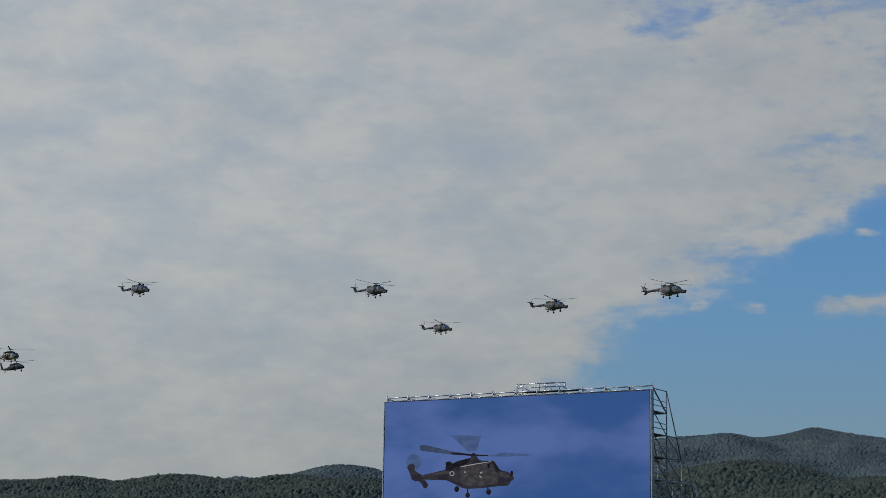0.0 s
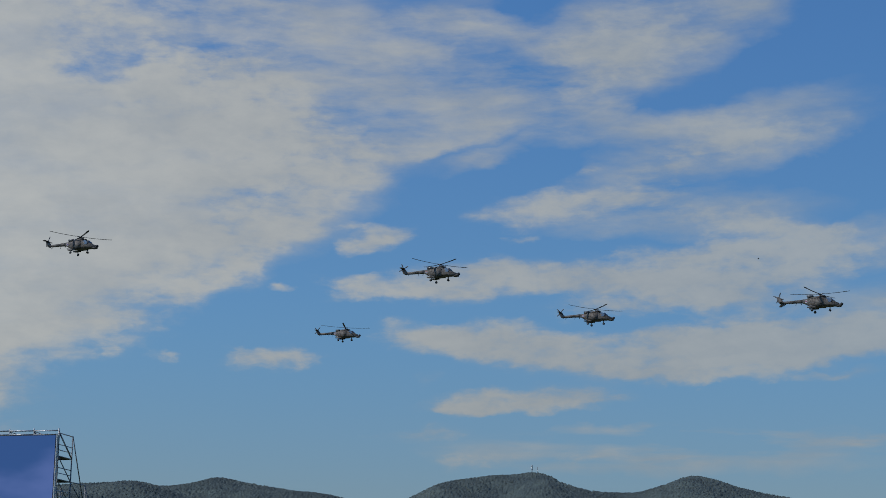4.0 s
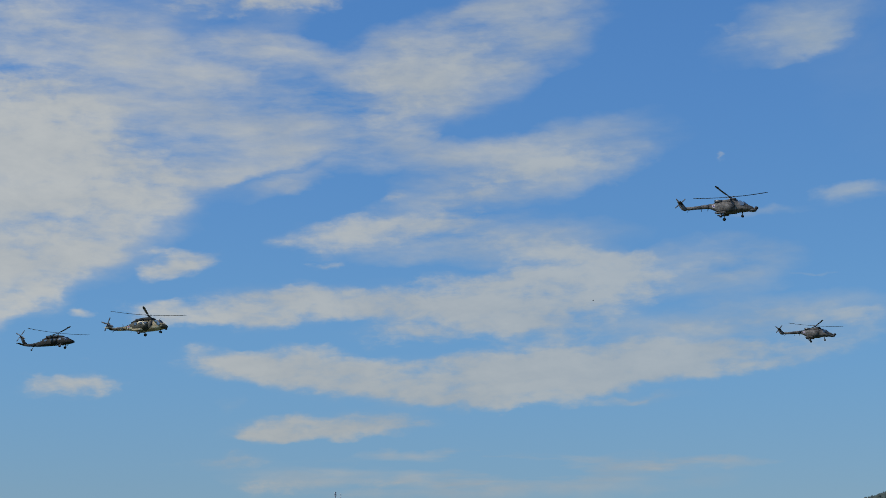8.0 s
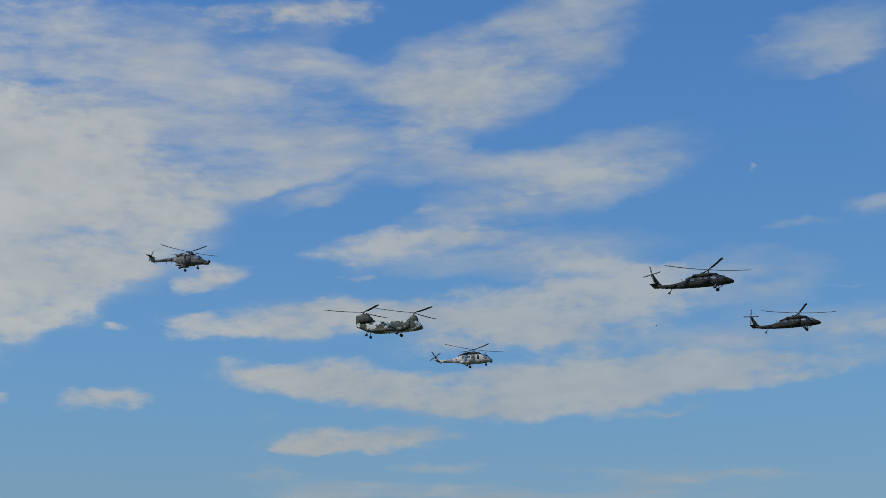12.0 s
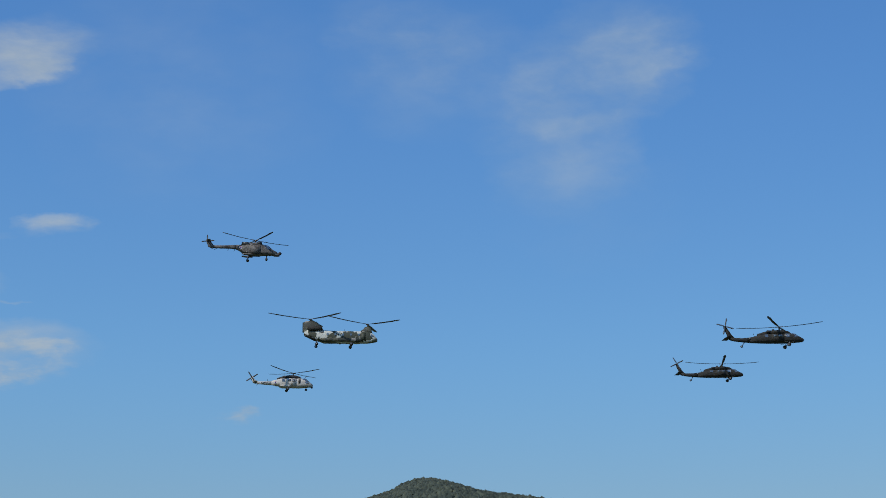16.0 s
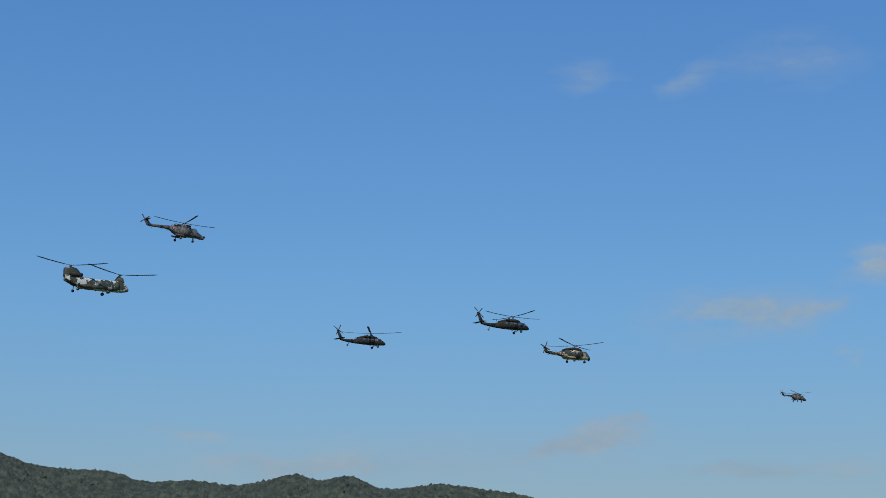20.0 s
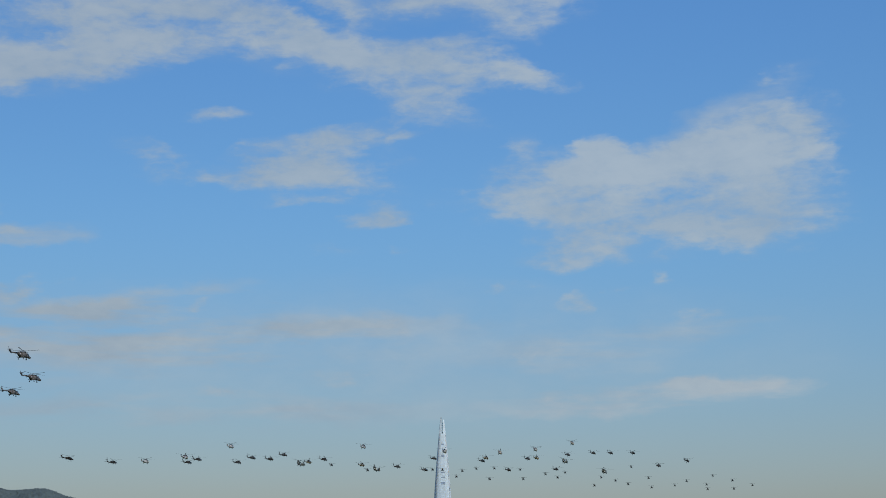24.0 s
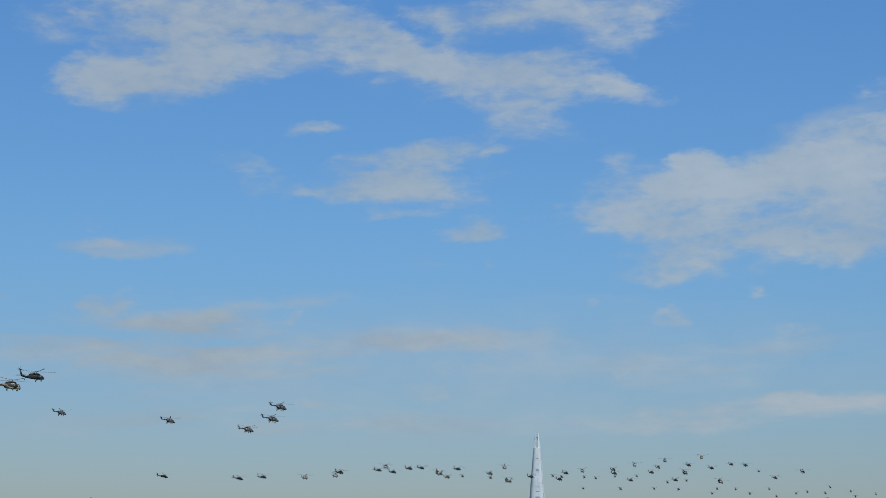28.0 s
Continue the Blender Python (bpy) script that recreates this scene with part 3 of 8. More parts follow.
def tube(p, q, r, seg=8, bm=None):
    bm = bm or bmesh.new()
    p, q = Vector(p), Vector(q)
    d = q - p
    m = Matrix.Translation((p + q) / 2) @ d.to_track_quat("Z", "Y").to_matrix().to_4x4()
    bmesh.ops.create_cone(bm, cap_ends=True, segments=seg, radius1=r, radius2=r, depth=d.length, matrix=m)
    return bm


def box(x0, x1, y0, y1, z0, z1, bevel=0.0, bm=None):
    bm = bm or bmesh.new()
    m = pose((x0 + x1) / 2, (y0 + y1) / 2, (z0 + z1) / 2) @ Matrix.Diagonal((x1 - x0, y1 - y0, z1 - z0, 1))
    made = bmesh.ops.create_cube(bm, size=1, matrix=m)
    if bevel:
        edges = {e for v in made["verts"] for e in v.link_edges}
        bmesh.ops.bevel(bm, geom=list(edges), offset=bevel, segments=2, affect="EDGES")
    return bm


def ball(x, y, z, rx, ry, rz, sub=2):
    bm = bmesh.new()
    bmesh.ops.create_icosphere(bm, subdivisions=sub, radius=1, matrix=pose(x, y, z) @ Matrix.Diagonal((rx, ry, rz, 1)))
    return bm


def blade_mesh(length, chord, root=0.5, droop=0.0, tip=0.0):
    """A rotor blade along +x with an aerofoil section, root cuff and cut tip; droop: how far the tip rises (+)."""
    bm = bmesh.new()
    rings = []
    n = 8
    for i in range(n + 1):
        s = i / n
        x = root + (length - root) * s
        c = chord * (0.35 if i == 0 else (0.8 if i == 1 else 1.0)) * (1.25 if tip and s > 0.85 and s < 0.99 else 1.0) * (0.55 if i == n else 1)
        z = droop * s * s
        rings.append([bm.verts.new((x, y * c, z + h)) for y, h in ((0.5, 0.0), (0.25, 0.03), (-0.15, 0.035), (-0.5, 0.0), (-0.15, -0.03), (0.25, -0.03))])
    for r0, r1 in zip(rings, rings[1:]):
        for i in range(6):
            bm.faces.new((r0[i], r0[(i + 1) % 6], r1[(i + 1) % 6], r1[i]))
    bm.faces.new(rings[0])
    bm.faces.new(rings[-1][::-1])
    return bm


def wheel(parent, x, y, z, r=0.3, w=0.22, leg_top=None):
    """A landing wheel: tyre with its rim, and the leg that carries it."""
    bm = bmesh.new()
    bmesh.ops.create_cone(bm, cap_ends=True, segments=18, radius1=r, radius2=r, depth=w, matrix=pose(x, y, z, 90, 0, 0))
    bmesh.ops.bevel(bm, geom=[e for e in bm.edges if abs(e.calc_face_angle(0)) > 1], offset=w * 0.28, segments=2, affect="EDGES")
    tyre = part("wheel", bm, M_BLACK, parent)
    bm = bmesh.new()
    bmesh.ops.create_cone(bm, cap_ends=True, segments=12, radius1=r * 0.5, radius2=r * 0.5, depth=w + 0.03, matrix=pose(x, y, z, 90, 0, 0))
    part("rim", bm, M_METAL, tyre, "grey metal rim")
    if leg_top:
        part("landing_leg", tube((x, y, z), leg_top, 0.075, 8), M_METAL, parent, "grey landing gear strut")
    return tyre


def rotor(parent, x, z, blades, length, chord, lift, tilt=3.0, y=0.0, mast=0.5, tip=0.0, hub_r=0.32, phase=0.0):
    """The main rotor: a hub that turns, with its blades; its pose is in the helicopter's space."""
    bm = bmesh.new()
    bmesh.ops.create_cone(bm, cap_ends=True, segments=14, radius1=hub_r * 0.75, radius2=hub_r * 0.5, depth=0.22, matrix=pose(0, 0, 0.0))
    bmesh.ops.create_cone(bm, cap_ends=True, segments=10, radius1=0.13, radius2=0.13, depth=mast, matrix=pose(0, 0, -mast / 2))
    for k in range(blades):
        tube((0, 0, 0.02), pose(0, 0, 0, 0, 0, 360 * k / blades) @ Vector((0.75, 0, 0.04)), 0.085, 8, bm)
    hub = part("main_rotor", bm, M_METAL, parent, "dark metal rotor hub and mast")
    me = mesh_of(blade_mesh(length, chord, 0.6, lift, tip), "rotor_blade", M_BLADE)
    for k in range(blades):
        b = new("rotor_blade", me)
        b.parent = hub
        b.matrix_basis = pose(0, 0, 0.03, 0, 0, 360 * k / blades)
    hub.matrix_basis = pose(x, y, z, 0, tilt, 0) @ pose(0, 0, 0, 0, 0, phase)
    hub["spin"] = [x, y, z, 0.0, tilt]
    return hub


def tail_rotor(parent, x, y, z, blades, length, chord, phase=0.0, cant=0.0):
    """The small rotor at the tail, turning about a sideways axis."""
    bm = bmesh.new()
    bmesh.ops.create_cone(bm, cap_ends=True, segments=10, radius1=0.14, radius2=0.1, depth=0.4, matrix=pose(0, 0, 0))
    hub = part("tail_rotor", bm, M_METAL, parent, "small dark tail rotor hub")
    me = mesh_of(blade_mesh(length, chord, 0.1), "tail_blade", M_BLADE)
    for k in range(blades):
        b = new("tail_blade", me)
        b.parent = hub
        b.matrix_basis = pose(0, 0, 0, 0, 0, 360 * k / blades)
    hub.matrix_basis = pose(x, y, z, 90 + cant, 0, 0) @ pose(0, 0, 0, 0, 0, phase)
    hub["spin"] = [x, y, z, 90.0 + cant, 0.0]
    return hub


def pane(parent, points, y, lean=0.0, name="window", label="dark tinted window"):
    """A window pane on a side, a little proud of the skin, mirrored to the other side."""
    for s in (1, -1):
        bm = bmesh.new()
        pts = points if s > 0 else points[::-1]
        inner = [bm.verts.new((x, s * (y - lean * (z - points[0][1])), z)) for x, z in pts]
        bm.faces.new(inner)
        ext = bmesh.ops.extrude_face_region(bm, geom=list(bm.faces))
        for v in ext["geom"]:
            if isinstance(v, bmesh.types.BMVert):
                v.co.y -= s * 0.08
        part(name, bm, M_GLASS, parent, label, smooth=False)


def roundel(parent, x, y, z, r=0.35):
    """A round two-coloured mark with a pale rim on both sides."""
    for s in (1, -1):
        bm = bmesh.new()
        bmesh.ops.create_cone(bm, cap_ends=True, segments=20, radius1=r, radius2=r, depth=0.02, matrix=pose(x, s * y, z, 90, 0, 0))
        disc = part("insignia", bm, M_PALE, parent, "round white, red and blue insignia", smooth=False)
        for c, lo, hi in ((M_RED, 0, 180), (M_BLUE, 180, 360)):
            bm = bmesh.new()
            vs = [bm.verts.new((x + r * 0.72 * math.cos(radians(q)), s * (y + 0.014), z + r * 0.72 * math.sin(radians(q)))) for q in range(lo, hi + 1, 15)]
            bm.faces.new(vs)
            part("insignia_half", bm, c, disc, smooth=False)


def bars(parent, x0, x1, z, y, h, count, mat):
    """Writing on a side that cannot be read, as plain bars."""
    step = (x1 - x0) / count
    for s in (1, -1):
        bm = bmesh.new()
        for i in range(count):
            box(x0 + i * step, x0 + (i + 0.7) * step, s * y - 0.008, s * y + 0.008, z - h / 2, z + h / 2, 0, bm)
        part("marking", bm, mat, parent, "row of small pale marking bars", smooth=False)


# ---- helicopters: nose along +x, origin at the middle of the length ----
def thing(name, label, category, group=""):
    ob = new(name)
    ob.empty_display_size = 1.0
    return tagged(ob, label, category, group)


def build_lynx(late, label, paint=None):
    """A naval helicopter; late: the newer build with a heavier tail and tall exhausts."""
    h = thing("naval_helicopter", label, "helicopter", "naval helicopters in formation")
    p = paint or M_NAVY
    part("fuselage", loft([(5.9, -0.32, 0.12, 0.10, 0.12), (5.75, -0.3, 0.42, 0.28, 0.30), (5.2, -0.2, 0.70, 0.42, 0.45), (4.7, -0.1, 0.86, 0.58, 0.58), (4.2, 0.05, 0.95, 0.8, 0.75), (3.7, 0.1, 1.0, 0.92, 0.80),
                           (2.8, 0.1, 1.02, 0.96, 0.86), (1.5, 0.1, 1.02, 0.96, 0.86), (0.6, 0.16, 1.0, 0.90, 0.84), (-0.1, 0.28, 0.86, 0.74, 0.70), (-0.8, 0.46, 0.58, 0.52, 0.48), (-1.3, 0.58, 0.42, 0.42, 0.38)], 24, 3.4), p, h)
    part("tail_boom", loft([(-1.1, 0.58, 0.40, 0.40, 0.38), (-2.2, 0.6, 0.33, 0.33, 0.33), (-3.6, 0.56, 0.28, 0.27, 0.29), (-4.8, 0.54, 0.25, 0.25, 0.27), (-5.5, 0.6, 0.2, 0.24, 0.28)], 14, 2.4), p, h)
    part("engine_cowling", loft([(3.4, 1.02, 0.35, 0.18, 0.3), (2.9, 1.1, 0.6, 0.3, 0.4), (1.9, 1.14, 0.78, 0.36, 0.4), (0.7, 1.08, 0.78, 0.32, 0.4), (-0.2, 0.92, 0.6, 0.28, 0.35), (-0.9, 0.75, 0.35, 0.2, 0.3)], 16, 2.6), p, h)
    for s in (1, -1):
        bm = loft([(0.9, 0, 0.24, 0.24, 0.24), (0.2, 0.02, 0.26, 0.26, 0.26), (-0.35, 0.04, 0.22, 0.22, 0.22)], 12, 2)
        bmesh.ops.translate(bm, verts=bm.verts, vec=(0, s * 0.62, 1.4 if late else 1.18))
        ex = part("exhaust", bm, M_METAL, h, "sooty engine exhaust")
        bm = loft([(-0.36, 0.04, 0.17, 0.17, 0.17), (-0.39, 0.04, 0.1, 0.1, 0.1)], 12, 2)
        bmesh.ops.translate(bm, verts=bm.verts, vec=(0, s * 0.62, 1.4 if late else 1.18))
        part("nozzle", bm, M_BLACK, ex)
        bm = loft([(3.15, 0, 0.18, 0.18, 0.18), (2.8, 0, 0.24, 0.24, 0.24), (2.2, 0, 0.2, 0.2, 0.2)], 10, 2)
        bmesh.ops.translate(bm, verts=bm.verts, vec=(0, s * 0.5, 1.36))
        part("engine_intake", bm, M_BLACK, h, "dark engine intake")
    part("nose_radome", loft([(6.3, -0.62, 0.14, 0.1, 0.1), (6.2, -0.62, 0.36, 0.2, 0.2), (5.8, -0.6, 0.5, 0.26, 0.26), (5.3, -0.55, 0.5, 0.26, 0.26), (5.0, -0.5, 0.3, 0.2, 0.2)], 16, 2.2), p, h)
    turret = part("sensor_turret", ball(6.28, 0, -0.28, 0.30, 0.30, 0.30), M_BLACK, h, "black sensor ball at the nose")
    part("lens", ball(6.53, 0, -0.26, 0.1, 0.13, 0.13, 1), M_GLASS, turret)
    part("turret_neck", tube((5.8, 0, -0.45), (6.2, 0, -0.33), 0.2, 10), p, turret)
    fin = [(-4.9, 0.42), (-5.3, 0.9), (-5.95, 1.72), (-6.6, 1.75), (-6.4, 1.1), (-5.95, 0.42), (-5.45, 0.2)]
    part("tail_fin", slab(fin, -0.11, 0.11), p, h)
    if late:
        part("ventral_fin", slab([(-4.8, 0.42), (-5.6, 0.5), (-6.1, -0.25), (-5.7, -0.35), (-5.3, -0.15)], -0.08, 0.08), p, h)
        part("stabiliser", slab([(-5.1, 0.42), (-5.9, 0.42), (-5.85, 0.54), (-5.15, 0.56)], -1.35, 1.35), p, h)
    else:
        part("stabiliser", slab([(-5.75, 1.5), (-6.45, 1.5), (-6.4, 1.6), (-5.85, 1.62)], -1.25, 0.1), p, h)
    tail_rotor(h, -6.25, 0.32, 1.62, 4, 1.12, 0.2, 20)
    rotor(h, 2.05, 1.9, 4, 6.4, 0.4, 0.28, 2.5, mast=0.7, tip=1.0)
    pane(h, [(4.55, 0.38), (4.0, 0.98), (3.55, 0.98), (3.55, 0.2), (4.35, 0.1)], 0.97, 0.12, "cockpit_window", "dark cockpit side window")
    pane(h, [(2.75, 0.75), (2.05, 0.75), (2.05, 0.2), (2.75, 0.2)], 1.03, 0.05)
    for s in (1, -1):
        bm = bmesh.new()
        vs = [bm.verts.new(v) for v in ((4.92, s * 0.06, 0.48), (4.78, s * 0.72, 0.34), (4.22, s * 0.74, 0.93), (4.3, s * 0.06, 1.03))]
        bm.faces.new(vs)
        part("windscreen", bm, M_GLASS, h, "dark windscreen pane", smooth=False)
        d = part("cabin_door", box(0.75, 2.95, s * 1.035 - 0.03, s * 1.035 + 0.03, -0.72, 0.9, 0.02), p, h)
        part("door_rail", tube((0.5, s * 1.07, 0.93), (3.0, s * 1.07, 0.93), 0.03, 6), M_METAL, d)
        part("sponson", loft([(1.6, -0.85, 0.12, 0.1, 0.1), (1.2, -0.8, 0.26, 0.16, 0.16), (0.2, -0.8, 0.26, 0.16, 0.16), (-0.3, -0.75, 0.1, 0.1, 0.1)], 12, 2.4), p, h).location.y = s * 0.92
        wheel(h, 0.75, s * 1.25, -1.42, 0.27, 0.2, (0.8, s * 1.0, -0.9))
        wheel(h, 4.0, s * 0.16, -1.42, 0.22, 0.13, (4.0, s * 0.1, -0.7))
        part("weapon_rack", box(0.0, 1.5, s * 1.5 - 0.05, s * 1.5 + 0.05, -0.62, -0.52, 0.02), M_METAL, h)
    part("antenna", tube((-2.6, 0, 0.4), (-2.75, 0, -0.15), 0.045, 6), M_BLACK, h, "black blade antenna")
    part("antenna", tube((-1.5, 0, 0.35), (-1.7, 0, -0.15), 0.05, 6), M_BLACK, h, "black blade antenna")
    part("tail_bumper", tube((-4.6, 0, 0.35), (-5.1, 0, -0.05), 0.04, 6), M_METAL, h)
    roundel(h, -0.5, 0.76, 0.42, 0.24)
    bars(h, -3.4, -1.9, 0.6, 0.32, 0.16, 4, M_BLACK)
    return h


def build_hawk(label):
    """A dark transport helicopter with a long low tail, canted tail rotor and tail wheel."""
    h = thing("utility_helicopter", label, "helicopter", "dark utility helicopters")
    p = M_OLIVE
    part("fuselage", loft([(8.0, -0.5, 0.15, 0.12, 0.14), (7.8, -0.48, 0.5, 0.32, 0.35), (7.2, -0.38, 0.85, 0.52, 0.5), (6.5, -0.22, 1.05, 0.72, 0.72), (5.8, -0.1, 1.15, 0.98, 0.92), (5.0, -0.08, 1.18, 1.0, 1.0),
                           (3.0, -0.08, 1.18, 0.98, 1.02), (1.2, -0.1, 1.18, 0.96, 1.0), (0.2, -0.18, 1.1, 0.88, 0.9), (-1.0, -0.3, 0.85, 0.7, 0.75), (-2.4, -0.42, 0.6, 0.5, 0.58)], 24, 3.2), p, h)
    part("tail_boom", loft([(-2.2, -0.42, 0.6, 0.5, 0.58), (-3.8, -0.42, 0.42, 0.38, 0.46), (-5.2, -0.32, 0.3, 0.32, 0.38), (-6.1, -0.15, 0.2, 0.28, 0.3)], 16, 2.6), p, h)
    part("tail_fin", slab([(-5.0, -0.2), (-5.7, 0.55), (-6.55, 2.0), (-6.75, 2.4), (-7.2, 2.4), (-7.15, 2.0), (-6.6, 0.6), (-6.25, -0.35), (-5.7, -0.6)], -0.13, 0.13), p, h)
    part("stabilator", slab([(-6.1, 0.02), (-7.1, 0.0), (-7.1, -0.06), (-6.1, -0.1)], -2.1, 2.1), p, h)
    part("engine_deck", loft([(5.4, 0.9, 0.4, 0.2, 0.3), (4.9, 1.02, 0.75, 0.34, 0.4), (3.6, 1.15, 0.9, 0.45, 0.4), (2.2, 1.1, 0.9, 0.42, 0.4), (0.6, 0.95, 0.75, 0.32, 0.4), (-0.8, 0.6, 0.5, 0.22, 0.4)], 16, 2.8), p, h)
    for s in (1, -1):
        bm = loft([(4.0, 0, 0.2, 0.2, 0.2), (3.7, 0, 0.34, 0.34, 0.34), (2.4, 0, 0.38, 0.38, 0.38), (1.4, 0.0, 0.33, 0.33, 0.33)], 14, 2.2)
        bmesh.ops.translate(bm, verts=bm.verts, vec=(0, s * 0.95, 1.02))
        eng = part("engine_nacelle", bm, p, h)
        bm = loft([(1.45, 0, 0.26, 0.26, 0.26), (0.9, 0.05, 0.3, 0.26, 0.26), (0.7, 0.05, 0.22, 0.2, 0.2)], 12, 2.2)
        bmesh.ops.translate(bm, verts=bm.verts, vec=(0, s * 1.02, 1.05))
        part("exhaust", bm, M_BLACK, eng, "sooty exhaust box")
        bm = bmesh.new()
        vs = [bm.verts.new(v) for v in ((7.05, s * 0.06, 0.12), (6.9, s * 0.82, 0.02), (6.12, s * 0.86, 0.72), (6.25, s * 0.06, 0.84))]
        bm.faces.new(vs)
        part("windscreen", bm, M_GLASS, h, "dark windscreen pane", smooth=False)
        d = part("cabin_door", box(1.6, 3.9, s * 1.195 - 0.03, s * 1.195 + 0.03, -0.85, 0.62, 0.02), p, h)
        part("door_window", box(1.9, 2.6, s * 1.225 - 0.015, s * 1.225 + 0.015, 0.0, 0.48, 0.01), M_GLASS, d)
        part("door_window", box(2.85, 3.6, s * 1.225 - 0.015, s * 1.225 + 0.015, 0.0, 0.48, 0.01), M_GLASS, d)
        wheel(h, 4.7, s * 1.35, -1.62, 0.36, 0.26, (5.0, s * 1.0, -0.75))
        part("drag_strut", tube((4.75, s * 1.3, -1.5), (5.9, s * 1.0, -0.8), 0.07, 8), p, h)
        part("step", box(3.9, 4.5, s * 1.15, s * 1.4, -1.05, -1.0, 0.01), M_METAL, h)
    wheel(h, -3.95, 0, -1.75, 0.24, 0.16, (-3.3, 0, -0.75))
    pane(h, [(6.55, 0.05), (5.95, 0.7), (5.3, 0.72), (5.3, 0.02)], 1.13, 0.16, "cockpit_window", "dark cockpit side window")
    pane(h, [(4.95, 0.62), (4.3, 0.62), (4.3, 0.0), (4.95, 0.0)], 1.19, 0.08)
    pane(h, [(0.9, 0.5), (0.25, 0.45), (0.25, 0.0), (0.9, 0.0)], 1.15, 0.06)
    part("chaff_dispenser", box(-2.6, -2.2, -0.65, -0.5, -0.4, 0.0, 0.02), M_METAL, h)
    part("antenna", tube((-1.4, 0, 0.35), (-1.6, 0, 0.95), 0.04, 6), M_BLACK, h)
    part("sensor_mast", ball(2.2, 0, 1.68, 0.25, 0.25, 0.18, 1), M_BLACK, h, "black countermeasure dome")
    for o in h.children_recursive:
        o.data.transform(Matrix.Diagonal((1, 1, 0.92, 1)))
    tail_rotor(h, -6.95, -0.32, 2.15, 4, 1.68, 0.25, 35, cant=-12)
    rotor(h, 3.43, 2.05, 4, 8.18, 0.53, 0.40, 2.0, mast=0.55, tip=1.0)
    bars(h, 4.0, 5.0, 0.28, 1.21, 0.14, 5, M_PALE)
    bars(h, -4.6, -3.0, -0.4, 0.46, 0.2, 5, M_BLACK)
    return h


def build_surion(paint, label, group, white=False):
    """A medium transport helicopter with a rounded cabin, two engines on its roof and a high tail rotor."""
    h = thing("transport_helicopter", label, "helicopter", group)
    p = paint
    part("fuselage", loft([(7.45, -0.55, 0.15, 0.12, 0.14), (7.3, -0.53, 0.5, 0.3, 0.34), (6.8, -0.42, 0.85, 0.52, 0.55), (6.1, -0.25, 1.08, 0.82, 0.78), (5.4, -0.15, 1.18, 1.08, 1.0), (4.4, -0.15, 1.22, 1.12, 1.12),
                           (2.4, -0.15, 1.22, 1.12, 1.18), (1.0, -0.15, 1.2, 1.05, 1.15), (-0.2, -0.15, 1.05, 0.92, 0.95), (-1.3, -0.25, 0.75, 0.66, 0.65), (-2.2, -0.35, 0.52, 0.48, 0.46)], 24, 2.8), p, h)
    part("tail_boom", loft([(-2.0, -0.35, 0.54, 0.48, 0.48), (-3.6, -0.42, 0.4, 0.38, 0.4), (-5.0, -0.38, 0.32, 0.32, 0.34), (-6.0, -0.2, 0.25, 0.3, 0.32)], 16, 2.4), p, h)
    part("tail_fin", slab([(-5.2, -0.25), (-5.9, 0.25), (-6.45, 1.05), (-6.95, 1.05), (-6.75, 0.2), (-6.3, -0.5), (-5.7, -0.65)], -0.14, 0.14), p, h)
    part("stabiliser", slab([(-5.5, -0.35), (-6.4, -0.35), (-6.35, -0.24), (-5.55, -0.22)], -1.9, 0.1), p, h)
    part("engine_deck", loft([(4.7, 0.95, 0.45, 0.2, 0.3), (4.3, 1.08, 0.8, 0.34, 0.4), (3.2, 1.2, 0.98, 0.46, 0.45), (1.8, 1.18, 0.98, 0.44, 0.45), (0.4, 1.0, 0.8, 0.34, 0.4), (-0.9, 0.65, 0.5, 0.22, 0.4)], 16, 2.8), M_BLACK if white else M_OLIVE, h, "dark engine housing on the roof")
    for s in (1, -1):
        bm = loft([(2.2, 0, 0.3, 0.3, 0.3), (1.2, 0.0, 0.34, 0.32, 0.32), (0.5, 0.06, 0.26, 0.24, 0.24)], 14, 2.2)
        bmesh.ops.translate(bm, verts=bm.verts, vec=(0, s * 0.95, 1.05))
        part("exhaust", bm, M_BLACK, h, "sooty engine exhaust")
        bm = bmesh.new()
        vs = [bm.verts.new(v) for v in ((6.75, s * 0.06, 0.16), (6.6, s * 0.86, 0.05), (5.75, s * 0.9, 0.85), (5.9, s * 0.06, 0.96))]
        bm.faces.new(vs)
        part("windscreen", bm, M_GLASS, h, "dark windscreen pane", smooth=False)
        d = part("cabin_door", box(1.3, 3.5, s * 1.235 - 0.03, s * 1.235 + 0.03, -1.0, 0.75, 0.02), p, h)
        part("door_window", box(1.55, 2.25, s * 1.265 - 0.015, s * 1.265 + 0.015, 0.0, 0.55, 0.01), M_GLASS, d)
        part("door_window", box(2.55, 3.25, s * 1.265 - 0.015, s * 1.265 + 0.015, 0.0, 0.55, 0.01), M_GLASS, d)
        part("open_window", box(3.95, 4.45, s * 1.225 - 0.02, s * 1.225 + 0.02, -0.35, 0.62, 0.01), M_BLACK, h, "open dark gunner window")
        part("sponson", loft([(2.3, -1.0, 0.12, 0.12, 0.12), (1.8, -1.02, 0.36, 0.26, 0.26), (0.4, -1.02, 0.36, 0.26, 0.26), (-0.3, -0.95, 0.12, 0.12, 0.12)], 12, 2.4), p, h).location.y = s * 1.05
        wheel(h, 1.55, s * 1.4, -1.72, 0.34, 0.24, (1.4, s * 1.1, -1.0))
        wheel(h, 5.9, s * 0.18, -1.56, 0.26, 0.15, (5.9, s * 0.12, -0.9))
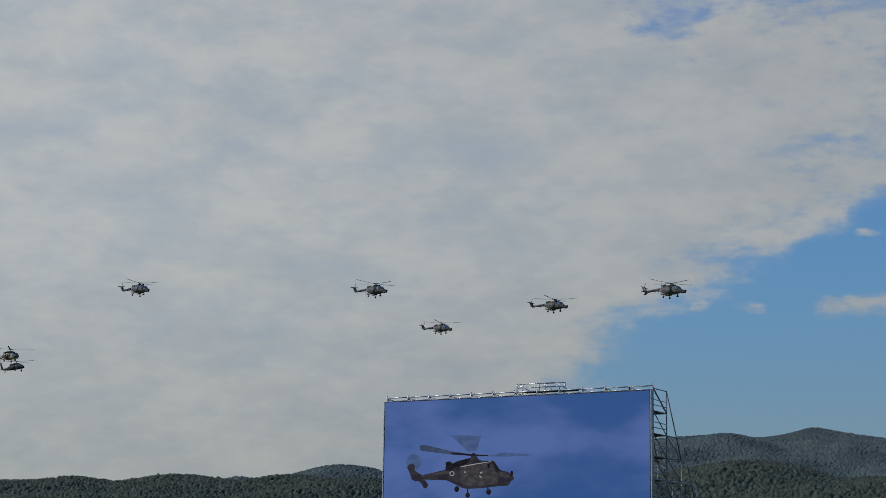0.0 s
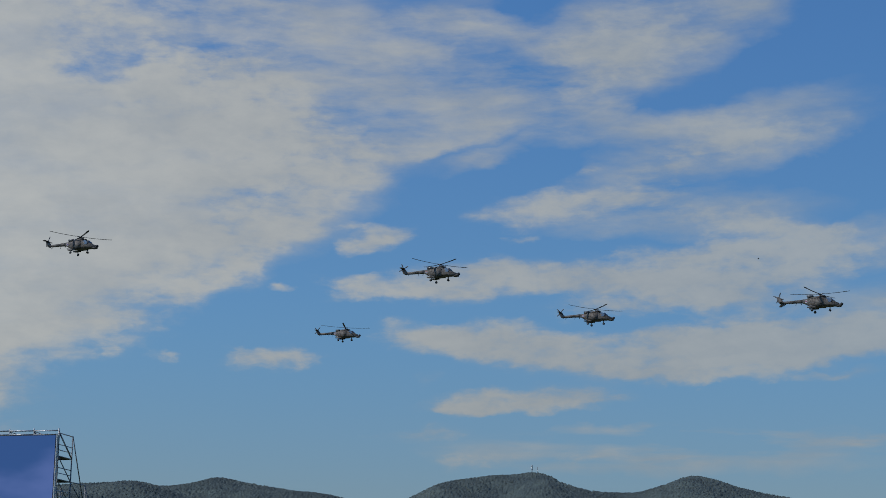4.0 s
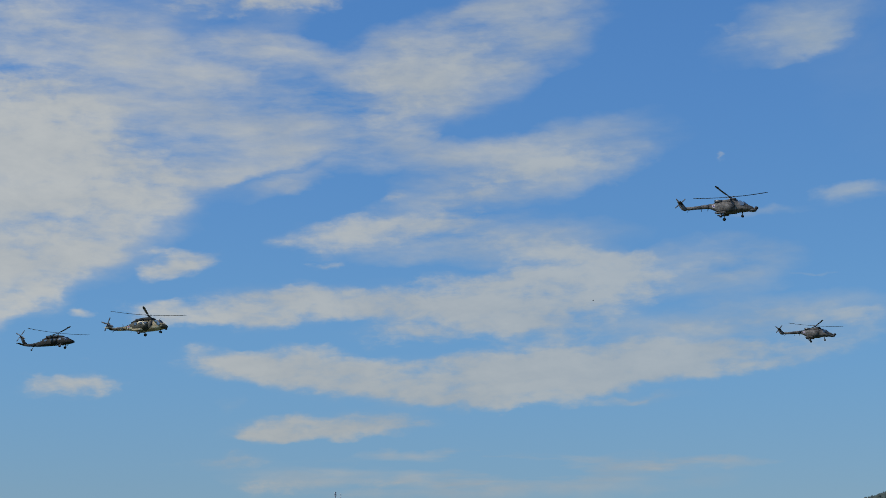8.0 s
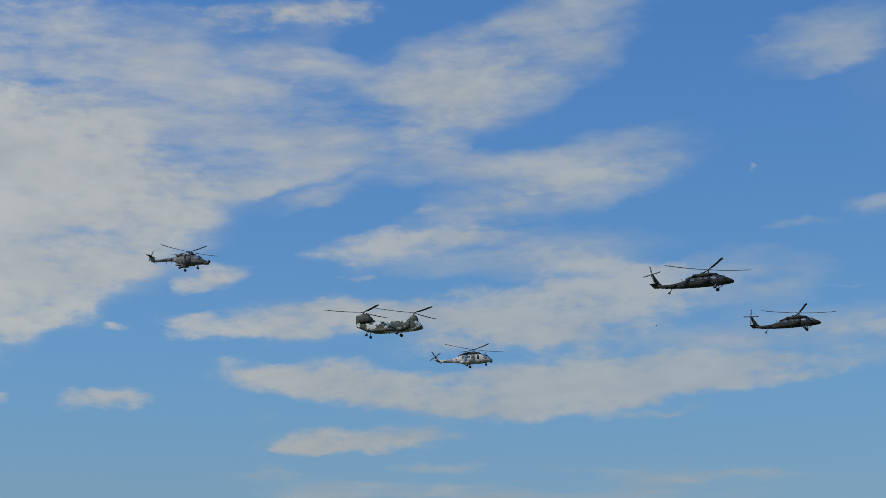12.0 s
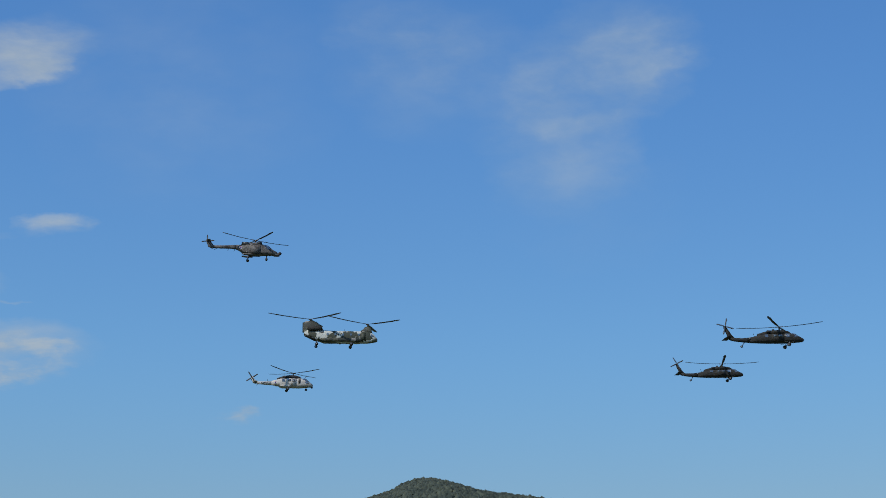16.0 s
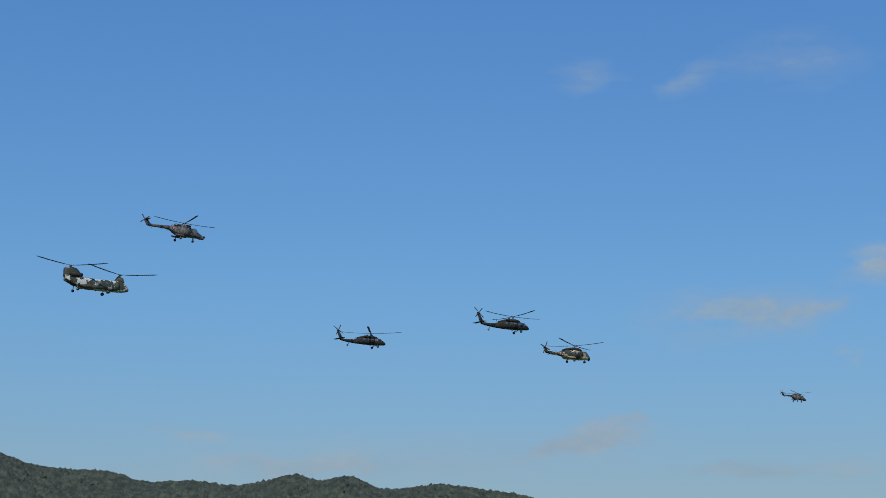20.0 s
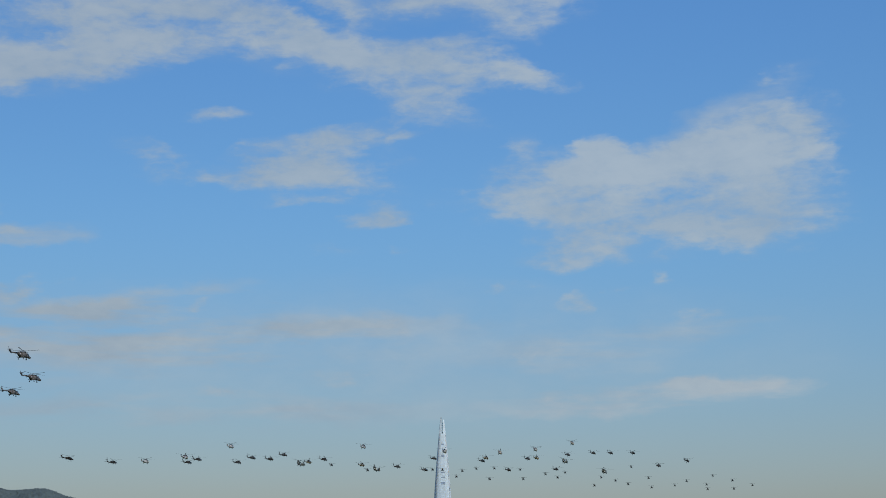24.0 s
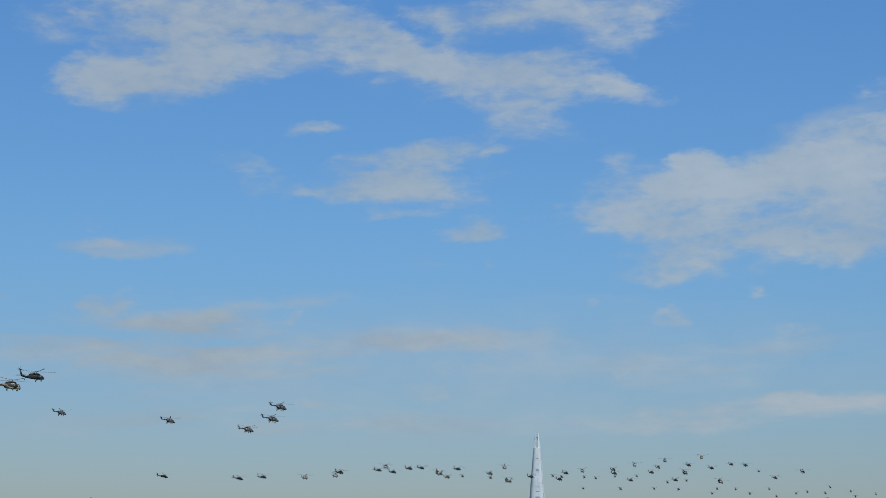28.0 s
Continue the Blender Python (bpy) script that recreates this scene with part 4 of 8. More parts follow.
    pane(h, [(6.3, 0.05), (5.6, 0.8), (4.95, 0.82), (4.95, -0.1), (6.1, -0.25)], 1.14, 0.16, "cockpit_window", "dark cockpit side window")
    pane(h, [(0.8, 0.55), (0.2, 0.5), (0.2, 0.0), (0.8, 0.0)], 1.19, 0.06)
    part("sensor_turret", ball(7.2, 0, -0.95, 0.28, 0.28, 0.28), M_BLACK, h, "black sensor ball under the nose")
    part("antenna", tube((-3.0, 0, -0.05), (-3.15, 0, 0.55), 0.05, 6), M_BLACK, h)
    part("antenna", tube((-1.0, 0, -0.8), (-1.1, 0, -1.3), 0.05, 6), M_BLACK, h)
    part("tail_bumper", tube((-5.0, 0, -0.6), (-5.6, 0, -1.0), 0.05, 6), M_METAL, h)
    part("cable_cutter", tube((5.4, 0, 0.95), (5.8, 0, 1.4), 0.04, 6), M_BLACK, h)
    tail_rotor(h, -6.65, -0.33, 0.72, 4, 1.58, 0.28, 10)
    rotor(h, 2.85, 2.15, 4, 7.9, 0.55, 0.4, 2.5, mast=0.6)
    roundel(h, -1.3, 0.82, -0.25, 0.26)
    bars(h, -4.5, -2.9, -0.4, 0.44, 0.22, 5, M_BLACK)
    return h


def build_chinook(label):
    """A heavy helicopter with two big rotors on pylons."""
    h = thing("tandem_helicopter", label, "helicopter", "heavy tandem helicopters")
    p = M_WINTER
    part("fuselage", loft([(7.95, -0.85, 0.2, 0.15, 0.18), (7.75, -0.8, 0.6, 0.42, 0.4), (7.2, -0.6, 0.98, 0.85, 0.72), (6.5, -0.42, 1.15, 1.15, 1.0), (5.6, -0.3, 1.2, 1.25, 1.22), (3.0, -0.3, 1.2, 1.25, 1.25),
                           (-1.0, -0.3, 1.2, 1.25, 1.25), (-3.6, -0.28, 1.2, 1.25, 1.22), (-5.2, -0.05, 1.15, 1.1, 0.95), (-6.6, 0.35, 1.0, 0.8, 0.7), (-7.6, 0.55, 0.8, 0.6, 0.55)], 24, 4.0), p, h)
    part("aft_pylon", loft([(-3.4, 0.9, 0.35, 0.15, 0.3), (-4.2, 1.3, 0.62, 0.9, 0.7), (-5.0, 1.5, 0.62, 1.5, 0.9), (-6.2, 1.6, 0.55, 1.62, 1.0), (-7.3, 1.55, 0.45, 1.5, 1.0), (-7.95, 1.5, 0.25, 1.25, 0.9)], 16, 3.4), M_DRAB, h)
    part("forward_pylon", loft([(6.85, 0.55, 0.3, 0.2, 0.3), (6.7, 0.85, 0.5, 0.5, 0.5), (6.4, 1.0, 0.6, 0.95, 0.6), (5.9, 1.0, 0.62, 1.12, 0.6), (5.3, 1.0, 0.6, 1.0, 0.6), (4.9, 0.95, 0.5, 0.55, 0.6), (4.2, 0.8, 0.3, 0.2, 0.4)], 16, 3.2), M_DRAB, h)
    for s in (1, -1):
        bm = loft([(-3.9, 0, 0.3, 0.3, 0.3), (-4.3, 0, 0.46, 0.46, 0.46), (-5.6, 0, 0.48, 0.48, 0.48), (-6.8, 0, 0.4, 0.4, 0.4)], 16, 2.1)
        bmesh.ops.translate(bm, verts=bm.verts, vec=(0, s * 1.15, 1.35))
        eng = part("engine", bm, M_OLIVE, h, "dark engine nacelle beside the aft pylon")
        bm = loft([(-6.75, 0, 0.33, 0.33, 0.33), (-7.0, 0, 0.26, 0.26, 0.26)], 14, 2.1)
        bmesh.ops.translate(bm, verts=bm.verts, vec=(0, s * 1.15, 1.35))
        part("exhaust", bm, M_BLACK, eng)
        bm = loft([(-3.85, 0, 0.36, 0.36, 0.36), (-3.95, 0, 0.42, 0.42, 0.42)], 14, 2.1)
        bmesh.ops.translate(bm, verts=bm.verts, vec=(0, s * 1.15, 1.35))
        part("intake_screen", bm, M_BLACK, eng)
        part("fuel_pod", loft([(4.6, -1.0, 0.12, 0.12, 0.12), (4.2, -1.05, 0.36, 0.36, 0.4), (-3.4, -1.05, 0.36, 0.36, 0.4), (-4.2, -0.95, 0.15, 0.15, 0.15)], 14, 2.6), M_DRAB, h).location.y = s * 1.25
        for i in range(5):
            wx = 3.9 - i * 1.65
            bm = bmesh.new()
            bmesh.ops.create_cone(bm, cap_ends=True, segments=16, radius1=0.24, radius2=0.24, depth=0.05, matrix=pose(wx, s * 1.205, 0.12, 90, 0, 0))
            part("round_window", bm, M_GLASS, h, "round dark cabin window", smooth=False)
        wheel(h, 2.3, s * 1.45, -2.05, 0.36, 0.3, (2.3, s * 1.3, -1.2))
        wheel(h, 2.3, s * 1.85, -2.05, 0.36, 0.3)
        wheel(h, -5.0, s * 1.5, -2.05, 0.34, 0.26, (-4.9, s * 1.2, -0.9))
        bm = bmesh.new()
        vs = [bm.verts.new(v) for v in ((7.62, s * 0.08, -0.42), (7.45, s * 0.78, -0.42), (6.85, s * 0.92, 0.32), (7.0, s * 0.08, 0.38))]
        bm.faces.new(vs)
        part("windscreen", bm, M_GLASS, h, "dark windscreen pane", smooth=False)
        part("mirror_arm", tube((7.3, s * 0.95, -0.9), (7.7, s * 1.25, -0.9), 0.03, 6), M_BLACK, h)
    pane(h, [(7.1, -0.2), (6.5, 0.4), (5.95, 0.4), (5.95, -0.3)], 1.14, 0.1, "cockpit_window", "dark cockpit side window")
    part("cabin_door", box(4.35, 5.35, -1.235, -1.19, -1.15, 0.55, 0.02), p, h)
    part("loading_ramp", slab([(-5.2, -1.0), (-5.1, -1.12), (-7.6, 0.05), (-7.55, 0.2)], -0.95, 0.95), M_OLIVE, h, "closed loading ramp")
    part("antenna", tube((0.9, 0, 0.9), (0.9, 0, 1.45), 0.04, 6), M_BLACK, h)
    part("antenna", tube((1.9, 0, 0.92), (-3.3, 0, 1.1), 0.05, 8), M_OLIVE, h, "drive shaft tunnel along the roof")
    part("cargo_hook", tube((0.0, 0, -1.5), (0.0, 0, -1.85), 0.1, 8), M_METAL, h)
    rotor(h, -6.3, 3.5, 3, 9.15, 0.8, 0.35, 3.0, mast=0.5, hub_r=0.45, phase=25)
    rotor(h, 5.85, 2.6, 3, 9.15, 0.8, 0.35, 6.0, mast=0.7, hub_r=0.45, phase=75)
    bars(h, -4.4, -3.4, 0.5, 1.19, 0.3, 4, M_BLACK)
    return h


def build_gunship(label):
    """A slim two-seat attack helicopter with stub wings."""
    h = thing("attack_helicopter", label, "helicopter", "distant formation")
    p = M_OLIVE
    part("fuselage", loft([(7.0, -0.35, 0.2, 0.2, 0.2), (6.4, -0.25, 0.5, 0.4, 0.45), (5.2, -0.1, 0.62, 0.6, 0.7), (3.0, 0.05, 0.65, 0.8, 0.85), (0.5, 0.1, 0.6, 0.75, 0.75), (-1.5, 0.1, 0.45, 0.5, 0.45)], 14, 2.8), p, h)
    part("tail_boom", loft([(-1.3, 0.1, 0.45, 0.45, 0.42), (-4.0, 0.15, 0.32, 0.3, 0.32), (-6.6, 0.3, 0.2, 0.25, 0.25)], 10, 2.4), p, h)
    part("canopy", loft([(5.9, 0.25, 0.3, 0.15, 0.2), (5.0, 0.5, 0.48, 0.4, 0.3), (3.6, 0.75, 0.5, 0.55, 0.3), (2.4, 0.8, 0.3, 0.3, 0.3)], 12, 3.0), M_GLASS, h, "stepped dark canopy")
    part("tail_fin", slab([(-5.8, 0.3), (-6.5, 1.9), (-7.2, 1.9), (-7.0, 0.2)], -0.1, 0.1), p, h)
    part("stabiliser", slab([(-6.3, 0.2), (-7.2, 0.2), (-7.2, 0.3), (-6.3, 0.32)], -1.7, 1.7), p, h)
    part("stub_wing", slab([(2.2, 0.0), (0.9, 0.0), (0.9, 0.15), (2.2, 0.15)], -2.5, 2.5), p, h)
    for s in (1, -1):
        bm = loft([(2.6, 0, 0.3, 0.3, 0.3), (1.0, 0, 0.42, 0.42, 0.42), (-0.6, 0, 0.3, 0.3, 0.3)], 10, 2.2)
        bmesh.ops.translate(bm, verts=bm.verts, vec=(0, s * 0.85, 0.75))
        part("engine", bm, p, h)
        part("rocket_pod", tube((2.2, s * 1.9, -0.35), (0.5, s * 1.9, -0.35), 0.22, 10), M_BLACK, h)
        wheel(h, 3.4, s * 0.95, -1.7, 0.32, 0.22, (3.0, s * 0.6, -0.6))
    wheel(h, -6.2, 0, -0.6, 0.2, 0.15, (-6.0, 0, 0.2))
    part("sensor_turret", ball(7.1, 0, -0.3, 0.35, 0.32, 0.35, 1), M_BLACK, h)
    tail_rotor(h, -6.9, 0.25, 1.5, 4, 1.4, 0.25, 15)
    rotor(h, 1.8, 1.9, 4, 7.3, 0.5, 0.3, 2.0, mast=0.9)
    return h


def build_scout(label):
    """A small egg-shaped scout helicopter on skids."""
    h = thing("scout_helicopter", label, "helicopter", "distant formation")
    p = M_OLIVE
    part("cabin", loft([(2.6, -0.25, 0.15, 0.15, 0.15), (2.3, -0.2, 0.5, 0.5, 0.5), (1.5, 0.0, 0.7, 0.75, 0.75), (0.4, 0.05, 0.7, 0.78, 0.78), (-0.5, 0.15, 0.55, 0.6, 0.6), (-1.1, 0.25, 0.25, 0.3, 0.3)], 16, 2.2), p, h)
    part("canopy", loft([(2.5, -0.05, 0.25, 0.2, 0.2), (2.1, 0.1, 0.52, 0.48, 0.4), (1.4, 0.25, 0.71, 0.55, 0.4), (0.9, 0.3, 0.6, 0.4, 0.3)], 14, 2.2), M_GLASS, h, "rounded dark canopy")
    part("tail_boom", loft([(-0.9, 0.28, 0.25, 0.24, 0.24), (-2.6, 0.35, 0.14, 0.14, 0.14), (-4.2, 0.4, 0.1, 0.1, 0.1)], 10, 2), p, h)
    part("tail_fin", slab([(-3.8, 0.4), (-4.3, 1.25), (-4.6, 1.25), (-4.3, 0.3), (-4.5, -0.3), (-4.2, -0.3)], -0.05, 0.05), p, h)
    part("stabiliser", slab([(-4.2, 1.22), (-4.65, 1.22), (-4.65, 1.28), (-4.2, 1.28)], -0.75, 0.75), p, h)
    for s in (1, -1):
        part("skid", tube((1.9, s * 0.95, -1.2), (-1.0, s * 0.95, -1.2), 0.05, 6), M_METAL, h)
        part("skid_strut", tube((1.1, s * 0.95, -1.2), (1.0, s * 0.5, -0.5), 0.05, 6), M_METAL, h)
        part("skid_strut", tube((-0.3, s * 0.95, -1.2), (-0.2, s * 0.5, -0.4), 0.05, 6), M_METAL, h)
        part("weapon_pod", tube((1.0, s * 1.1, -0.45), (-0.5, s * 1.1, -0.45), 0.17, 8), M_BLACK, h)
    tail_rotor(h, -4.35, 0.15, 0.45, 2, 0.7, 0.13, 30)
    rotor(h, 0.3, 1.35, 5, 4.05, 0.2, 0.12, 2.0, mast=0.6, hub_r=0.2)
    return h


# ---- ground, hills and forests ----
def polar(bearing, dist, z=0.0):
    b = radians(bearing)
    return (dist * math.sin(b), dist * math.cos(b), z)


def ground():
    bm = bmesh.new()
    rings = []
    for r in (0.0, 20, 60, 150, 400, 900, 1800, 3200, 4900):
        rings.append([bm.verts.new(polar(b, max(r, 0.5))) for b in range(0, 360, 6)])
    bm.faces.new(rings[0])
    for r0, r1 in zip(rings, rings[1:]):
        for i in range(60):
            bm.faces.new((r0[i], r0[(i + 1) % 60], r1[(i + 1) % 60], r1[i]))
    ob = new("ground", mesh_of(bm, "ground", M_GRASS, False))
    tagged(ob, "flat mown airfield grass reaching to the hills", "ground", kind="structure")


def apron():
    bm = box(-60, 60, -40, 60, 0.004, 0.05, 0.0)
    ob = new("pavement", mesh_of(bm, "pavement", M_CONCRETE, False))
    tagged(ob, "pale concrete apron on the airfield", "pavement", kind="structure")


def dome():
    """A rough crown: top, shoulder and skirt."""
    v = [(0, 0, 1.0)]
    for z, r, turn in ((0.5, 0.85, 0.0), (-0.5, 0.95, 0.6)):
        v += [(r * math.cos(turn + k * 1.2566), r * math.sin(turn + k * 1.2566), z) for k in range(5)]
    f = []
    for k in range(5):
        n = (k + 1) % 5
        f += [(0, 1 + k, 1 + n), (1 + k, 6 + k, 1 + n), (1 + n, 6 + k, 6 + n)]
    return np.array(v), np.array(f)


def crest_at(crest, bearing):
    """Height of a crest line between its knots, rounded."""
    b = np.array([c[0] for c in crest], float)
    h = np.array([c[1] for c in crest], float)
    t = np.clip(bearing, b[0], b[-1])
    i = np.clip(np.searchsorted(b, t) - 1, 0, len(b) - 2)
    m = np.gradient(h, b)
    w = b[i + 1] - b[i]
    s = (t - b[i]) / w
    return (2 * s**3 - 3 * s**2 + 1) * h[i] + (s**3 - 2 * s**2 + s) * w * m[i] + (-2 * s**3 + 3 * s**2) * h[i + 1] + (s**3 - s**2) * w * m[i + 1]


def ripple(x, y, size, seed):
    """Smooth unevenness from a few crossed waves."""
    g = np.random.RandomState(seed)
    z = np.zeros_like(x)
    for k in range(7):
        a, ph, q = g.uniform(0, 6.28), g.uniform(0, 6.28), size * g.uniform(0.5, 1.6)
        z += np.sin((x * np.cos(a) + y * np.sin(a)) * 6.28 / q + ph) / 7
    return z


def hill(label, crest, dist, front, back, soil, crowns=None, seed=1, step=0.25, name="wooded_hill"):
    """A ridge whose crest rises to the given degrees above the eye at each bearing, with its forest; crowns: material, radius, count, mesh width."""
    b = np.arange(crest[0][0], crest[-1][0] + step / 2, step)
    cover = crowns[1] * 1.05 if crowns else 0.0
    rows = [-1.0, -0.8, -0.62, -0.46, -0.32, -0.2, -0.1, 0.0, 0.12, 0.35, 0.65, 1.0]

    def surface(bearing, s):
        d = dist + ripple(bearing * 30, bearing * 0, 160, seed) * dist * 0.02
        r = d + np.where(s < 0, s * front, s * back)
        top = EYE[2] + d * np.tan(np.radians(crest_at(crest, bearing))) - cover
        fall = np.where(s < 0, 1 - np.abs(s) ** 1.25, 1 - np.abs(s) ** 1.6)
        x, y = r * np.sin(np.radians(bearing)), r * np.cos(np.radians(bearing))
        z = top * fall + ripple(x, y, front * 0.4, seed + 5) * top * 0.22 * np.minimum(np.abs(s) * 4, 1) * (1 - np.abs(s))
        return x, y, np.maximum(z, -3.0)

    bb, ss = np.meshgrid(b, np.array(rows), indexing="ij")
    x, y, z = surface(bb, ss)
    n, k = bb.shape
    verts = np.stack([x, y, z - (9.0 if crowns else 0.0)], -1).reshape(-1, 3)
    i, j = np.meshgrid(np.arange(n - 1), np.arange(k - 1), indexing="ij")
    o = (i * k + j).ravel()
    faces = np.stack([o, o + k, o + k + 1, o + 1], -1)
    me = bpy.data.meshes.new(name)
    me.from_pydata(verts.tolist(), [], faces.tolist())
    me.polygons.foreach_set("use_smooth", [True] * len(faces))
    me.materials.append(soil)
    ob = tagged(new(name, me), label, "hill", kind="structure")
    if not crowns:
        return ob
    mat, radius, count, fine = crowns
    g = np.random.RandomState(seed + 40)
    # closed canopy: one domed crown about each scattered stem
    b = np.arange(crest[0][0], crest[-1][0], math.degrees(fine / dist))
    sv = np.concatenate([np.arange(-1.0, 0.0, fine * 1.7 / front), np.arange(0.0, 0.1, fine * 2 / back)])
    bb, ss = np.meshgrid(b, sv, indexing="ij")
    x, y, z = surface(bb + g.uniform(-0.3, 0.3, bb.shape) * (b[1] - b[0]), ss)
    stems = g.rand(128, 128, 3)
    pitch = radius * 2
    ci, cj = np.floor(x / pitch).astype(int), np.floor(y / pitch).astype(int)
    rise = np.full(x.shape, -0.4)
    for di in (-1, 0, 1):
        for dj in (-1, 0, 1):
            p = stems[(ci + di) % 128, (cj + dj) % 128]
            d2 = ((ci + di + p[..., 0]) * pitch - x) ** 2 + ((cj + dj + p[..., 1]) * pitch - y) ** 2
            rise = np.maximum(rise, (0.55 + 0.75 * p[..., 2]) - d2 / (1.15 * radius) ** 2)
    z = z + rise * radius * 1.25 + g.uniform(-0.34, 0.34, x.shape) * radius
    n, k = bb.shape
    sheet = np.stack([x, y, z], -1).reshape(-1, 3)
    i, j = np.meshgrid(np.arange(n - 1), np.arange(k - 1), indexing="ij")
    o = (i * k + j).ravel()
    mesh_faces = np.concatenate([np.stack([o, o + k, o + k + 1], -1), np.stack([o, o + k + 1, o + 1], -1)])
    # crowns that stand above it
    bs = g.uniform(crest[0][0], crest[-1][0], count)
    sv = -g.rand(count) ** 1.15 * 0.85
    line = g.rand(count) < 0.2
    sv[line] = g.uniform(-0.03, 0.02, line.sum())
    cx, cy, cz = surface(bs, sv)
    m = len(cx)
    v, f = dome()
    size = radius * 0.75 * np.exp(g.normal(0, 0.22, m))
    tall = g.uniform(0.8, 1.15, m)
    lump = 1 + g.normal(0, 0.16, (m, len(v)))
    pts = v[None] * lump[..., None] * np.stack([size, size, size * tall], -1)[:, None]
    turn = g.uniform(0, 6.28, m)
    c, s = np.cos(turn)[:, None], np.sin(turn)[:, None]
    px, py = pts[..., 0] * c - pts[..., 1] * s, pts[..., 0] * s + pts[..., 1] * c
    pts = np.stack([px + cx[:, None], py + cy[:, None], pts[..., 2] + (cz + radius * 0.45)[:, None]], -1).reshape(-1, 3)
    fs = (f[None] + (np.arange(m) * len(v))[:, None, None]).reshape(-1, 3)
    fs = np.concatenate([mesh_faces, fs + len(sheet)])
    pts = np.concatenate([sheet, pts])
    me = bpy.data.meshes.new("forest")
    me.vertices.add(len(pts))
    me.vertices.foreach_set("co", pts.ravel())
    me.loops.add(fs.size)
    me.loops.foreach_set("vertex_index", fs.ravel().astype(np.int32))
    me.polygons.add(len(fs))
    me.polygons.foreach_set("loop_start", np.arange(0, fs.size, 3, dtype=np.int32))
    me.polygons.foreach_set("use_smooth", np.ones(len(fs), dtype=bool))
    me.update(calc_edges=True)
    me.validate()
    me.materials.append(mat)
    tagged(new("forest", me), "dense green deciduous forest covering the hill", "trees", kind="stuff")
    return ob


ground()
apron()
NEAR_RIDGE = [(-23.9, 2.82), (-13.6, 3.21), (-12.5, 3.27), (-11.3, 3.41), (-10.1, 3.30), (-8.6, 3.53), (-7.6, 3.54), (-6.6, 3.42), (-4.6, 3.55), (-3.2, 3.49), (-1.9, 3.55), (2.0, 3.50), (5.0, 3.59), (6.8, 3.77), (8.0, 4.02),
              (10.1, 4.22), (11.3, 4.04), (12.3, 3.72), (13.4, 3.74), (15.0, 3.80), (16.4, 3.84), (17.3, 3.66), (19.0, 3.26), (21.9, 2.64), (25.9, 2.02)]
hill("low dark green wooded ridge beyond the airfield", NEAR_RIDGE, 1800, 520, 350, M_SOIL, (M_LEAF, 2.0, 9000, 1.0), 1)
hill("rounded grey-green wooded hill behind a nearer ridge", [(-8.9, 2.97), (-6.8, 3.42), (-6.2, 3.53), (-5.6, 3.40), (-4.8, 3.60), (-3.2, 3.95), (-2.1, 3.86), (-1.0, 3.58), (3.0, 3.20)], 3000, 500, 400, M_SOIL, (M_FAR_HAZED, 2.2, 1500, 1.7), 2)
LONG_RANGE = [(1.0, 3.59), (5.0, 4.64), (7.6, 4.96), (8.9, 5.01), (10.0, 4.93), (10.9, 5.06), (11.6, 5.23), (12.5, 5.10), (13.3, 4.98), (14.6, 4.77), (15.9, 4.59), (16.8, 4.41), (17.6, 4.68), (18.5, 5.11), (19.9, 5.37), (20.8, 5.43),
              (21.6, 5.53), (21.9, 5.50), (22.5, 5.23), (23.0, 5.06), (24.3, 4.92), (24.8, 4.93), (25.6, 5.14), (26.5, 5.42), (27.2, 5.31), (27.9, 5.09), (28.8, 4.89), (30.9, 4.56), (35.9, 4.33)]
hill("long grey-green mountain range with two peaks", LONG_RANGE, 3400, 800, 500, M_SOIL, (M_FAR_HAZED, 2.2, 5000, 1.7), 3)
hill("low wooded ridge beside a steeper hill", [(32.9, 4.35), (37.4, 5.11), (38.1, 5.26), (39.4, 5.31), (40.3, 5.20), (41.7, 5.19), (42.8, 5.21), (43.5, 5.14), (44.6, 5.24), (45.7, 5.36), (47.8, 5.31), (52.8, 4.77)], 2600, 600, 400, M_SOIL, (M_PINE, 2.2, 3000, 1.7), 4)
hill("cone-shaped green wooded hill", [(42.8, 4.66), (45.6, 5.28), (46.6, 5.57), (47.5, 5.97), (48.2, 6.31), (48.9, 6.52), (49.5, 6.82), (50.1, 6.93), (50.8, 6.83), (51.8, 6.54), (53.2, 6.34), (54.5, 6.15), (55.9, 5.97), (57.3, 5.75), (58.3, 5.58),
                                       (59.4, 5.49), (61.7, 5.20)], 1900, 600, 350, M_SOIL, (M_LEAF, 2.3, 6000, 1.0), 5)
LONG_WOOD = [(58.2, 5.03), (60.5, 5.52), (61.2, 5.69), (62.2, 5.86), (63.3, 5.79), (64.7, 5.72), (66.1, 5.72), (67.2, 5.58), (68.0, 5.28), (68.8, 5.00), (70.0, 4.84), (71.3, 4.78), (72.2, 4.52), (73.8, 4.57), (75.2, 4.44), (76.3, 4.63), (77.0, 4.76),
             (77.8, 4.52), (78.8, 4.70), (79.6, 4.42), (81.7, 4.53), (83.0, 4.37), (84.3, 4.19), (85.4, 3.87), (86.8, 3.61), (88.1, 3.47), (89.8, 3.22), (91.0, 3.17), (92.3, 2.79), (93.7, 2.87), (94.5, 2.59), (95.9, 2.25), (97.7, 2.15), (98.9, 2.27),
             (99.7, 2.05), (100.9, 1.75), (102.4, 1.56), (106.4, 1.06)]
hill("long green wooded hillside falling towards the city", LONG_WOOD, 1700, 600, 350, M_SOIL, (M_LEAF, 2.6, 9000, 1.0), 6)
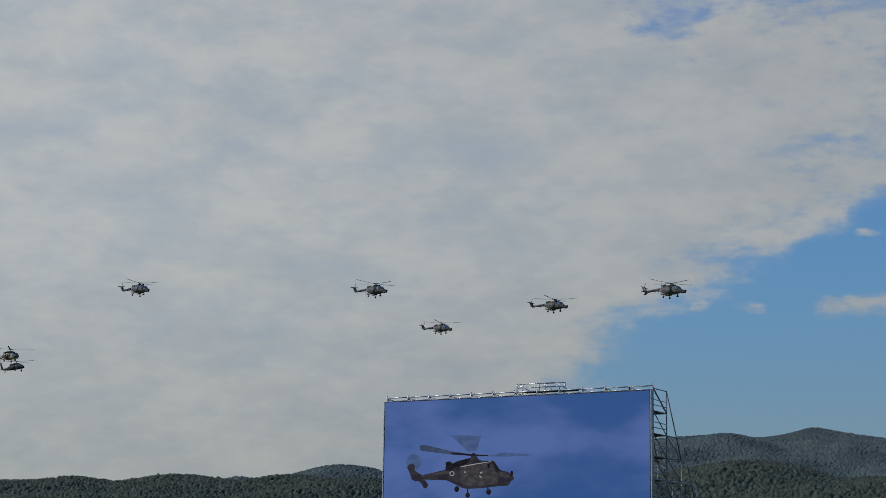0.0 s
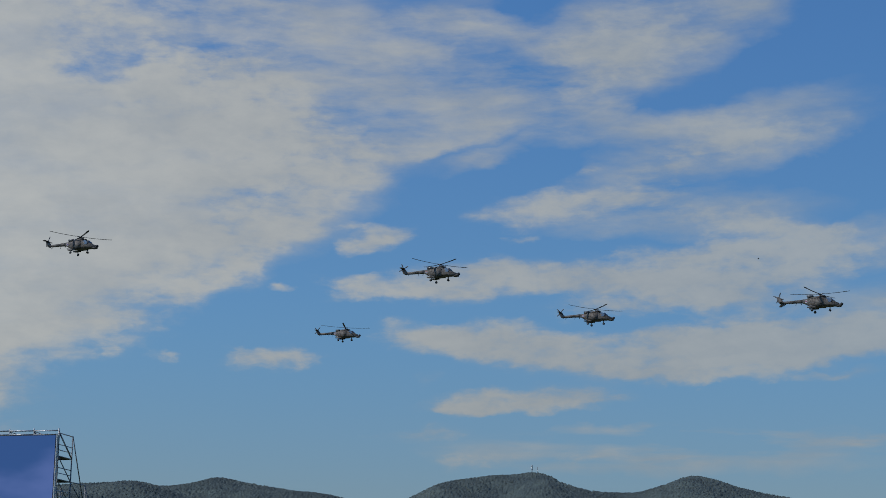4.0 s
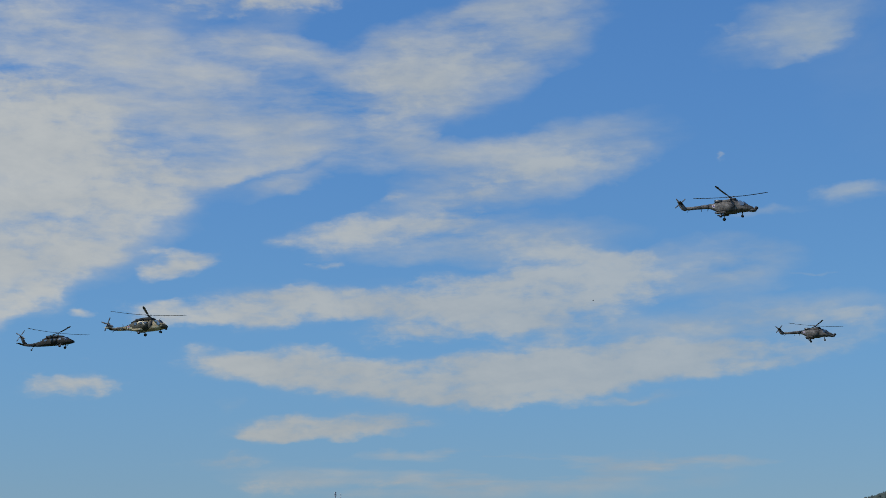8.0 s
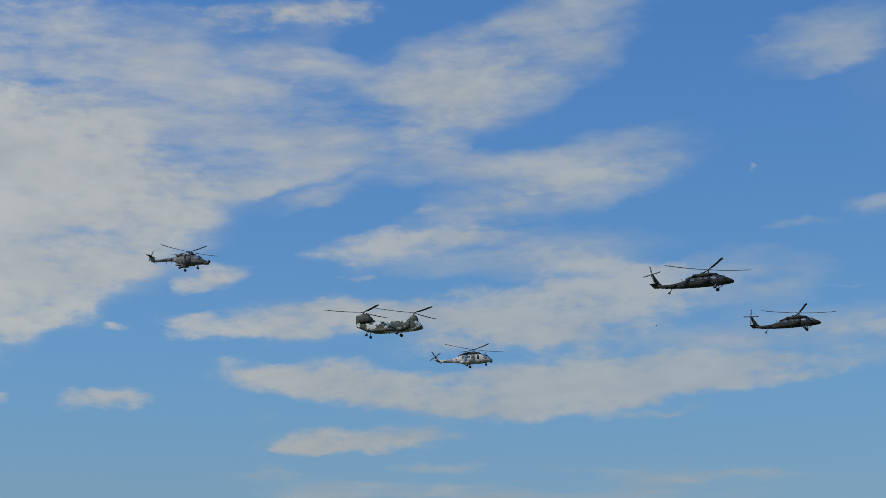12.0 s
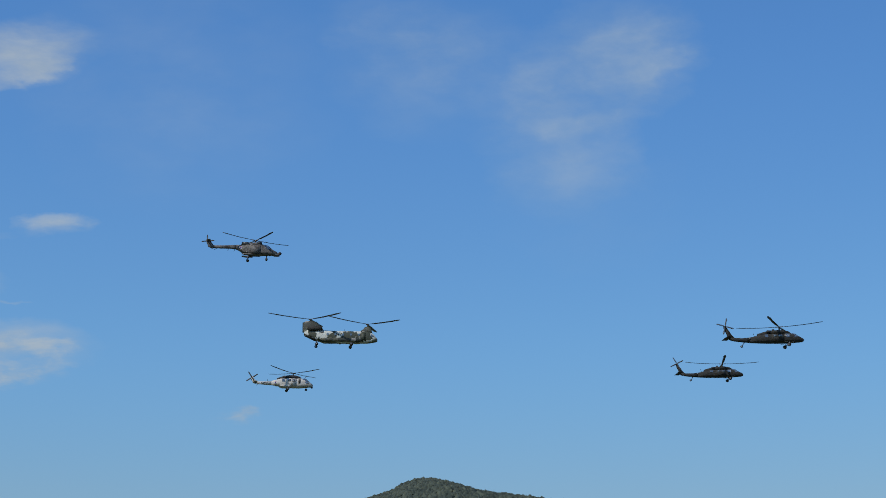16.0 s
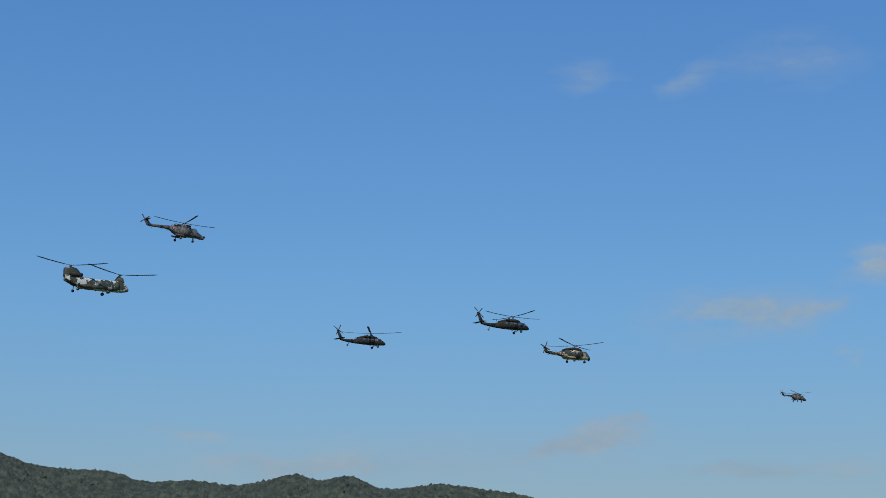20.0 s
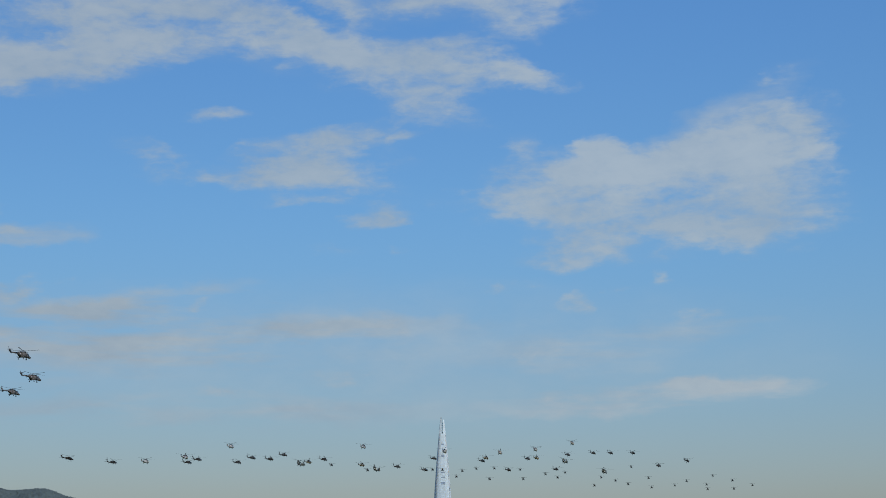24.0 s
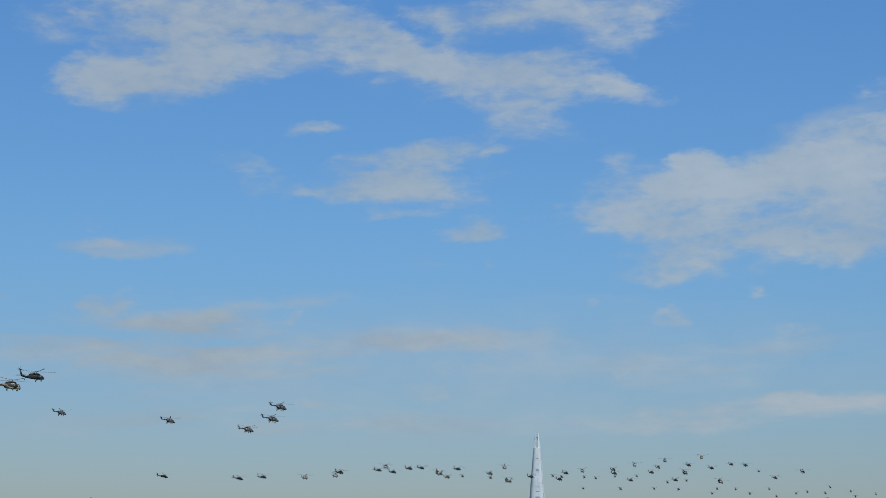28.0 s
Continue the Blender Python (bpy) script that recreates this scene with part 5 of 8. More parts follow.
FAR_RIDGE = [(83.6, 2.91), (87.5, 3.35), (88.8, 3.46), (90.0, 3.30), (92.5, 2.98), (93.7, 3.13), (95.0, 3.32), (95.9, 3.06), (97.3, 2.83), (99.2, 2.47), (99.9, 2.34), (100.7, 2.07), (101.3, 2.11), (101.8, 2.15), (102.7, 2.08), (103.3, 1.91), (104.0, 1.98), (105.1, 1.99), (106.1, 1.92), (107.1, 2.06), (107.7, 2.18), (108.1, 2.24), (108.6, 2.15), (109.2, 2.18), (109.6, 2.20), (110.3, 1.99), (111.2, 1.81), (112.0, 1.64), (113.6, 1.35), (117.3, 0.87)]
hill("grey-green wooded ridge with gentle peaks", FAR_RIDGE, 2900, 700, 400, M_SOIL, (M_FAR_HAZED, 2.2, 3000, 1.7), 7)
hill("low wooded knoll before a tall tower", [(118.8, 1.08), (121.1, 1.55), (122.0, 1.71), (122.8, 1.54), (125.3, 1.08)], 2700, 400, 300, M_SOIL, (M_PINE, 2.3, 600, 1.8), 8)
# bare mountains on the horizon, their haze painted in by the material
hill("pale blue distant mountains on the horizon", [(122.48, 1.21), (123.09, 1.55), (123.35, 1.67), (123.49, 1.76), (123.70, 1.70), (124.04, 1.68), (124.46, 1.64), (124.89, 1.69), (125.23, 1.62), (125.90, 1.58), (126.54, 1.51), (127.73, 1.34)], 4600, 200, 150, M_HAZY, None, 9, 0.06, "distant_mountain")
hill("pale blue distant peaks on the horizon", [(111.40, 1.25), (112.02, 1.50), (112.47, 1.64), (112.68, 1.67), (112.86, 1.74), (113.00, 1.70), (113.14, 1.77), (113.32, 1.72), (113.46, 1.74), (113.74, 1.61), (114.24, 1.42), (114.95, 1.16)], 4600, 200, 150, M_HAZED_PEAK, None, 10, 0.06, "distant_mountain")
hill("pale blue distant peak above a ridge", [(102.64, 1.60), (103.06, 1.84), (103.27, 1.95), (103.37, 1.93), (103.49, 2.03), (103.60, 1.98), (103.70, 2.02), (103.93, 1.84), (104.37, 1.51)], 4600, 200, 150, M_HAZED_PEAK, None, 11, 0.06, "distant_mountain")


# ---- tower and small buildings on the skyline ----
def tall_tower():
    t = tagged(new("tower"), "tall tapering glass skyscraper with a split crown", "skyscraper")
    t.matrix_world = pose(*polar(121.95, 4650), 0, 0, -121.95 + 4) @ Matrix.Diagonal((1.12, 1.12, 0.968, 1.0))
    levels = [(0, 24), (60, 23.2), (120, 21.2), (180, 18.2), (240, 14.4), (290, 10.8), (330, 7.6)]

    def ring(bm, z, w, grow=0.0):
        out = []
        for i in range(24):
            a = 2 * math.pi * (i + 0.5) / 24
            c, s = math.cos(a), math.sin(a)
            out.append(bm.verts.new(((w + grow) * math.copysign(abs(c) ** 0.55, c), (w + grow) * math.copysign(abs(s) ** 0.55, s), z)))
        return out

    def width(z):
        return float(np.interp(z, [q[0] for q in levels] + [373], [q[1] for q in levels] + [4.0]))

    bm = bmesh.new()
    rs = [ring(bm, z, w) for z, w in levels]
    for r0, r1 in zip(rs, rs[1:]):
        for i in range(24):
            bm.faces.new((r0[i], r0[(i + 1) % 24], r1[(i + 1) % 24], r1[i]))
    bm.faces.new(rs[-1][::-1])
    shaft = part("shaft", bm, M_TOWER, t, "pale silver glass shaft", smooth=False)
    for z0, z1 in ((70, 73), (112, 116), (150, 154), (196, 202), (214, 216), (226, 228), (268, 274), (300, 303)):
        for face in range(4):
            bm = bmesh.new()
            w0, w1 = width(z0) + 0.15, width(z1) + 0.15
            m = Matrix.Rotation(radians(90 * face), 3, "Z")
            vs = [bm.verts.new(m @ Vector(v)) for v in ((w0, -w0 * 0.28, z0), (w0, w0 * 0.28, z0), (w1, w1 * 0.28, z1), (w1, -w1 * 0.28, z1), (w0 - 1, -w0 * 0.28, z0), (w0 - 1, w0 * 0.28, z0), (w1 - 1, w1 * 0.28, z1), (w1 - 1, -w1 * 0.28, z1))]
            for q in ((0, 1, 2, 3), (4, 5, 1, 0), (3, 2, 6, 7), (0, 3, 7, 4), (1, 5, 6, 2)):
                bm.faces.new([vs[k] for k in q])
            part("plant_floor", bm, M_TOWER_BAND, shaft, "dark recessed plant floor band", smooth=False)
    for side in (0, 90, 180, 270):
        bm = bmesh.new()
        for z0, z1 in zip(range(0, 330, 30), range(30, 360, 30)):
            m = Matrix.Rotation(radians(side + 45), 3, "Z")
            w0, w1 = width(z0) * 1.22, width(z1) * 1.22
            vs = [bm.verts.new(m @ Vector(v)) for v in ((w0, -0.7, z0), (w0, 0.7, z0), (w1, 0.7, z1), (w1, -0.7, z1))]
            bm.faces.new(vs)
        part("corner_rib", bm, M_CONCRETE, t, "bright corner rib", smooth=False)
    for s in (1, -1):
        bm = bmesh.new()
        prev = None
        for z, w, gap in ((329, 7.6, 1.0), (345, 6.2, 1.3), (360, 4.9, 1.5), (368 if s > 0 else 373, 3.6, 1.6)):
            r = [bm.verts.new((s * x, y, z)) for x, y in ((gap, -w * 0.8), (w, -w * 0.6), (w, w * 0.6), (gap, w * 0.8))]
            if prev:
                for i in range(4):
                    bm.faces.new((prev[i], prev[(i + 1) % 4], r[(i + 1) % 4], r[i]))
            prev = r
        bm.faces.new(prev)
        part("crown_shell", bm, M_TOWER, t, "curved half of the open crown", smooth=False)
    for z in (333, 339, 345, 351, 357):
        part("crown_brace", box(-3, 3, -2, 2, z, z + 1.2, 0.1), M_TOWER_BAND, t)


tall_tower()


def skyline_bits():
    c = tagged(new("chimney"), "tall thin pale chimney with a dark band", "chimney")
    c.matrix_world = pose(*polar(112.26, 2600))
    bm = bmesh.new()
    bmesh.ops.create_cone(bm, cap_ends=True, segments=16, radius1=2.4, radius2=1.7, depth=84, matrix=pose(0, 0, 42))
    s = part("stack", bm, M_CONCRETE, c)
    bm = bmesh.new()
    bmesh.ops.create_cone(bm, cap_ends=True, segments=16, radius1=1.85, radius2=1.8, depth=3, matrix=pose(0, 0, 81.5))
    part("band", bm, M_METAL, s, "dark grey band")
    b = tagged(new("building"), "long low white building among trees on a slope", "building")
    b.matrix_world = pose(*polar(102.23, 1500, 29.5), 0, 0, -100)
    part("wall", box(-8, 8, -5, 5, 0, 17.0, 0.05), M_CONCRETE, b)
    part("roof", box(-8.4, 8.4, -5.4, 5.4, 17.0, 17.6, 0.05), M_STEEL, b)
    for i in range(5):
        part("window", box(-7 + i * 3, -5.2 + i * 3, -5.05, -4.9, 13.6, 15.4), M_GLASS, b)
    b = tagged(new("building"), "small white hut on a mountain ridge", "building")
    b.matrix_world = pose(*polar(18.53, 3395, 297))
    part("wall", box(-6, 6, -3, 3, 0, 6.5, 0.05), M_CONCRETE, b)
    part("roof", box(-6.4, 6.4, -3.4, 3.4, 6.5, 7.2, 0.05), M_METAL, b)
    for az, hgt, w in ((21.53, 15, 1.6), (21.70, 12, 0.5)):
        m = tagged(new("radio_mast"), "thin radio mast on a wooded mountain top", "mast", "masts on the summit")
        m.matrix_world = pose(*polar(az, 3390, 320))
        part("pole", tube((0, 0, 0), (0, 0, hgt + 8), w * 0.5, 8), M_TUBE, m)
        for z in (hgt, hgt + 3, hgt + 6):
            part("antenna_panel", box(-w, w, -w * 0.5, w * 0.5, z, z + 1.8, 0.1), M_STEEL, m)


skyline_bits()


# ---- the big video screen on its scaffold: x along it, y behind it ----
def glow(name, colour, second, scale, strength=1.0, drift=None):
    """A lit picture of two mixed tones; drift: how the second tone grows along x, y and z."""
    m = bpy.data.materials.new(name)
    m.use_nodes = True
    t = m.node_tree
    t.nodes.clear()
    tc = t.nodes.new("ShaderNodeTexCoord")
    n = t.nodes.new("ShaderNodeTexNoise")
    n.inputs["Scale"].default_value, n.inputs["Detail"].default_value = scale, 4.0
    sc = t.nodes.new("ShaderNodeVectorMath")
    sc.operation = "MULTIPLY"
    sc.inputs[1].default_value = (1, 1, 2.2)
    t.links.new(tc.outputs["Object"], sc.inputs[0])
    t.links.new(sc.outputs[0], n.inputs["Vector"])
    r = t.nodes.new("ShaderNodeMapRange")
    r.interpolation_type = "SMOOTHSTEP"
    r.inputs["From Min"].default_value, r.inputs["From Max"].default_value = 0.38, 0.64
    share = n.outputs["Fac"]
    if drift:
        along = t.nodes.new("ShaderNodeVectorMath")
        along.operation = "DOT_PRODUCT"
        along.inputs[1].default_value = drift
        t.links.new(tc.outputs["Object"], along.inputs[0])
        total = t.nodes.new("ShaderNodeMath")
        total.inputs[1].default_value = 0.14
        t.links.new(along.outputs["Value"], total.inputs[0])
        both = t.nodes.new("ShaderNodeMath")
        t.links.new(share, both.inputs[0])
        t.links.new(total.outputs[0], both.inputs[1])
        share = both.outputs[0]
    t.links.new(share, r.inputs["Value"])
    mix = t.nodes.new("ShaderNodeMix")
    mix.data_type = "RGBA"
    mix.inputs[6].default_value, mix.inputs[7].default_value = (*colour, 1), (*second, 1)
    t.links.new(r.outputs[0], mix.inputs[0])
    e = t.nodes.new("ShaderNodeEmission")
    e.inputs["Strength"].default_value = strength
    t.links.new(mix.outputs[2], e.inputs["Color"])
    t.links.new(e.outputs[0], t.nodes.new("ShaderNodeOutputMaterial").inputs["Surface"])
    return m


M_SHOWN_SKY = glow("shown_sky", (0.036, 0.092, 0.265), (0.088, 0.146, 0.372), 0.075, drift=(-0.004, 0.0, -0.006))
M_SHOWN_DARK = glow("shown_hull", (0.022, 0.021, 0.03), (0.035, 0.034, 0.045), 0.8)
M_SHOWN_BLUR = glow("shown_blur", (0.038, 0.06, 0.11), (0.052, 0.08, 0.145), 0.8)
M_SHOWN_FAINT = glow("shown_faint_blur", (0.052, 0.09, 0.21), (0.072, 0.115, 0.24), 0.8)
M_SHOWN_PALE = glow("shown_mark", (0.25, 0.24, 0.28), (0.3, 0.28, 0.3), 0.8)
SCREEN_AT = pose(-5.44, 176.1, 0, 0, 0, -30.3)
SCREEN_W, SCREEN_LOW, SCREEN_TOP = 28.1, 4.2, 20.0
video_screen = tagged(new("video_screen"), "huge outdoor video screen showing a grey helicopter in a violet-blue sky", "video screen")
video_screen.matrix_world = SCREEN_AT
part("housing", box(0, SCREEN_W, 0.0, 0.35, SCREEN_LOW, SCREEN_TOP, 0.02), M_BLACK, video_screen, "black screen housing", False)
part("display", box(0.08, SCREEN_W - 0.08, -0.02, -0.004, SCREEN_LOW + 0.08, SCREEN_TOP - 0.06), M_SHOWN_SKY, video_screen, "glowing violet-blue picture of a cloudy sky", False)
part("edge_trim", box(-0.09, -0.004, -0.03, 0.3, SCREEN_LOW, SCREEN_TOP + 0.02), M_STEEL, video_screen, "pale metal edge trim", False)
part("edge_trim", box(SCREEN_W + 0.004, SCREEN_W + 0.09, -0.03, 0.3, SCREEN_LOW, SCREEN_TOP + 0.02), M_STEEL, video_screen, "pale metal edge trim", False)


def shown(name, outline, mat, y, parent, hub=(422, 148)):
    """A flat piece of the picture; its outline in fiftieths of a metre about the rotor hub."""
    bm = slab([((x - hub[0]) * 0.0198, -(z - hub[1]) * 0.0178) for x, z in outline], y, y + 0.008)
    return part(name, bm, mat, parent, smooth=False)


def oval(x, z, rx, rz, n=16):
    return [(x + rx * math.cos(6.2832 * q / n), z + rz * math.sin(6.2832 * q / n)) for q in range(n)]


M_SHOWN_GREY = glow("shown_panel", (0.036, 0.035, 0.042), (0.062, 0.058, 0.062), 1.6)
M_SHOWN_BLACK = glow("shown_shadow", (0.010, 0.010, 0.013), (0.016, 0.015, 0.018), 1.2)
HULL = [(52, 205), (62, 188), (85, 184), (95, 200), (95, 222), (135, 248), (160, 243), (265, 222), (268, 200), (330, 182), (400, 166), (415, 158), (432, 158), (440, 168), (470, 180), (520, 180), (532, 184), (548, 206), (560, 225),
        (580, 235), (605, 240), (618, 252), (634, 262), (638, 272), (636, 284), (622, 290), (616, 304), (605, 312), (560, 314), (470, 322), (390, 326), (355, 318), (330, 305), (290, 285), (275, 278), (200, 275), (150, 272), (120, 280), (100, 280), (78, 270), (65, 230)]
shown_craft = shown("shown_helicopter", HULL, M_SHOWN_DARK, -0.06, video_screen)
shown_craft["label"] = "picture of a grey helicopter on the screen"
shown("shown_ventral_fin", [(118, 278), (150, 272), (162, 286), (172, 300), (162, 318), (148, 318), (134, 292)], M_SHOWN_DARK, -0.058, shown_craft)
shown("shown_exhaust", [(266, 184), (285, 178), (300, 182), (302, 194), (330, 178), (400, 163), (402, 176), (388, 192), (330, 208), (300, 222), (272, 224)], M_SHOWN_BLACK, -0.066, shown_craft)
shown("shown_mast", [(410, 142), (420, 134), (430, 140), (434, 150), (446, 168), (402, 168)], M_SHOWN_DARK, -0.055, shown_craft)
shown("shown_blade", [(118, 95), (128, 85), (160, 88), (300, 125), (410, 143), (410, 150), (300, 143), (160, 122), (125, 115)], M_SHOWN_BLUR, -0.05, shown_craft)
shown("shown_blade_root", [(300, 130), (412, 144), (500, 150), (500, 156), (412, 153), (300, 140)], M_SHOWN_BLACK, -0.068, shown_craft)
shown("shown_blade", [(293, 40), (380, 42), (460, 48), (448, 90), (435, 125), (390, 130)], M_SHOWN_FAINT, -0.045, shown_craft)
shown("shown_blade", [(500, 149), (590, 139), (700, 150), (735, 158), (600, 161), (500, 157)], M_SHOWN_FAINT, -0.04, shown_craft)
shown("shown_tail_rotor", oval(88, 178, 42, 45, 24), M_SHOWN_FAINT, -0.045, shown_craft)
for wx, wz, wr in ((330, 325, 13), (390, 358, 12), (503, 343, 13)):
    shown("shown_wheel", oval(wx, wz, wr, wr * 1.2), M_SHOWN_BLACK, -0.05, shown_craft)
shown("shown_leg", [(384, 320), (392, 320), (394, 352), (386, 352)], M_SHOWN_DARK, -0.052, shown_craft)
shown("shown_leg", [(494, 315), (502, 315), (506, 338), (498, 338)], M_SHOWN_DARK, -0.052, shown_craft)
shown("shown_side", [(345, 207), (420, 197), (500, 191), (516, 202), (540, 235), (556, 262), (550, 300), (470, 310), (380, 312), (346, 290)], M_SHOWN_GREY, -0.064, shown_craft)
shown("shown_boom_light", [(128, 252), (265, 228), (296, 232), (292, 242), (140, 258)], M_SHOWN_GREY, -0.064, shown_craft)
shown("shown_roof_line", [(350, 206), (430, 193), (515, 183), (515, 187), (430, 198), (350, 211)], M_SHOWN_PALE, -0.067, shown_craft)
shown("shown_windscreen", [(524, 188), (534, 190), (562, 230), (546, 234)], M_SHOWN_BLACK, -0.067, shown_craft)
shown("shown_door_window", [(494, 196), (508, 195), (512, 214), (500, 220)], M_SHOWN_BLACK, -0.067, shown_craft)
shown("shown_nose_light", [(560, 240), (600, 244), (612, 262), (600, 270), (566, 262)], M_SHOWN_GREY, -0.066, shown_craft)
shown("shown_sensor", oval(626, 250, 8, 16, 12), M_SHOWN_BLACK, -0.067, shown_craft)
shown("shown_roundel", oval(303, 243, 14, 13), M_SHOWN_PALE, -0.07, shown_craft)
shown("shown_roundel_field", oval(303, 243, 9, 8), M_SHOWN_DARK, -0.073, shown_craft)
shown("shown_mark", [(368, 240), (375, 230), (382, 240)], M_SHOWN_PALE, -0.07, shown_craft)
shown("shown_mark", [(455, 240), (468, 235), (470, 242), (458, 247)], M_SHOWN_PALE, -0.07, shown_craft)
shown("shown_mark", [(452, 256), (462, 260), (470, 268), (464, 270), (452, 261)], M_SHOWN_PALE, -0.07, shown_craft)



def scaffold():
    s = tagged(new("scaffold"), "steel tube scaffold behind and above the video screen", "scaffold")
    s.matrix_world = SCREEN_AT
    bays, bay = 12, SCREEN_W / 12
    top = SCREEN_TOP
    shared = {}

    def bar(name, p, q, r, mat):
        """One tube; tubes of one length and kind share their mesh."""
        p, q = Vector(p), Vector(q)
        key = (round((q - p).length, 3), r, mat.name)
        if key not in shared:
            shared[key] = mesh_of(tube((0, 0, 0), (0, 0, key[0]), r, 6), name, mat)
        ob = new(name, shared[key])
        ob.parent = s
        ob.matrix_basis = Matrix.Translation(p) @ (q - p).to_track_quat("Z", "Y").to_matrix().to_4x4()

    y0 = 0.45
    for i in range(bays + 1):
        x = i * bay
        bar("coupler_post", (x, y0, top - 0.4), (x, y0, top + 0.62), 0.055, M_STEEL)
        if i < bays:
            bar("top_rail", (x, y0, top + 0.42), (x + bay, y0, top + 0.42), 0.06, M_STEEL)
            bar("lower_rail", (x, y0, top + 0.1), (x + bay, y0, top + 0.1), 0.045, M_STEEL)
            bar("brace", (x, y0, top + 0.36), (x + bay * 0.45, y0 + 0.5, top + 0.02), 0.035, M_TUBE)
            bar("brace", (x, y0, top + 0.36), (x + 0.35, y0 + 0.4, top - 0.1), 0.035, M_TUBE)
    # work platform with guard rails on top
    px, qx = 6.1 * bay, 8.0 * bay
    part("work_platform", box(px + 0.5, qx + 1.5, 0.4, 1.6, top + 0.38, top + 0.46, 0.01), M_PLANK, s, "dark work platform", False)
    for x in (px, px + bay, qx):
        for y in (0.5, 1.7):
            bar("rail_post", (x, y, top + 0.3), (x, y, top + (1.2 if y < 1 else 1.3)), 0.05, M_STEEL)
    for z in (0.8, 1.15):
        bar("guard_rail", (px, 0.5, top + z), (qx - 0.4, 0.5, top + z), 0.05, M_STEEL)
        bar("guard_rail", (px + bay, 1.7, top + z + 0.12), (qx, 1.7, top + z + 0.12), 0.05, M_STEEL)
    bar("brace", (px, 0.5, top + 1.15), (px + 1.5, 0.5, top + 0.4), 0.04, M_STEEL)
    bar("brace", (qx - 0.4, 0.5, top + 1.15), (qx + 0.9, 0.5, top + 0.4), 0.04, M_STEEL)
    bar("brace", (px + bay, 1.7, top + 1.25), (px + bay + 1.0, 1.7, top + 0.4), 0.04, M_STEEL)
    # towers behind each end, stepping out towards the ground
    steps = [(0.45, top + 0.45), (3.5, top + 0.25), (6.9, top - 3.9), (10.4, top - 8.0), (13.9, top - 12.1)]
    lifts = [top + 0.2 - 2.03 * k for k in range(10)]
    for x in (SCREEN_W + 0.05, SCREEN_W - bay, 0.1, bay):
        for (ya, za), (yb, zb) in zip(steps, steps[1:]):
            bar("standard", (x, yb, 0.0), (x, yb, zb), 0.055, M_TUBE)
            bar("raker", (x, ya, za if ya > 1 else top + 0.3), (x, yb, zb - 2.0), 0.05, M_TUBE)
            for k, z in enumerate(lifts):
                if z <= zb + 0.3 and z > 0.3:
                    bar("ledger", (x, ya, z), (x, yb, z), 0.05, M_STEEL if k % 4 == 0 else M_TUBE)
                    if ya < 1:
                        bar("guard_rail", (x, ya, z - 1.0), (x, yb, z - 1.0), 0.04, M_STEEL)
                        bar("guard_rail", (x, ya, z - 1.48), (x, yb, z - 1.48), 0.04, M_STEEL)
                    if z - 2.03 > 0:
                        bar("diagonal", (x, ya, z), (x, yb, z - 2.03), 0.045, M_TUBE)
        bar("standard", (x, y0, 0.0), (x, y0, top + 0.4), 0.06, M_TUBE)
    for k, z in enumerate(lifts[1:8]):
        for xa in (SCREEN_W - bay, 0.1):
            part("deck", box(xa, xa + bay, 0.5, 3.4, z - 0.03, z + 0.04, 0.005), M_PLANK, s, "dark scaffold deck", False)
            bar("ledger", (xa, 3.5, z), (xa + bay, 3.5, z), 0.05, M_TUBE)
            if k > 1:
                bar("ledger", (xa, 6.9, z), (xa + bay, 6.9, z), 0.05, M_TUBE)
                bar("diagonal", (xa, 6.9, z), (xa + bay, 6.9, z - 2.03), 0.045, M_TUBE)


scaffold()

# ---- the aircraft ----
NAVAL = "dark grey naval helicopter with wheels down in level flight"
crafts = {
    "lynx1": build_lynx(True, "dark grey naval helicopter with a heavy tail and tall exhausts"),
    "lynx2": build_lynx(False, NAVAL),
}
for key in ("lynx3", "lynx4", "lynx5", "lynx6"):
    crafts[key] = copy_thing(crafts["lynx2"], pose(0, 0, 0))
tagged(crafts["lynx5"], "dark grey naval helicopter flying highest of its group")
tagged(crafts["lynx6"], "dark grey naval helicopter above a camouflaged tandem helicopter")
crafts["chin"] = build_chinook("heavy tandem-rotor helicopter in pale grey and green camouflage")
crafts["uh1"] = build_hawk("near-black olive utility helicopter with a long low tail")
crafts["uh2"] = copy_thing(crafts["uh1"], pose(0, 0, 0))
crafts["kuhw"] = build_surion(M_WHITE, "pale grey transport helicopter with a dark engine housing", "transport helicopters", True)
crafts["kuhc"] = build_surion(M_CAMO, "brown and green camouflaged transport helicopter", "transport helicopters")
gunship = build_gunship("small dark attack helicopter far away in a long formation")
scout = build_scout("tiny dark scout helicopter far away in a long formation")
FAR_KINDS = {"ah": gunship, "md": scout, "uh": crafts["uh1"], "kw": crafts["kuhw"], "kc": crafts["kuhc"], "ch": crafts["chin"]}
FAR_LABELS = {"uh": "dark utility helicopter far away in a long formation", "kw": "pale transport helicopter far away in a long formation", "kc": "camouflaged transport helicopter far away in a long formation",
              "ch": "dark tandem helicopter far away in a long formation"}
far_crafts, used = [], set()
# distance in metres at 25 s and the way the nose points, in degrees from +y clockwise
FAR_RANGE = {"ah": (1520, 146), "uh": (1850, 148), "kc": (1850, 146), "ch": (2000, 145), "kw": (1620, 136), "md": (1650, 138)}
CRUISE = 39.0


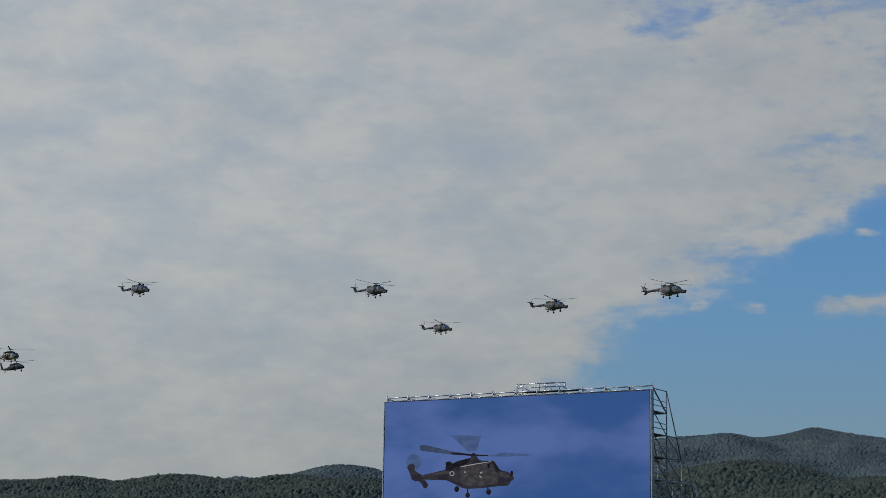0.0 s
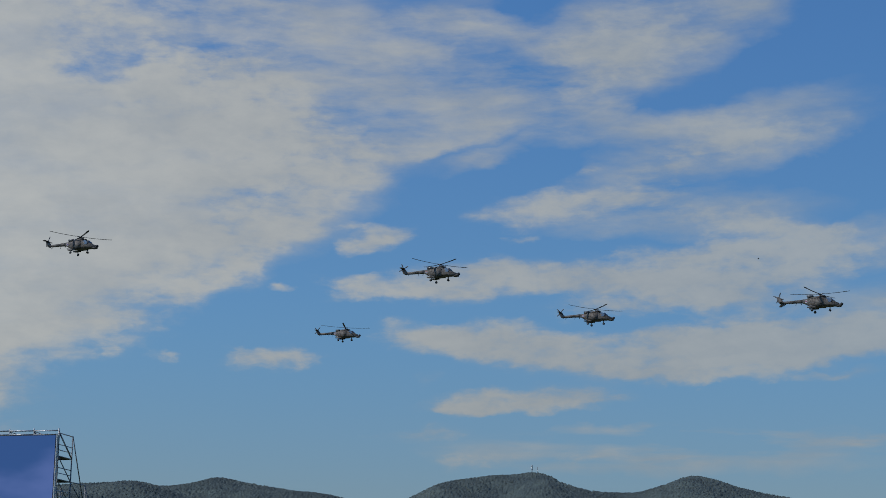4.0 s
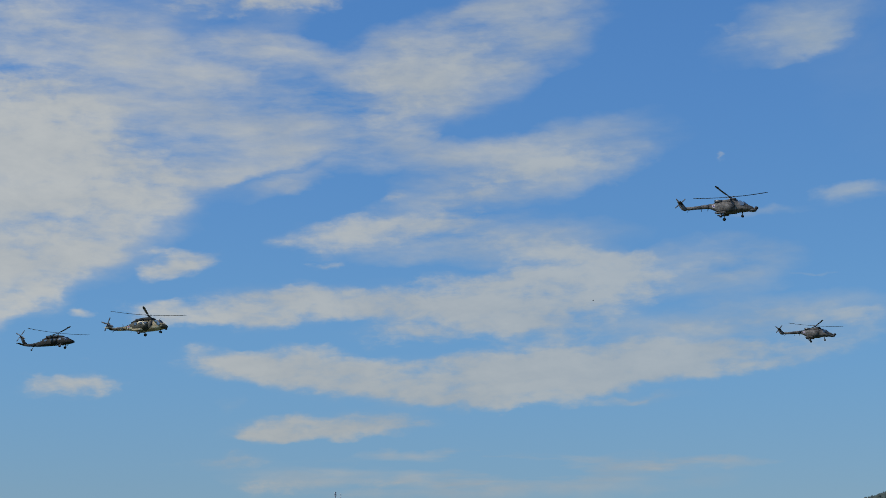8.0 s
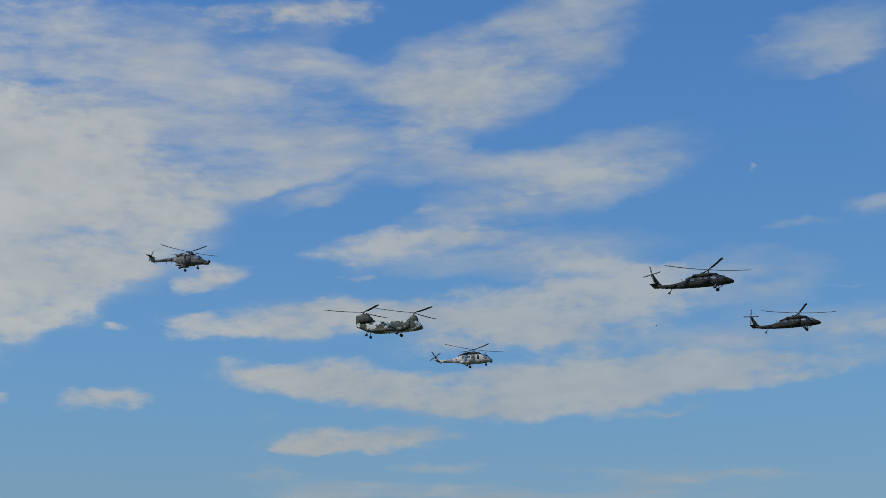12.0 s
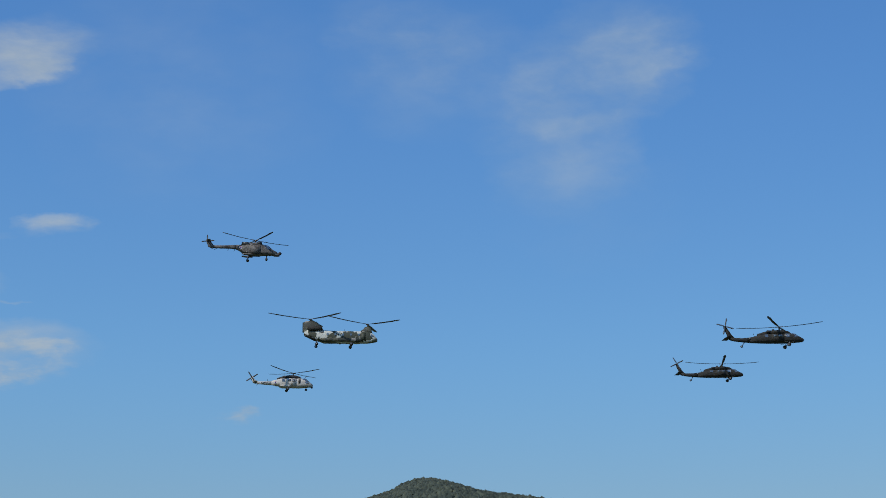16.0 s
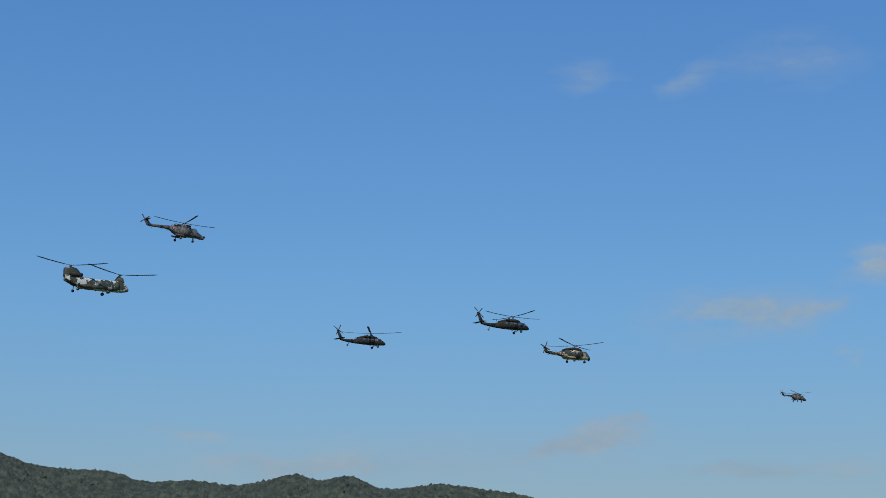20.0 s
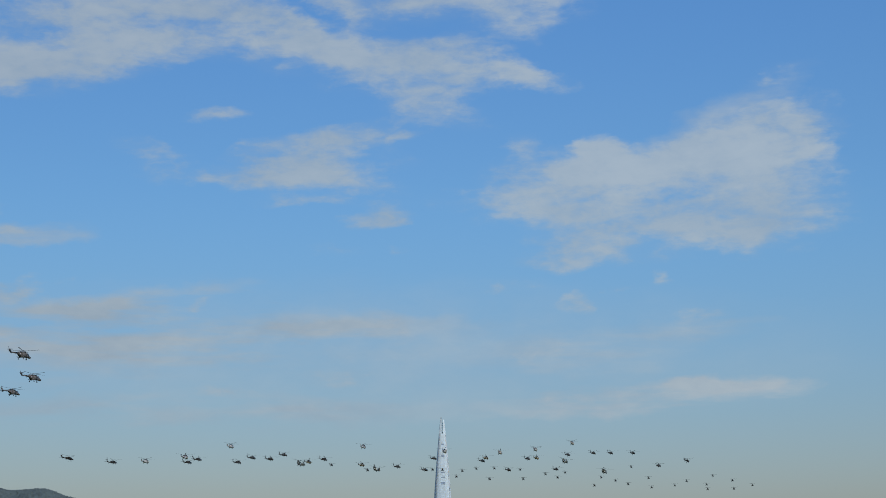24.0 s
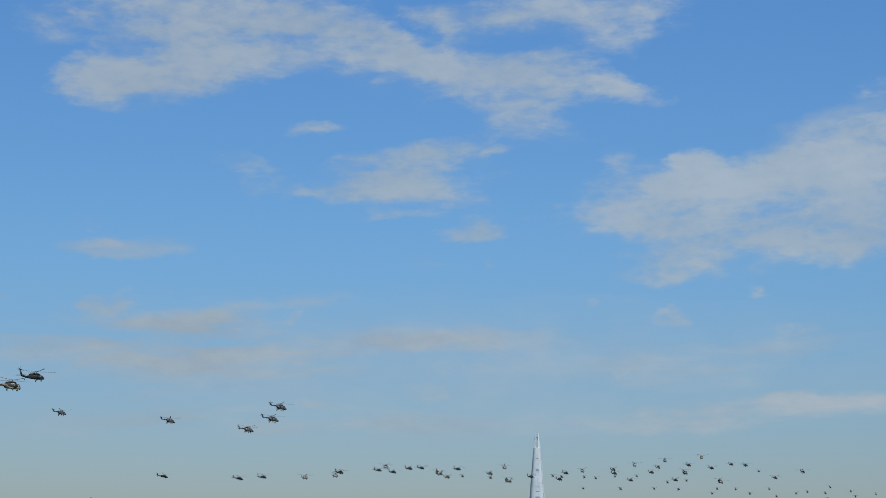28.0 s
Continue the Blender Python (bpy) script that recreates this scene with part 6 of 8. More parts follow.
def far_flight(kind, az, up, back_az, back_up, on_az, on_up):
    """A helicopter of the long formation: bearing and height at 25 s, and by how much they grew in the 3 s before and grow in the 3 s after."""
    src = FAR_KINDS[kind]
    if kind in ("ah", "md") and kind not in used:
        ob = src
    else:
        ob = copy_thing(src, pose(0, 0, 0))
        if kind in FAR_LABELS:
            tagged(ob, FAR_LABELS[kind], group="distant formation")
    used.add(kind)
    reach, nose = FAR_RANGE[kind]
    reach *= 1 + 0.012 * (az - 118)

    def at(bearing, height, dist):
        r = dist * math.cos(radians(height))
        return Vector(polar(bearing, r, EYE[2] + dist * math.sin(radians(height))))

    before, now, after = at(az - back_az, up - back_up, reach - 3 * CRUISE), at(az, up, reach), at(az + on_az, up + on_up, reach + 3 * CRUISE)
    pace = (now - before) / 3
    track = [(t, before + pace * (t - 22)) for t in (0.0, 6.0, 12.0, 16.0, 19.0)] + [(22.0, before), (25.0, now), (28.0, after)]
    far_crafts.append((ob, track, 90 - max(nose, az)))


# kind, bearing, height, growth of both before, growth of both after
LONG_FORMATION = [
    ("ah", 108.43, 3.23, 1.99, -0.12, 1.80, -0.29), ("ah", 110.87, 3.08, 1.80, -0.18, 1.70, -0.18), ("uh", 112.06, 3.03, 1.34, -0.00, 1.24, -0.07),
    ("kw", 113.14, 3.03, 1.51, -0.13, 1.49, -0.07), ("kw", 114.32, 3.16, 1.46, -0.15, 1.26, -0.13), ("uh", 114.36, 3.04, 1.23, -0.02, 1.36, 0.08),
    ("uh", 114.59, 3.15, 0.98, 0.09, 1.13, -0.02), ("kw", 115.76, 3.44, 1.47, -0.34, 1.41, -0.13), ("uh", 115.84, 3.05, 1.05, -0.00, 1.09, 0.15),
    ("uh", 116.28, 3.19, 1.03, 0.05, 1.11, -0.04), ("uh", 116.84, 3.15, 1.03, -0.00, 1.06, 0.11), ("uh", 117.27, 3.31, 1.06, 0.17, 1.01, -0.03),
    ("ch", 117.82, 3.01, 0.92, 0.09, 1.05, 0.10), ("kc", 118.05, 3.02, 1.04, -0.11, 1.05, -0.02), ("uh", 118.47, 3.16, 0.80, 0.10, 0.96, 0.09),
    ("md", 118.74, 2.98, 0.87, 0.12, 0.86, 0.04), ("kc", 119.65, 3.01, 0.81, 0.21, 0.80, 0.10), ("md", 119.81, 2.85, 0.67, 0.23, 0.68, 0.12),
    ("kw", 119.81, 3.49, 1.15, -0.07, 1.10, -0.18), ("ch", 120.16, 2.83, 0.83, 0.10, 0.89, 0.05), ("uh", 120.79, 2.92, 0.84, 0.08, 0.94, 0.10),
    ("uh", 121.64, 2.82, 0.77, 0.08, 0.99, 0.12), ("md", 121.82, 2.83, 0.54, 0.10, 0.62, 0.21), ("md", 122.14, 2.85, 0.59, 0.24, 0.58, 0.16),
    ("uh", 121.95, 3.13, 0.92, -0.04, 0.88, 0.00), ("kw", 122.34, 3.32, 1.05, -0.14, 1.02, -0.12), ("md", 122.58, 2.60, 0.51, 0.12, 0.81, 0.05),
    ("md", 122.80, 2.81, 0.71, 0.21, 0.63, 0.19), ("md", 123.19, 2.86, 0.53, 0.17, 0.60, 0.11), ("uh", 123.47, 3.05, 0.89, -0.06, 0.88, 0.07),
    ("kc", 123.57, 3.15, 0.85, -0.02, 0.75, 0.09), ("md", 123.68, 2.52, 0.72, 0.11, 0.88, 0.11), ("md", 123.76, 2.87, 0.52, 0.17, 0.63, 0.15),
    ("kw", 124.07, 3.30, 0.97, -0.09, 0.92, 0.08), ("uh", 124.20, 2.79, 0.59, 0.03, 0.66, 0.12), ("md", 124.54, 2.82, 0.43, 0.14, 0.53, 0.21),
    ("md", 124.73, 2.52, 0.70, 0.13, 0.87, 0.12), ("uh", 124.84, 3.12, 0.69, 0.02, 0.67, 0.03), ("kc", 125.11, 3.15, 0.68, 0.00, 0.61, 0.16),
    ("kw", 125.15, 3.41, 0.88, -0.01, 0.79, 0.11), ("md", 125.37, 2.67, 0.51, 0.13, 0.65, 0.17), ("uh", 125.69, 2.79, 0.59, 0.03, 0.56, 0.12),
    ("md", 125.75, 2.54, 0.55, 0.08, 0.61, 0.08), ("md", 125.97, 2.70, 0.48, 0.07, 0.64, 0.19), ("ch", 125.98, 3.03, 0.49, 0.04, 0.59, 0.10),
    ("uh", 126.07, 3.24, 0.59, 0.01, 0.60, 0.13), ("kw", 126.27, 3.56, 0.69, -0.13, 0.81, 0.05), ("uh", 126.85, 3.28, 0.54, 0.04, 0.52, 0.00),
    ("uh", 127.40, 3.28, 0.54, 0.02, 0.58, 0.11), ("uh", 128.07, 3.27, 0.51, 0.02, 0.35, 0.09), ("md", 126.86, 2.27, 0.42, -0.01, 0.53, 0.22),
    ("md", 127.08, 2.53, 0.45, 0.07, 0.47, 0.10), ("ch", 127.21, 2.70, 0.55, 0.03, 0.45, 0.15), ("md", 127.53, 2.43, 0.43, 0.06, 0.59, 0.19),
    ("md", 127.92, 2.32, 0.42, 0.06, 0.63, 0.16), ("md", 128.04, 2.86, 0.41, 0.06, 0.80, 0.31), ("md", 128.55, 2.49, 0.39, 0.05, 0.59, 0.13),
    ("md", 128.65, 2.21, 0.39, 0.05, 0.71, 0.19), ("uh", 128.86, 2.87, 0.47, 0.02, 0.46, 0.10), ("md", 129.35, 2.26, 0.36, 0.03, 0.61, 0.23),
    ("md", 129.72, 2.38, 0.35, 0.03, 0.58, 0.15), ("ah", 129.76, 2.99, 0.53, -0.07, 0.41, 0.16), ("md", 130.32, 2.27, 0.33, 0.02, 0.52, 0.22),
    ("md", 130.35, 2.13, 0.33, 0.02, 0.55, 0.19), ("md", 130.51, 2.53, 0.32, 0.01, 0.48, 0.14), ("md", 131.11, 2.38, 0.30, 0.00, 0.50, 0.16),
    ("md", 131.15, 2.13, 0.30, 0.00, 0.59, 0.25), ("md", 131.72, 2.23, 0.27, -0.01, 0.63, 0.22),
]


def long_formation():
    for row in LONG_FORMATION:
        far_flight(*row)


long_formation()


def dragonfly():
    d = tagged(new("dragonfly"), "small reddish dragonfly darting through the air", "insect")
    part("body", loft([(0.022, 0, 0.003, 0.003, 0.003), (0.015, 0, 0.004, 0.004, 0.004), (0.008, 0, 0.0045, 0.005, 0.005), (0.0, 0, 0.003, 0.003, 0.003), (-0.024, -0.002, 0.0018, 0.0018, 0.0018)], 8, 2), M_RED, d, "reddish body")
    part("head", ball(0.023, 0, 0.0005, 0.004, 0.005, 0.004, 1), M_BLACK, d)
    for s in (1, -1):
        for x in (0.012, 0.005):
            bm = bmesh.new()
            vs = [bm.verts.new(v) for v in ((x, s * 0.003, 0.003), (x + 0.004, s * 0.02, 0.008), (x + 0.001, s * 0.034, 0.011), (x - 0.006, s * 0.03, 0.01), (x - 0.005, s * 0.008, 0.004))]
            bm.faces.new(vs)
            bmesh.ops.solidify(bm, geom=bm.faces[:], thickness=0.0004)
            part("wing", bm, M_METAL, d, "thin wing", False)
    return d


def distant_bird():
    d = tagged(new("bird"), "tiny dark bird soaring far away", "bird")
    part("body", loft([(0.35, 0, 0.03, 0.03, 0.03), (0.2, 0, 0.09, 0.09, 0.09), (-0.1, 0, 0.08, 0.08, 0.08), (-0.5, 0, 0.1, 0.015, 0.015)], 8, 2), M_BLACK, d)
    for s in (1, -1):
        bm = bmesh.new()
        vs = [bm.verts.new(v) for v in ((0.2, s * 0.06, 0.03), (0.25, s * 0.6, 0.12), (0.05, s * 1.1, 0.1), (-0.05, s * 0.6, 0.1), (-0.12, s * 0.06, 0.02))]
        bm.faces.new(vs)
        bmesh.ops.solidify(bm, geom=bm.faces[:], thickness=0.02)
        part("wing", bm, M_BLACK, d)
    return d


insect, bird = dragonfly(), distant_bird()

# ---- what moves: seconds, place, heading ----
ROWS_LYNX1 = [
    (0.0, 53.2, 428.0, 73.7, -44), (0.5, 69.4, 412.5, 73.0, -44), (1.0, 85.3, 397.1, 72.6, -44), (1.5, 101.1, 381.8, 72.1, -44),
    (2.0, 116.9, 366.6, 71.3, -44), (2.5, 132.7, 351.5, 70.4, -44), (3.0, 148.3, 336.4, 69.8, -44), (3.5, 163.8, 321.3, 69.3, -44),
    (4.0, 179.2, 306.4, 68.8, -44), (4.5, 194.5, 291.5, 68.3, -44), (5.0, 209.6, 276.7, 67.6, -44), (5.5, 224.7, 262.0, 66.8, -45),
    (6.0, 239.6, 247.4, 66.0, -45), (6.5, 254.3, 233.0, 65.4, -45), (7.0, 268.9, 218.4, 65.2, -45), (7.5, 283.5, 203.8, 65.1, -45),
    (8.0, 297.9, 189.4, 64.9, -45), (8.5, 312.2, 175.0, 64.8, -45), (9.0, 326.5, 160.7, 64.7, -45), (9.5, 340.6, 146.4, 64.6, -45),
    (10.0, 354.5, 132.2, 64.6, -45), (10.5, 368.4, 118.1, 64.5, -45), (11.0, 382.2, 104.1, 64.5, -45), (11.5, 395.9, 90.1, 64.5, -46),
    (12.0, 409.4, 76.2, 64.5, -46), (12.5, 422.8, 62.4, 64.5, -46), (13.0, 436.2, 48.6, 64.6, -46), (13.5, 449.4, 34.9, 64.6, -46),
    (14.0, 462.5, 21.3, 64.7, -46), (14.5, 475.5, 7.8, 64.9, -46), (15.0, 488.4, -5.7, 65.1, -46), (15.5, 501.1, -19.1, 65.3, -46),
    (16.0, 513.8, -32.5, 65.5, -46), (16.5, 526.3, -45.7, 65.8, -46), (17.0, 538.8, -58.9, 66.0, -47), (17.5, 551.1, -72.1, 66.3, -47),
    (18.0, 563.3, -85.1, 66.6, -47), (18.5, 575.4, -98.1, 66.9, -47), (19.0, 587.4, -111.0, 67.3, -47), (19.5, 599.3, -123.9, 67.6, -47),
    (20.0, 611.1, -136.7, 67.9, -47), (20.5, 622.7, -149.4, 68.3, -47), (21.0, 634.6, -160.7, 68.6, -47), (21.5, 645.8, -173.9, 69.0, -48),
    (22.0, 657.3, -186.1, 68.8, -48), (22.5, 668.6, -198.4, 69.0, -48), (23.0, 679.8, -210.6, 68.8, -48), (23.5, 690.8, -222.8, 68.5, -48),
    (24.0, 701.8, -235.0, 68.3, -48), (24.5, 712.7, -247.0, 68.1, -48), (25.0, 723.5, -258.8, 68.1, -48), (25.5, 734.1, -270.9, 67.4, -49),
    (26.0, 744.7, -282.4, 67.7, -49), (26.5, 755.1, -294.1, 67.7, -49), (27.0, 765.3, -306.1, 67.6, -49), (27.5, 775.5, -317.8, 68.0, -49),
    (28.0, 785.4, -329.8, 67.5, -49),
]

ROWS_LYNX2 = [
    (0.0, 28.6, 479.6, 77.8, -42), (0.5, 44.6, 464.7, 77.5, -43), (1.0, 60.2, 449.8, 77.6, -43), (1.5, 75.9, 435.0, 77.0, -43),
    (2.0, 91.6, 420.3, 76.5, -43), (2.5, 107.6, 405.6, 75.7, -43), (3.0, 123.6, 390.9, 75.0, -43), (3.5, 139.6, 376.2, 74.3, -43),
    (4.0, 155.5, 361.5, 73.7, -43), (4.5, 171.4, 346.9, 73.1, -43), (5.0, 187.4, 332.2, 72.4, -43), (5.5, 203.4, 317.4, 72.2, -43),
    (6.0, 219.2, 302.7, 71.5, -43), (6.5, 234.9, 288.1, 70.9, -43), (7.0, 250.9, 273.2, 69.9, -43), (7.5, 265.9, 259.1, 69.5, -43),
    (8.0, 281.3, 244.5, 69.5, -43), (8.5, 296.7, 230.0, 69.4, -43), (9.0, 312.0, 215.5, 69.4, -43), (9.5, 327.2, 201.0, 69.5, -43),
    (10.0, 342.4, 186.5, 69.5, -44), (10.5, 357.5, 172.1, 69.6, -44), (11.0, 372.6, 157.6, 69.7, -44), (11.5, 387.6, 143.2, 69.8, -44),
    (12.0, 402.6, 128.9, 69.9, -44), (12.5, 417.5, 114.5, 70.1, -44), (13.0, 432.4, 100.2, 70.3, -44), (13.5, 447.2, 85.9, 70.5, -44),
    (14.0, 461.9, 71.6, 70.7, -44), (14.5, 476.6, 57.3, 71.0, -44), (15.0, 491.3, 43.1, 71.3, -44), (15.5, 505.9, 28.9, 71.7, -44),
    (16.0, 520.4, 14.7, 72.0, -44), (16.5, 534.9, 0.6, 72.4, -44), (17.0, 549.3, -13.6, 72.8, -44), (17.5, 563.7, -27.7, 73.2, -44),
    (18.0, 578.0, -41.8, 73.7, -44), (18.5, 592.3, -55.8, 74.1, -44), (19.0, 606.5, -69.9, 74.6, -45), (19.5, 620.7, -83.9, 75.1, -45),
    (20.0, 634.8, -97.9, 75.6, -45), (20.5, 648.9, -111.9, 76.2, -45), (21.0, 663.2, -124.2, 76.7, -45), (21.5, 676.9, -139.1, 77.4, -45),
    (22.0, 690.9, -152.9, 77.7, -45), (22.5, 704.9, -166.1, 78.1, -45), (23.0, 718.8, -179.9, 77.8, -45), (23.5, 732.7, -193.7, 77.5, -45),
    (24.0, 746.5, -207.5, 77.2, -45), (24.5, 760.2, -221.3, 76.9, -45), (25.0, 773.9, -235.0, 76.7, -45), (25.5, 787.5, -248.7, 76.5, -45),
    (26.0, 801.1, -262.4, 76.3, -45), (26.5, 814.7, -275.7, 76.1, -45), (27.0, 828.2, -289.3, 76.2, -45), (27.5, 841.4, -303.4, 76.2, -46),
    (28.0, 854.8, -316.9, 76.0, -46),
]

ROWS_LYNX3 = [
    (0.0, -18.9, 466.8, 79.1, -45), (0.5, -2.1, 450.0, 78.9, -45), (1.0, 14.5, 433.3, 79.1, -45), (1.5, 31.0, 416.9, 78.1, -45),
    (2.0, 47.3, 400.5, 77.4, -45), (2.5, 63.2, 384.2, 77.2, -45), (3.0, 79.2, 368.1, 76.6, -45), (3.5, 95.1, 352.1, 75.9, -45),
    (4.0, 110.8, 336.2, 75.2, -45), (4.5, 126.4, 320.4, 74.6, -45), (5.0, 142.0, 304.8, 73.7, -45), (5.5, 157.5, 289.1, 73.1, -46),
    (6.0, 172.9, 273.5, 72.5, -46), (6.5, 188.1, 258.0, 71.9, -46), (7.0, 203.6, 242.5, 71.1, -46), (7.5, 218.5, 227.1, 70.5, -46),
    (8.0, 233.2, 212.0, 70.1, -46), (8.5, 247.7, 196.9, 69.8, -46), (9.0, 262.1, 182.0, 69.5, -46), (9.5, 276.4, 167.1, 69.2, -46),
    (10.0, 290.5, 152.4, 68.9, -46), (10.5, 304.5, 137.7, 68.7, -46), (11.0, 318.4, 123.2, 68.4, -46), (11.5, 332.1, 108.8, 68.2, -46),
    (12.0, 345.7, 94.4, 68.0, -46), (12.5, 359.2, 80.2, 67.8, -47), (13.0, 372.5, 66.1, 67.6, -47), (13.5, 385.6, 52.1, 67.5, -47),
    (14.0, 398.7, 38.1, 67.3, -47), (14.5, 411.6, 24.3, 67.2, -47), (15.0, 424.4, 10.6, 67.2, -47), (15.5, 437.0, -3.0, 67.1, -47),
    (16.0, 449.5, -16.5, 67.0, -47), (16.5, 461.9, -30.0, 67.0, -47), (17.0, 474.1, -43.3, 67.0, -47), (17.5, 486.2, -56.5, 67.0, -47),
    (18.0, 498.1, -69.6, 67.0, -48), (18.5, 509.9, -82.6, 67.0, -48), (19.0, 521.6, -95.5, 67.1, -48), (19.5, 533.2, -108.3, 67.1, -48),
    (20.0, 544.6, -121.0, 67.2, -48), (20.5, 555.8, -133.6, 67.2, -48), (21.0, 567.3, -144.9, 67.4, -48), (21.5, 578.1, -157.8, 67.8, -48),
    (22.0, 589.1, -170.1, 67.5, -48), (22.5, 599.9, -182.0, 67.5, -49), (23.0, 610.5, -194.4, 67.4, -49), (23.5, 620.9, -206.6, 67.3, -49),
    (24.0, 631.2, -218.7, 67.2, -49), (24.5, 641.3, -230.7, 67.2, -49), (25.0, 651.5, -242.0, 67.0, -49), (25.5, 661.7, -253.4, 66.0, -49),
    (26.0, 671.6, -264.7, 65.8, -50), (26.5, 681.3, -276.0, 65.7, -50), (27.0, 690.9, -287.0, 66.2, -50), (27.5, 700.3, -298.1, 66.2, -50),
    (28.0, 709.7, -309.0, 66.1, -50),
]

ROWS_LYNX4 = [
    (0.0, -1.6, 560.6, 83.0, -43), (0.5, 14.0, 546.5, 83.4, -43), (1.0, 29.5, 532.3, 83.9, -43), (1.5, 45.3, 518.3, 83.0, -43),
    (2.0, 60.8, 504.2, 82.6, -43), (2.5, 76.1, 489.9, 82.8, -43), (3.0, 91.5, 475.7, 82.3, -43), (3.5, 106.9, 461.5, 81.8, -43),
    (4.0, 122.4, 447.2, 81.4, -43), (4.5, 138.0, 432.9, 80.9, -43), (5.0, 153.3, 418.6, 80.4, -43), (5.5, 168.7, 404.3, 79.9, -43),
    (6.0, 184.2, 390.0, 79.5, -43), (6.5, 199.7, 375.7, 79.0, -43), (7.0, 215.3, 361.4, 78.5, -43), (7.5, 230.8, 347.1, 77.9, -43),
    (8.0, 246.4, 332.8, 77.4, -43), (8.5, 262.3, 318.1, 77.4, -43), (9.0, 278.2, 303.4, 77.4, -43), (9.5, 294.2, 288.7, 77.4, -43),
    (10.0, 310.2, 273.9, 77.5, -43), (10.5, 326.3, 259.1, 77.5, -43), (11.0, 342.4, 244.2, 77.6, -43), (11.5, 358.6, 229.3, 77.7, -43),
    (12.0, 374.8, 214.3, 77.8, -43), (12.5, 391.1, 199.3, 78.0, -43), (13.0, 407.4, 184.3, 78.1, -43), (13.5, 423.7, 169.3, 78.3, -43),
    (14.0, 440.2, 154.2, 78.5, -43), (14.5, 456.6, 139.0, 78.7, -43), (15.0, 473.1, 123.8, 79.0, -43), (15.5, 489.7, 108.6, 79.3, -42),
    (16.0, 506.3, 93.3, 79.6, -42), (16.5, 522.9, 78.0, 79.9, -42), (17.0, 539.6, 62.7, 80.2, -42), (17.5, 556.4, 47.3, 80.6, -42),
    (18.0, 573.2, 31.9, 81.0, -42), (18.5, 590.0, 16.5, 81.4, -42), (19.0, 606.9, 1.0, 81.8, -42), (19.5, 623.9, -14.6, 82.2, -42),
    (20.0, 640.8, -30.1, 82.6, -42), (20.5, 657.8, -45.8, 83.3, -42), (21.0, 674.9, -60.7, 84.1, -42), (21.5, 691.8, -77.2, 84.7, -42),
    (22.0, 709.1, -92.7, 84.6, -42), (22.5, 726.4, -108.2, 84.5, -42), (23.0, 743.8, -123.7, 84.4, -42), (23.5, 761.2, -139.3, 84.4, -42),
    (24.0, 778.6, -154.9, 84.3, -42), (24.5, 796.1, -170.6, 84.3, -42), (25.0, 813.6, -186.3, 84.3, -42), (25.5, 831.2, -202.0, 84.3, -42),
    (26.0, 848.9, -217.8, 84.3, -42), (26.5, 866.6, -233.6, 84.4, -42), (27.0, 884.3, -249.5, 84.5, -42), (27.5, 902.2, -265.5, 83.8, -42),
    (28.0, 920.1, -281.5, 83.2, -42),
]

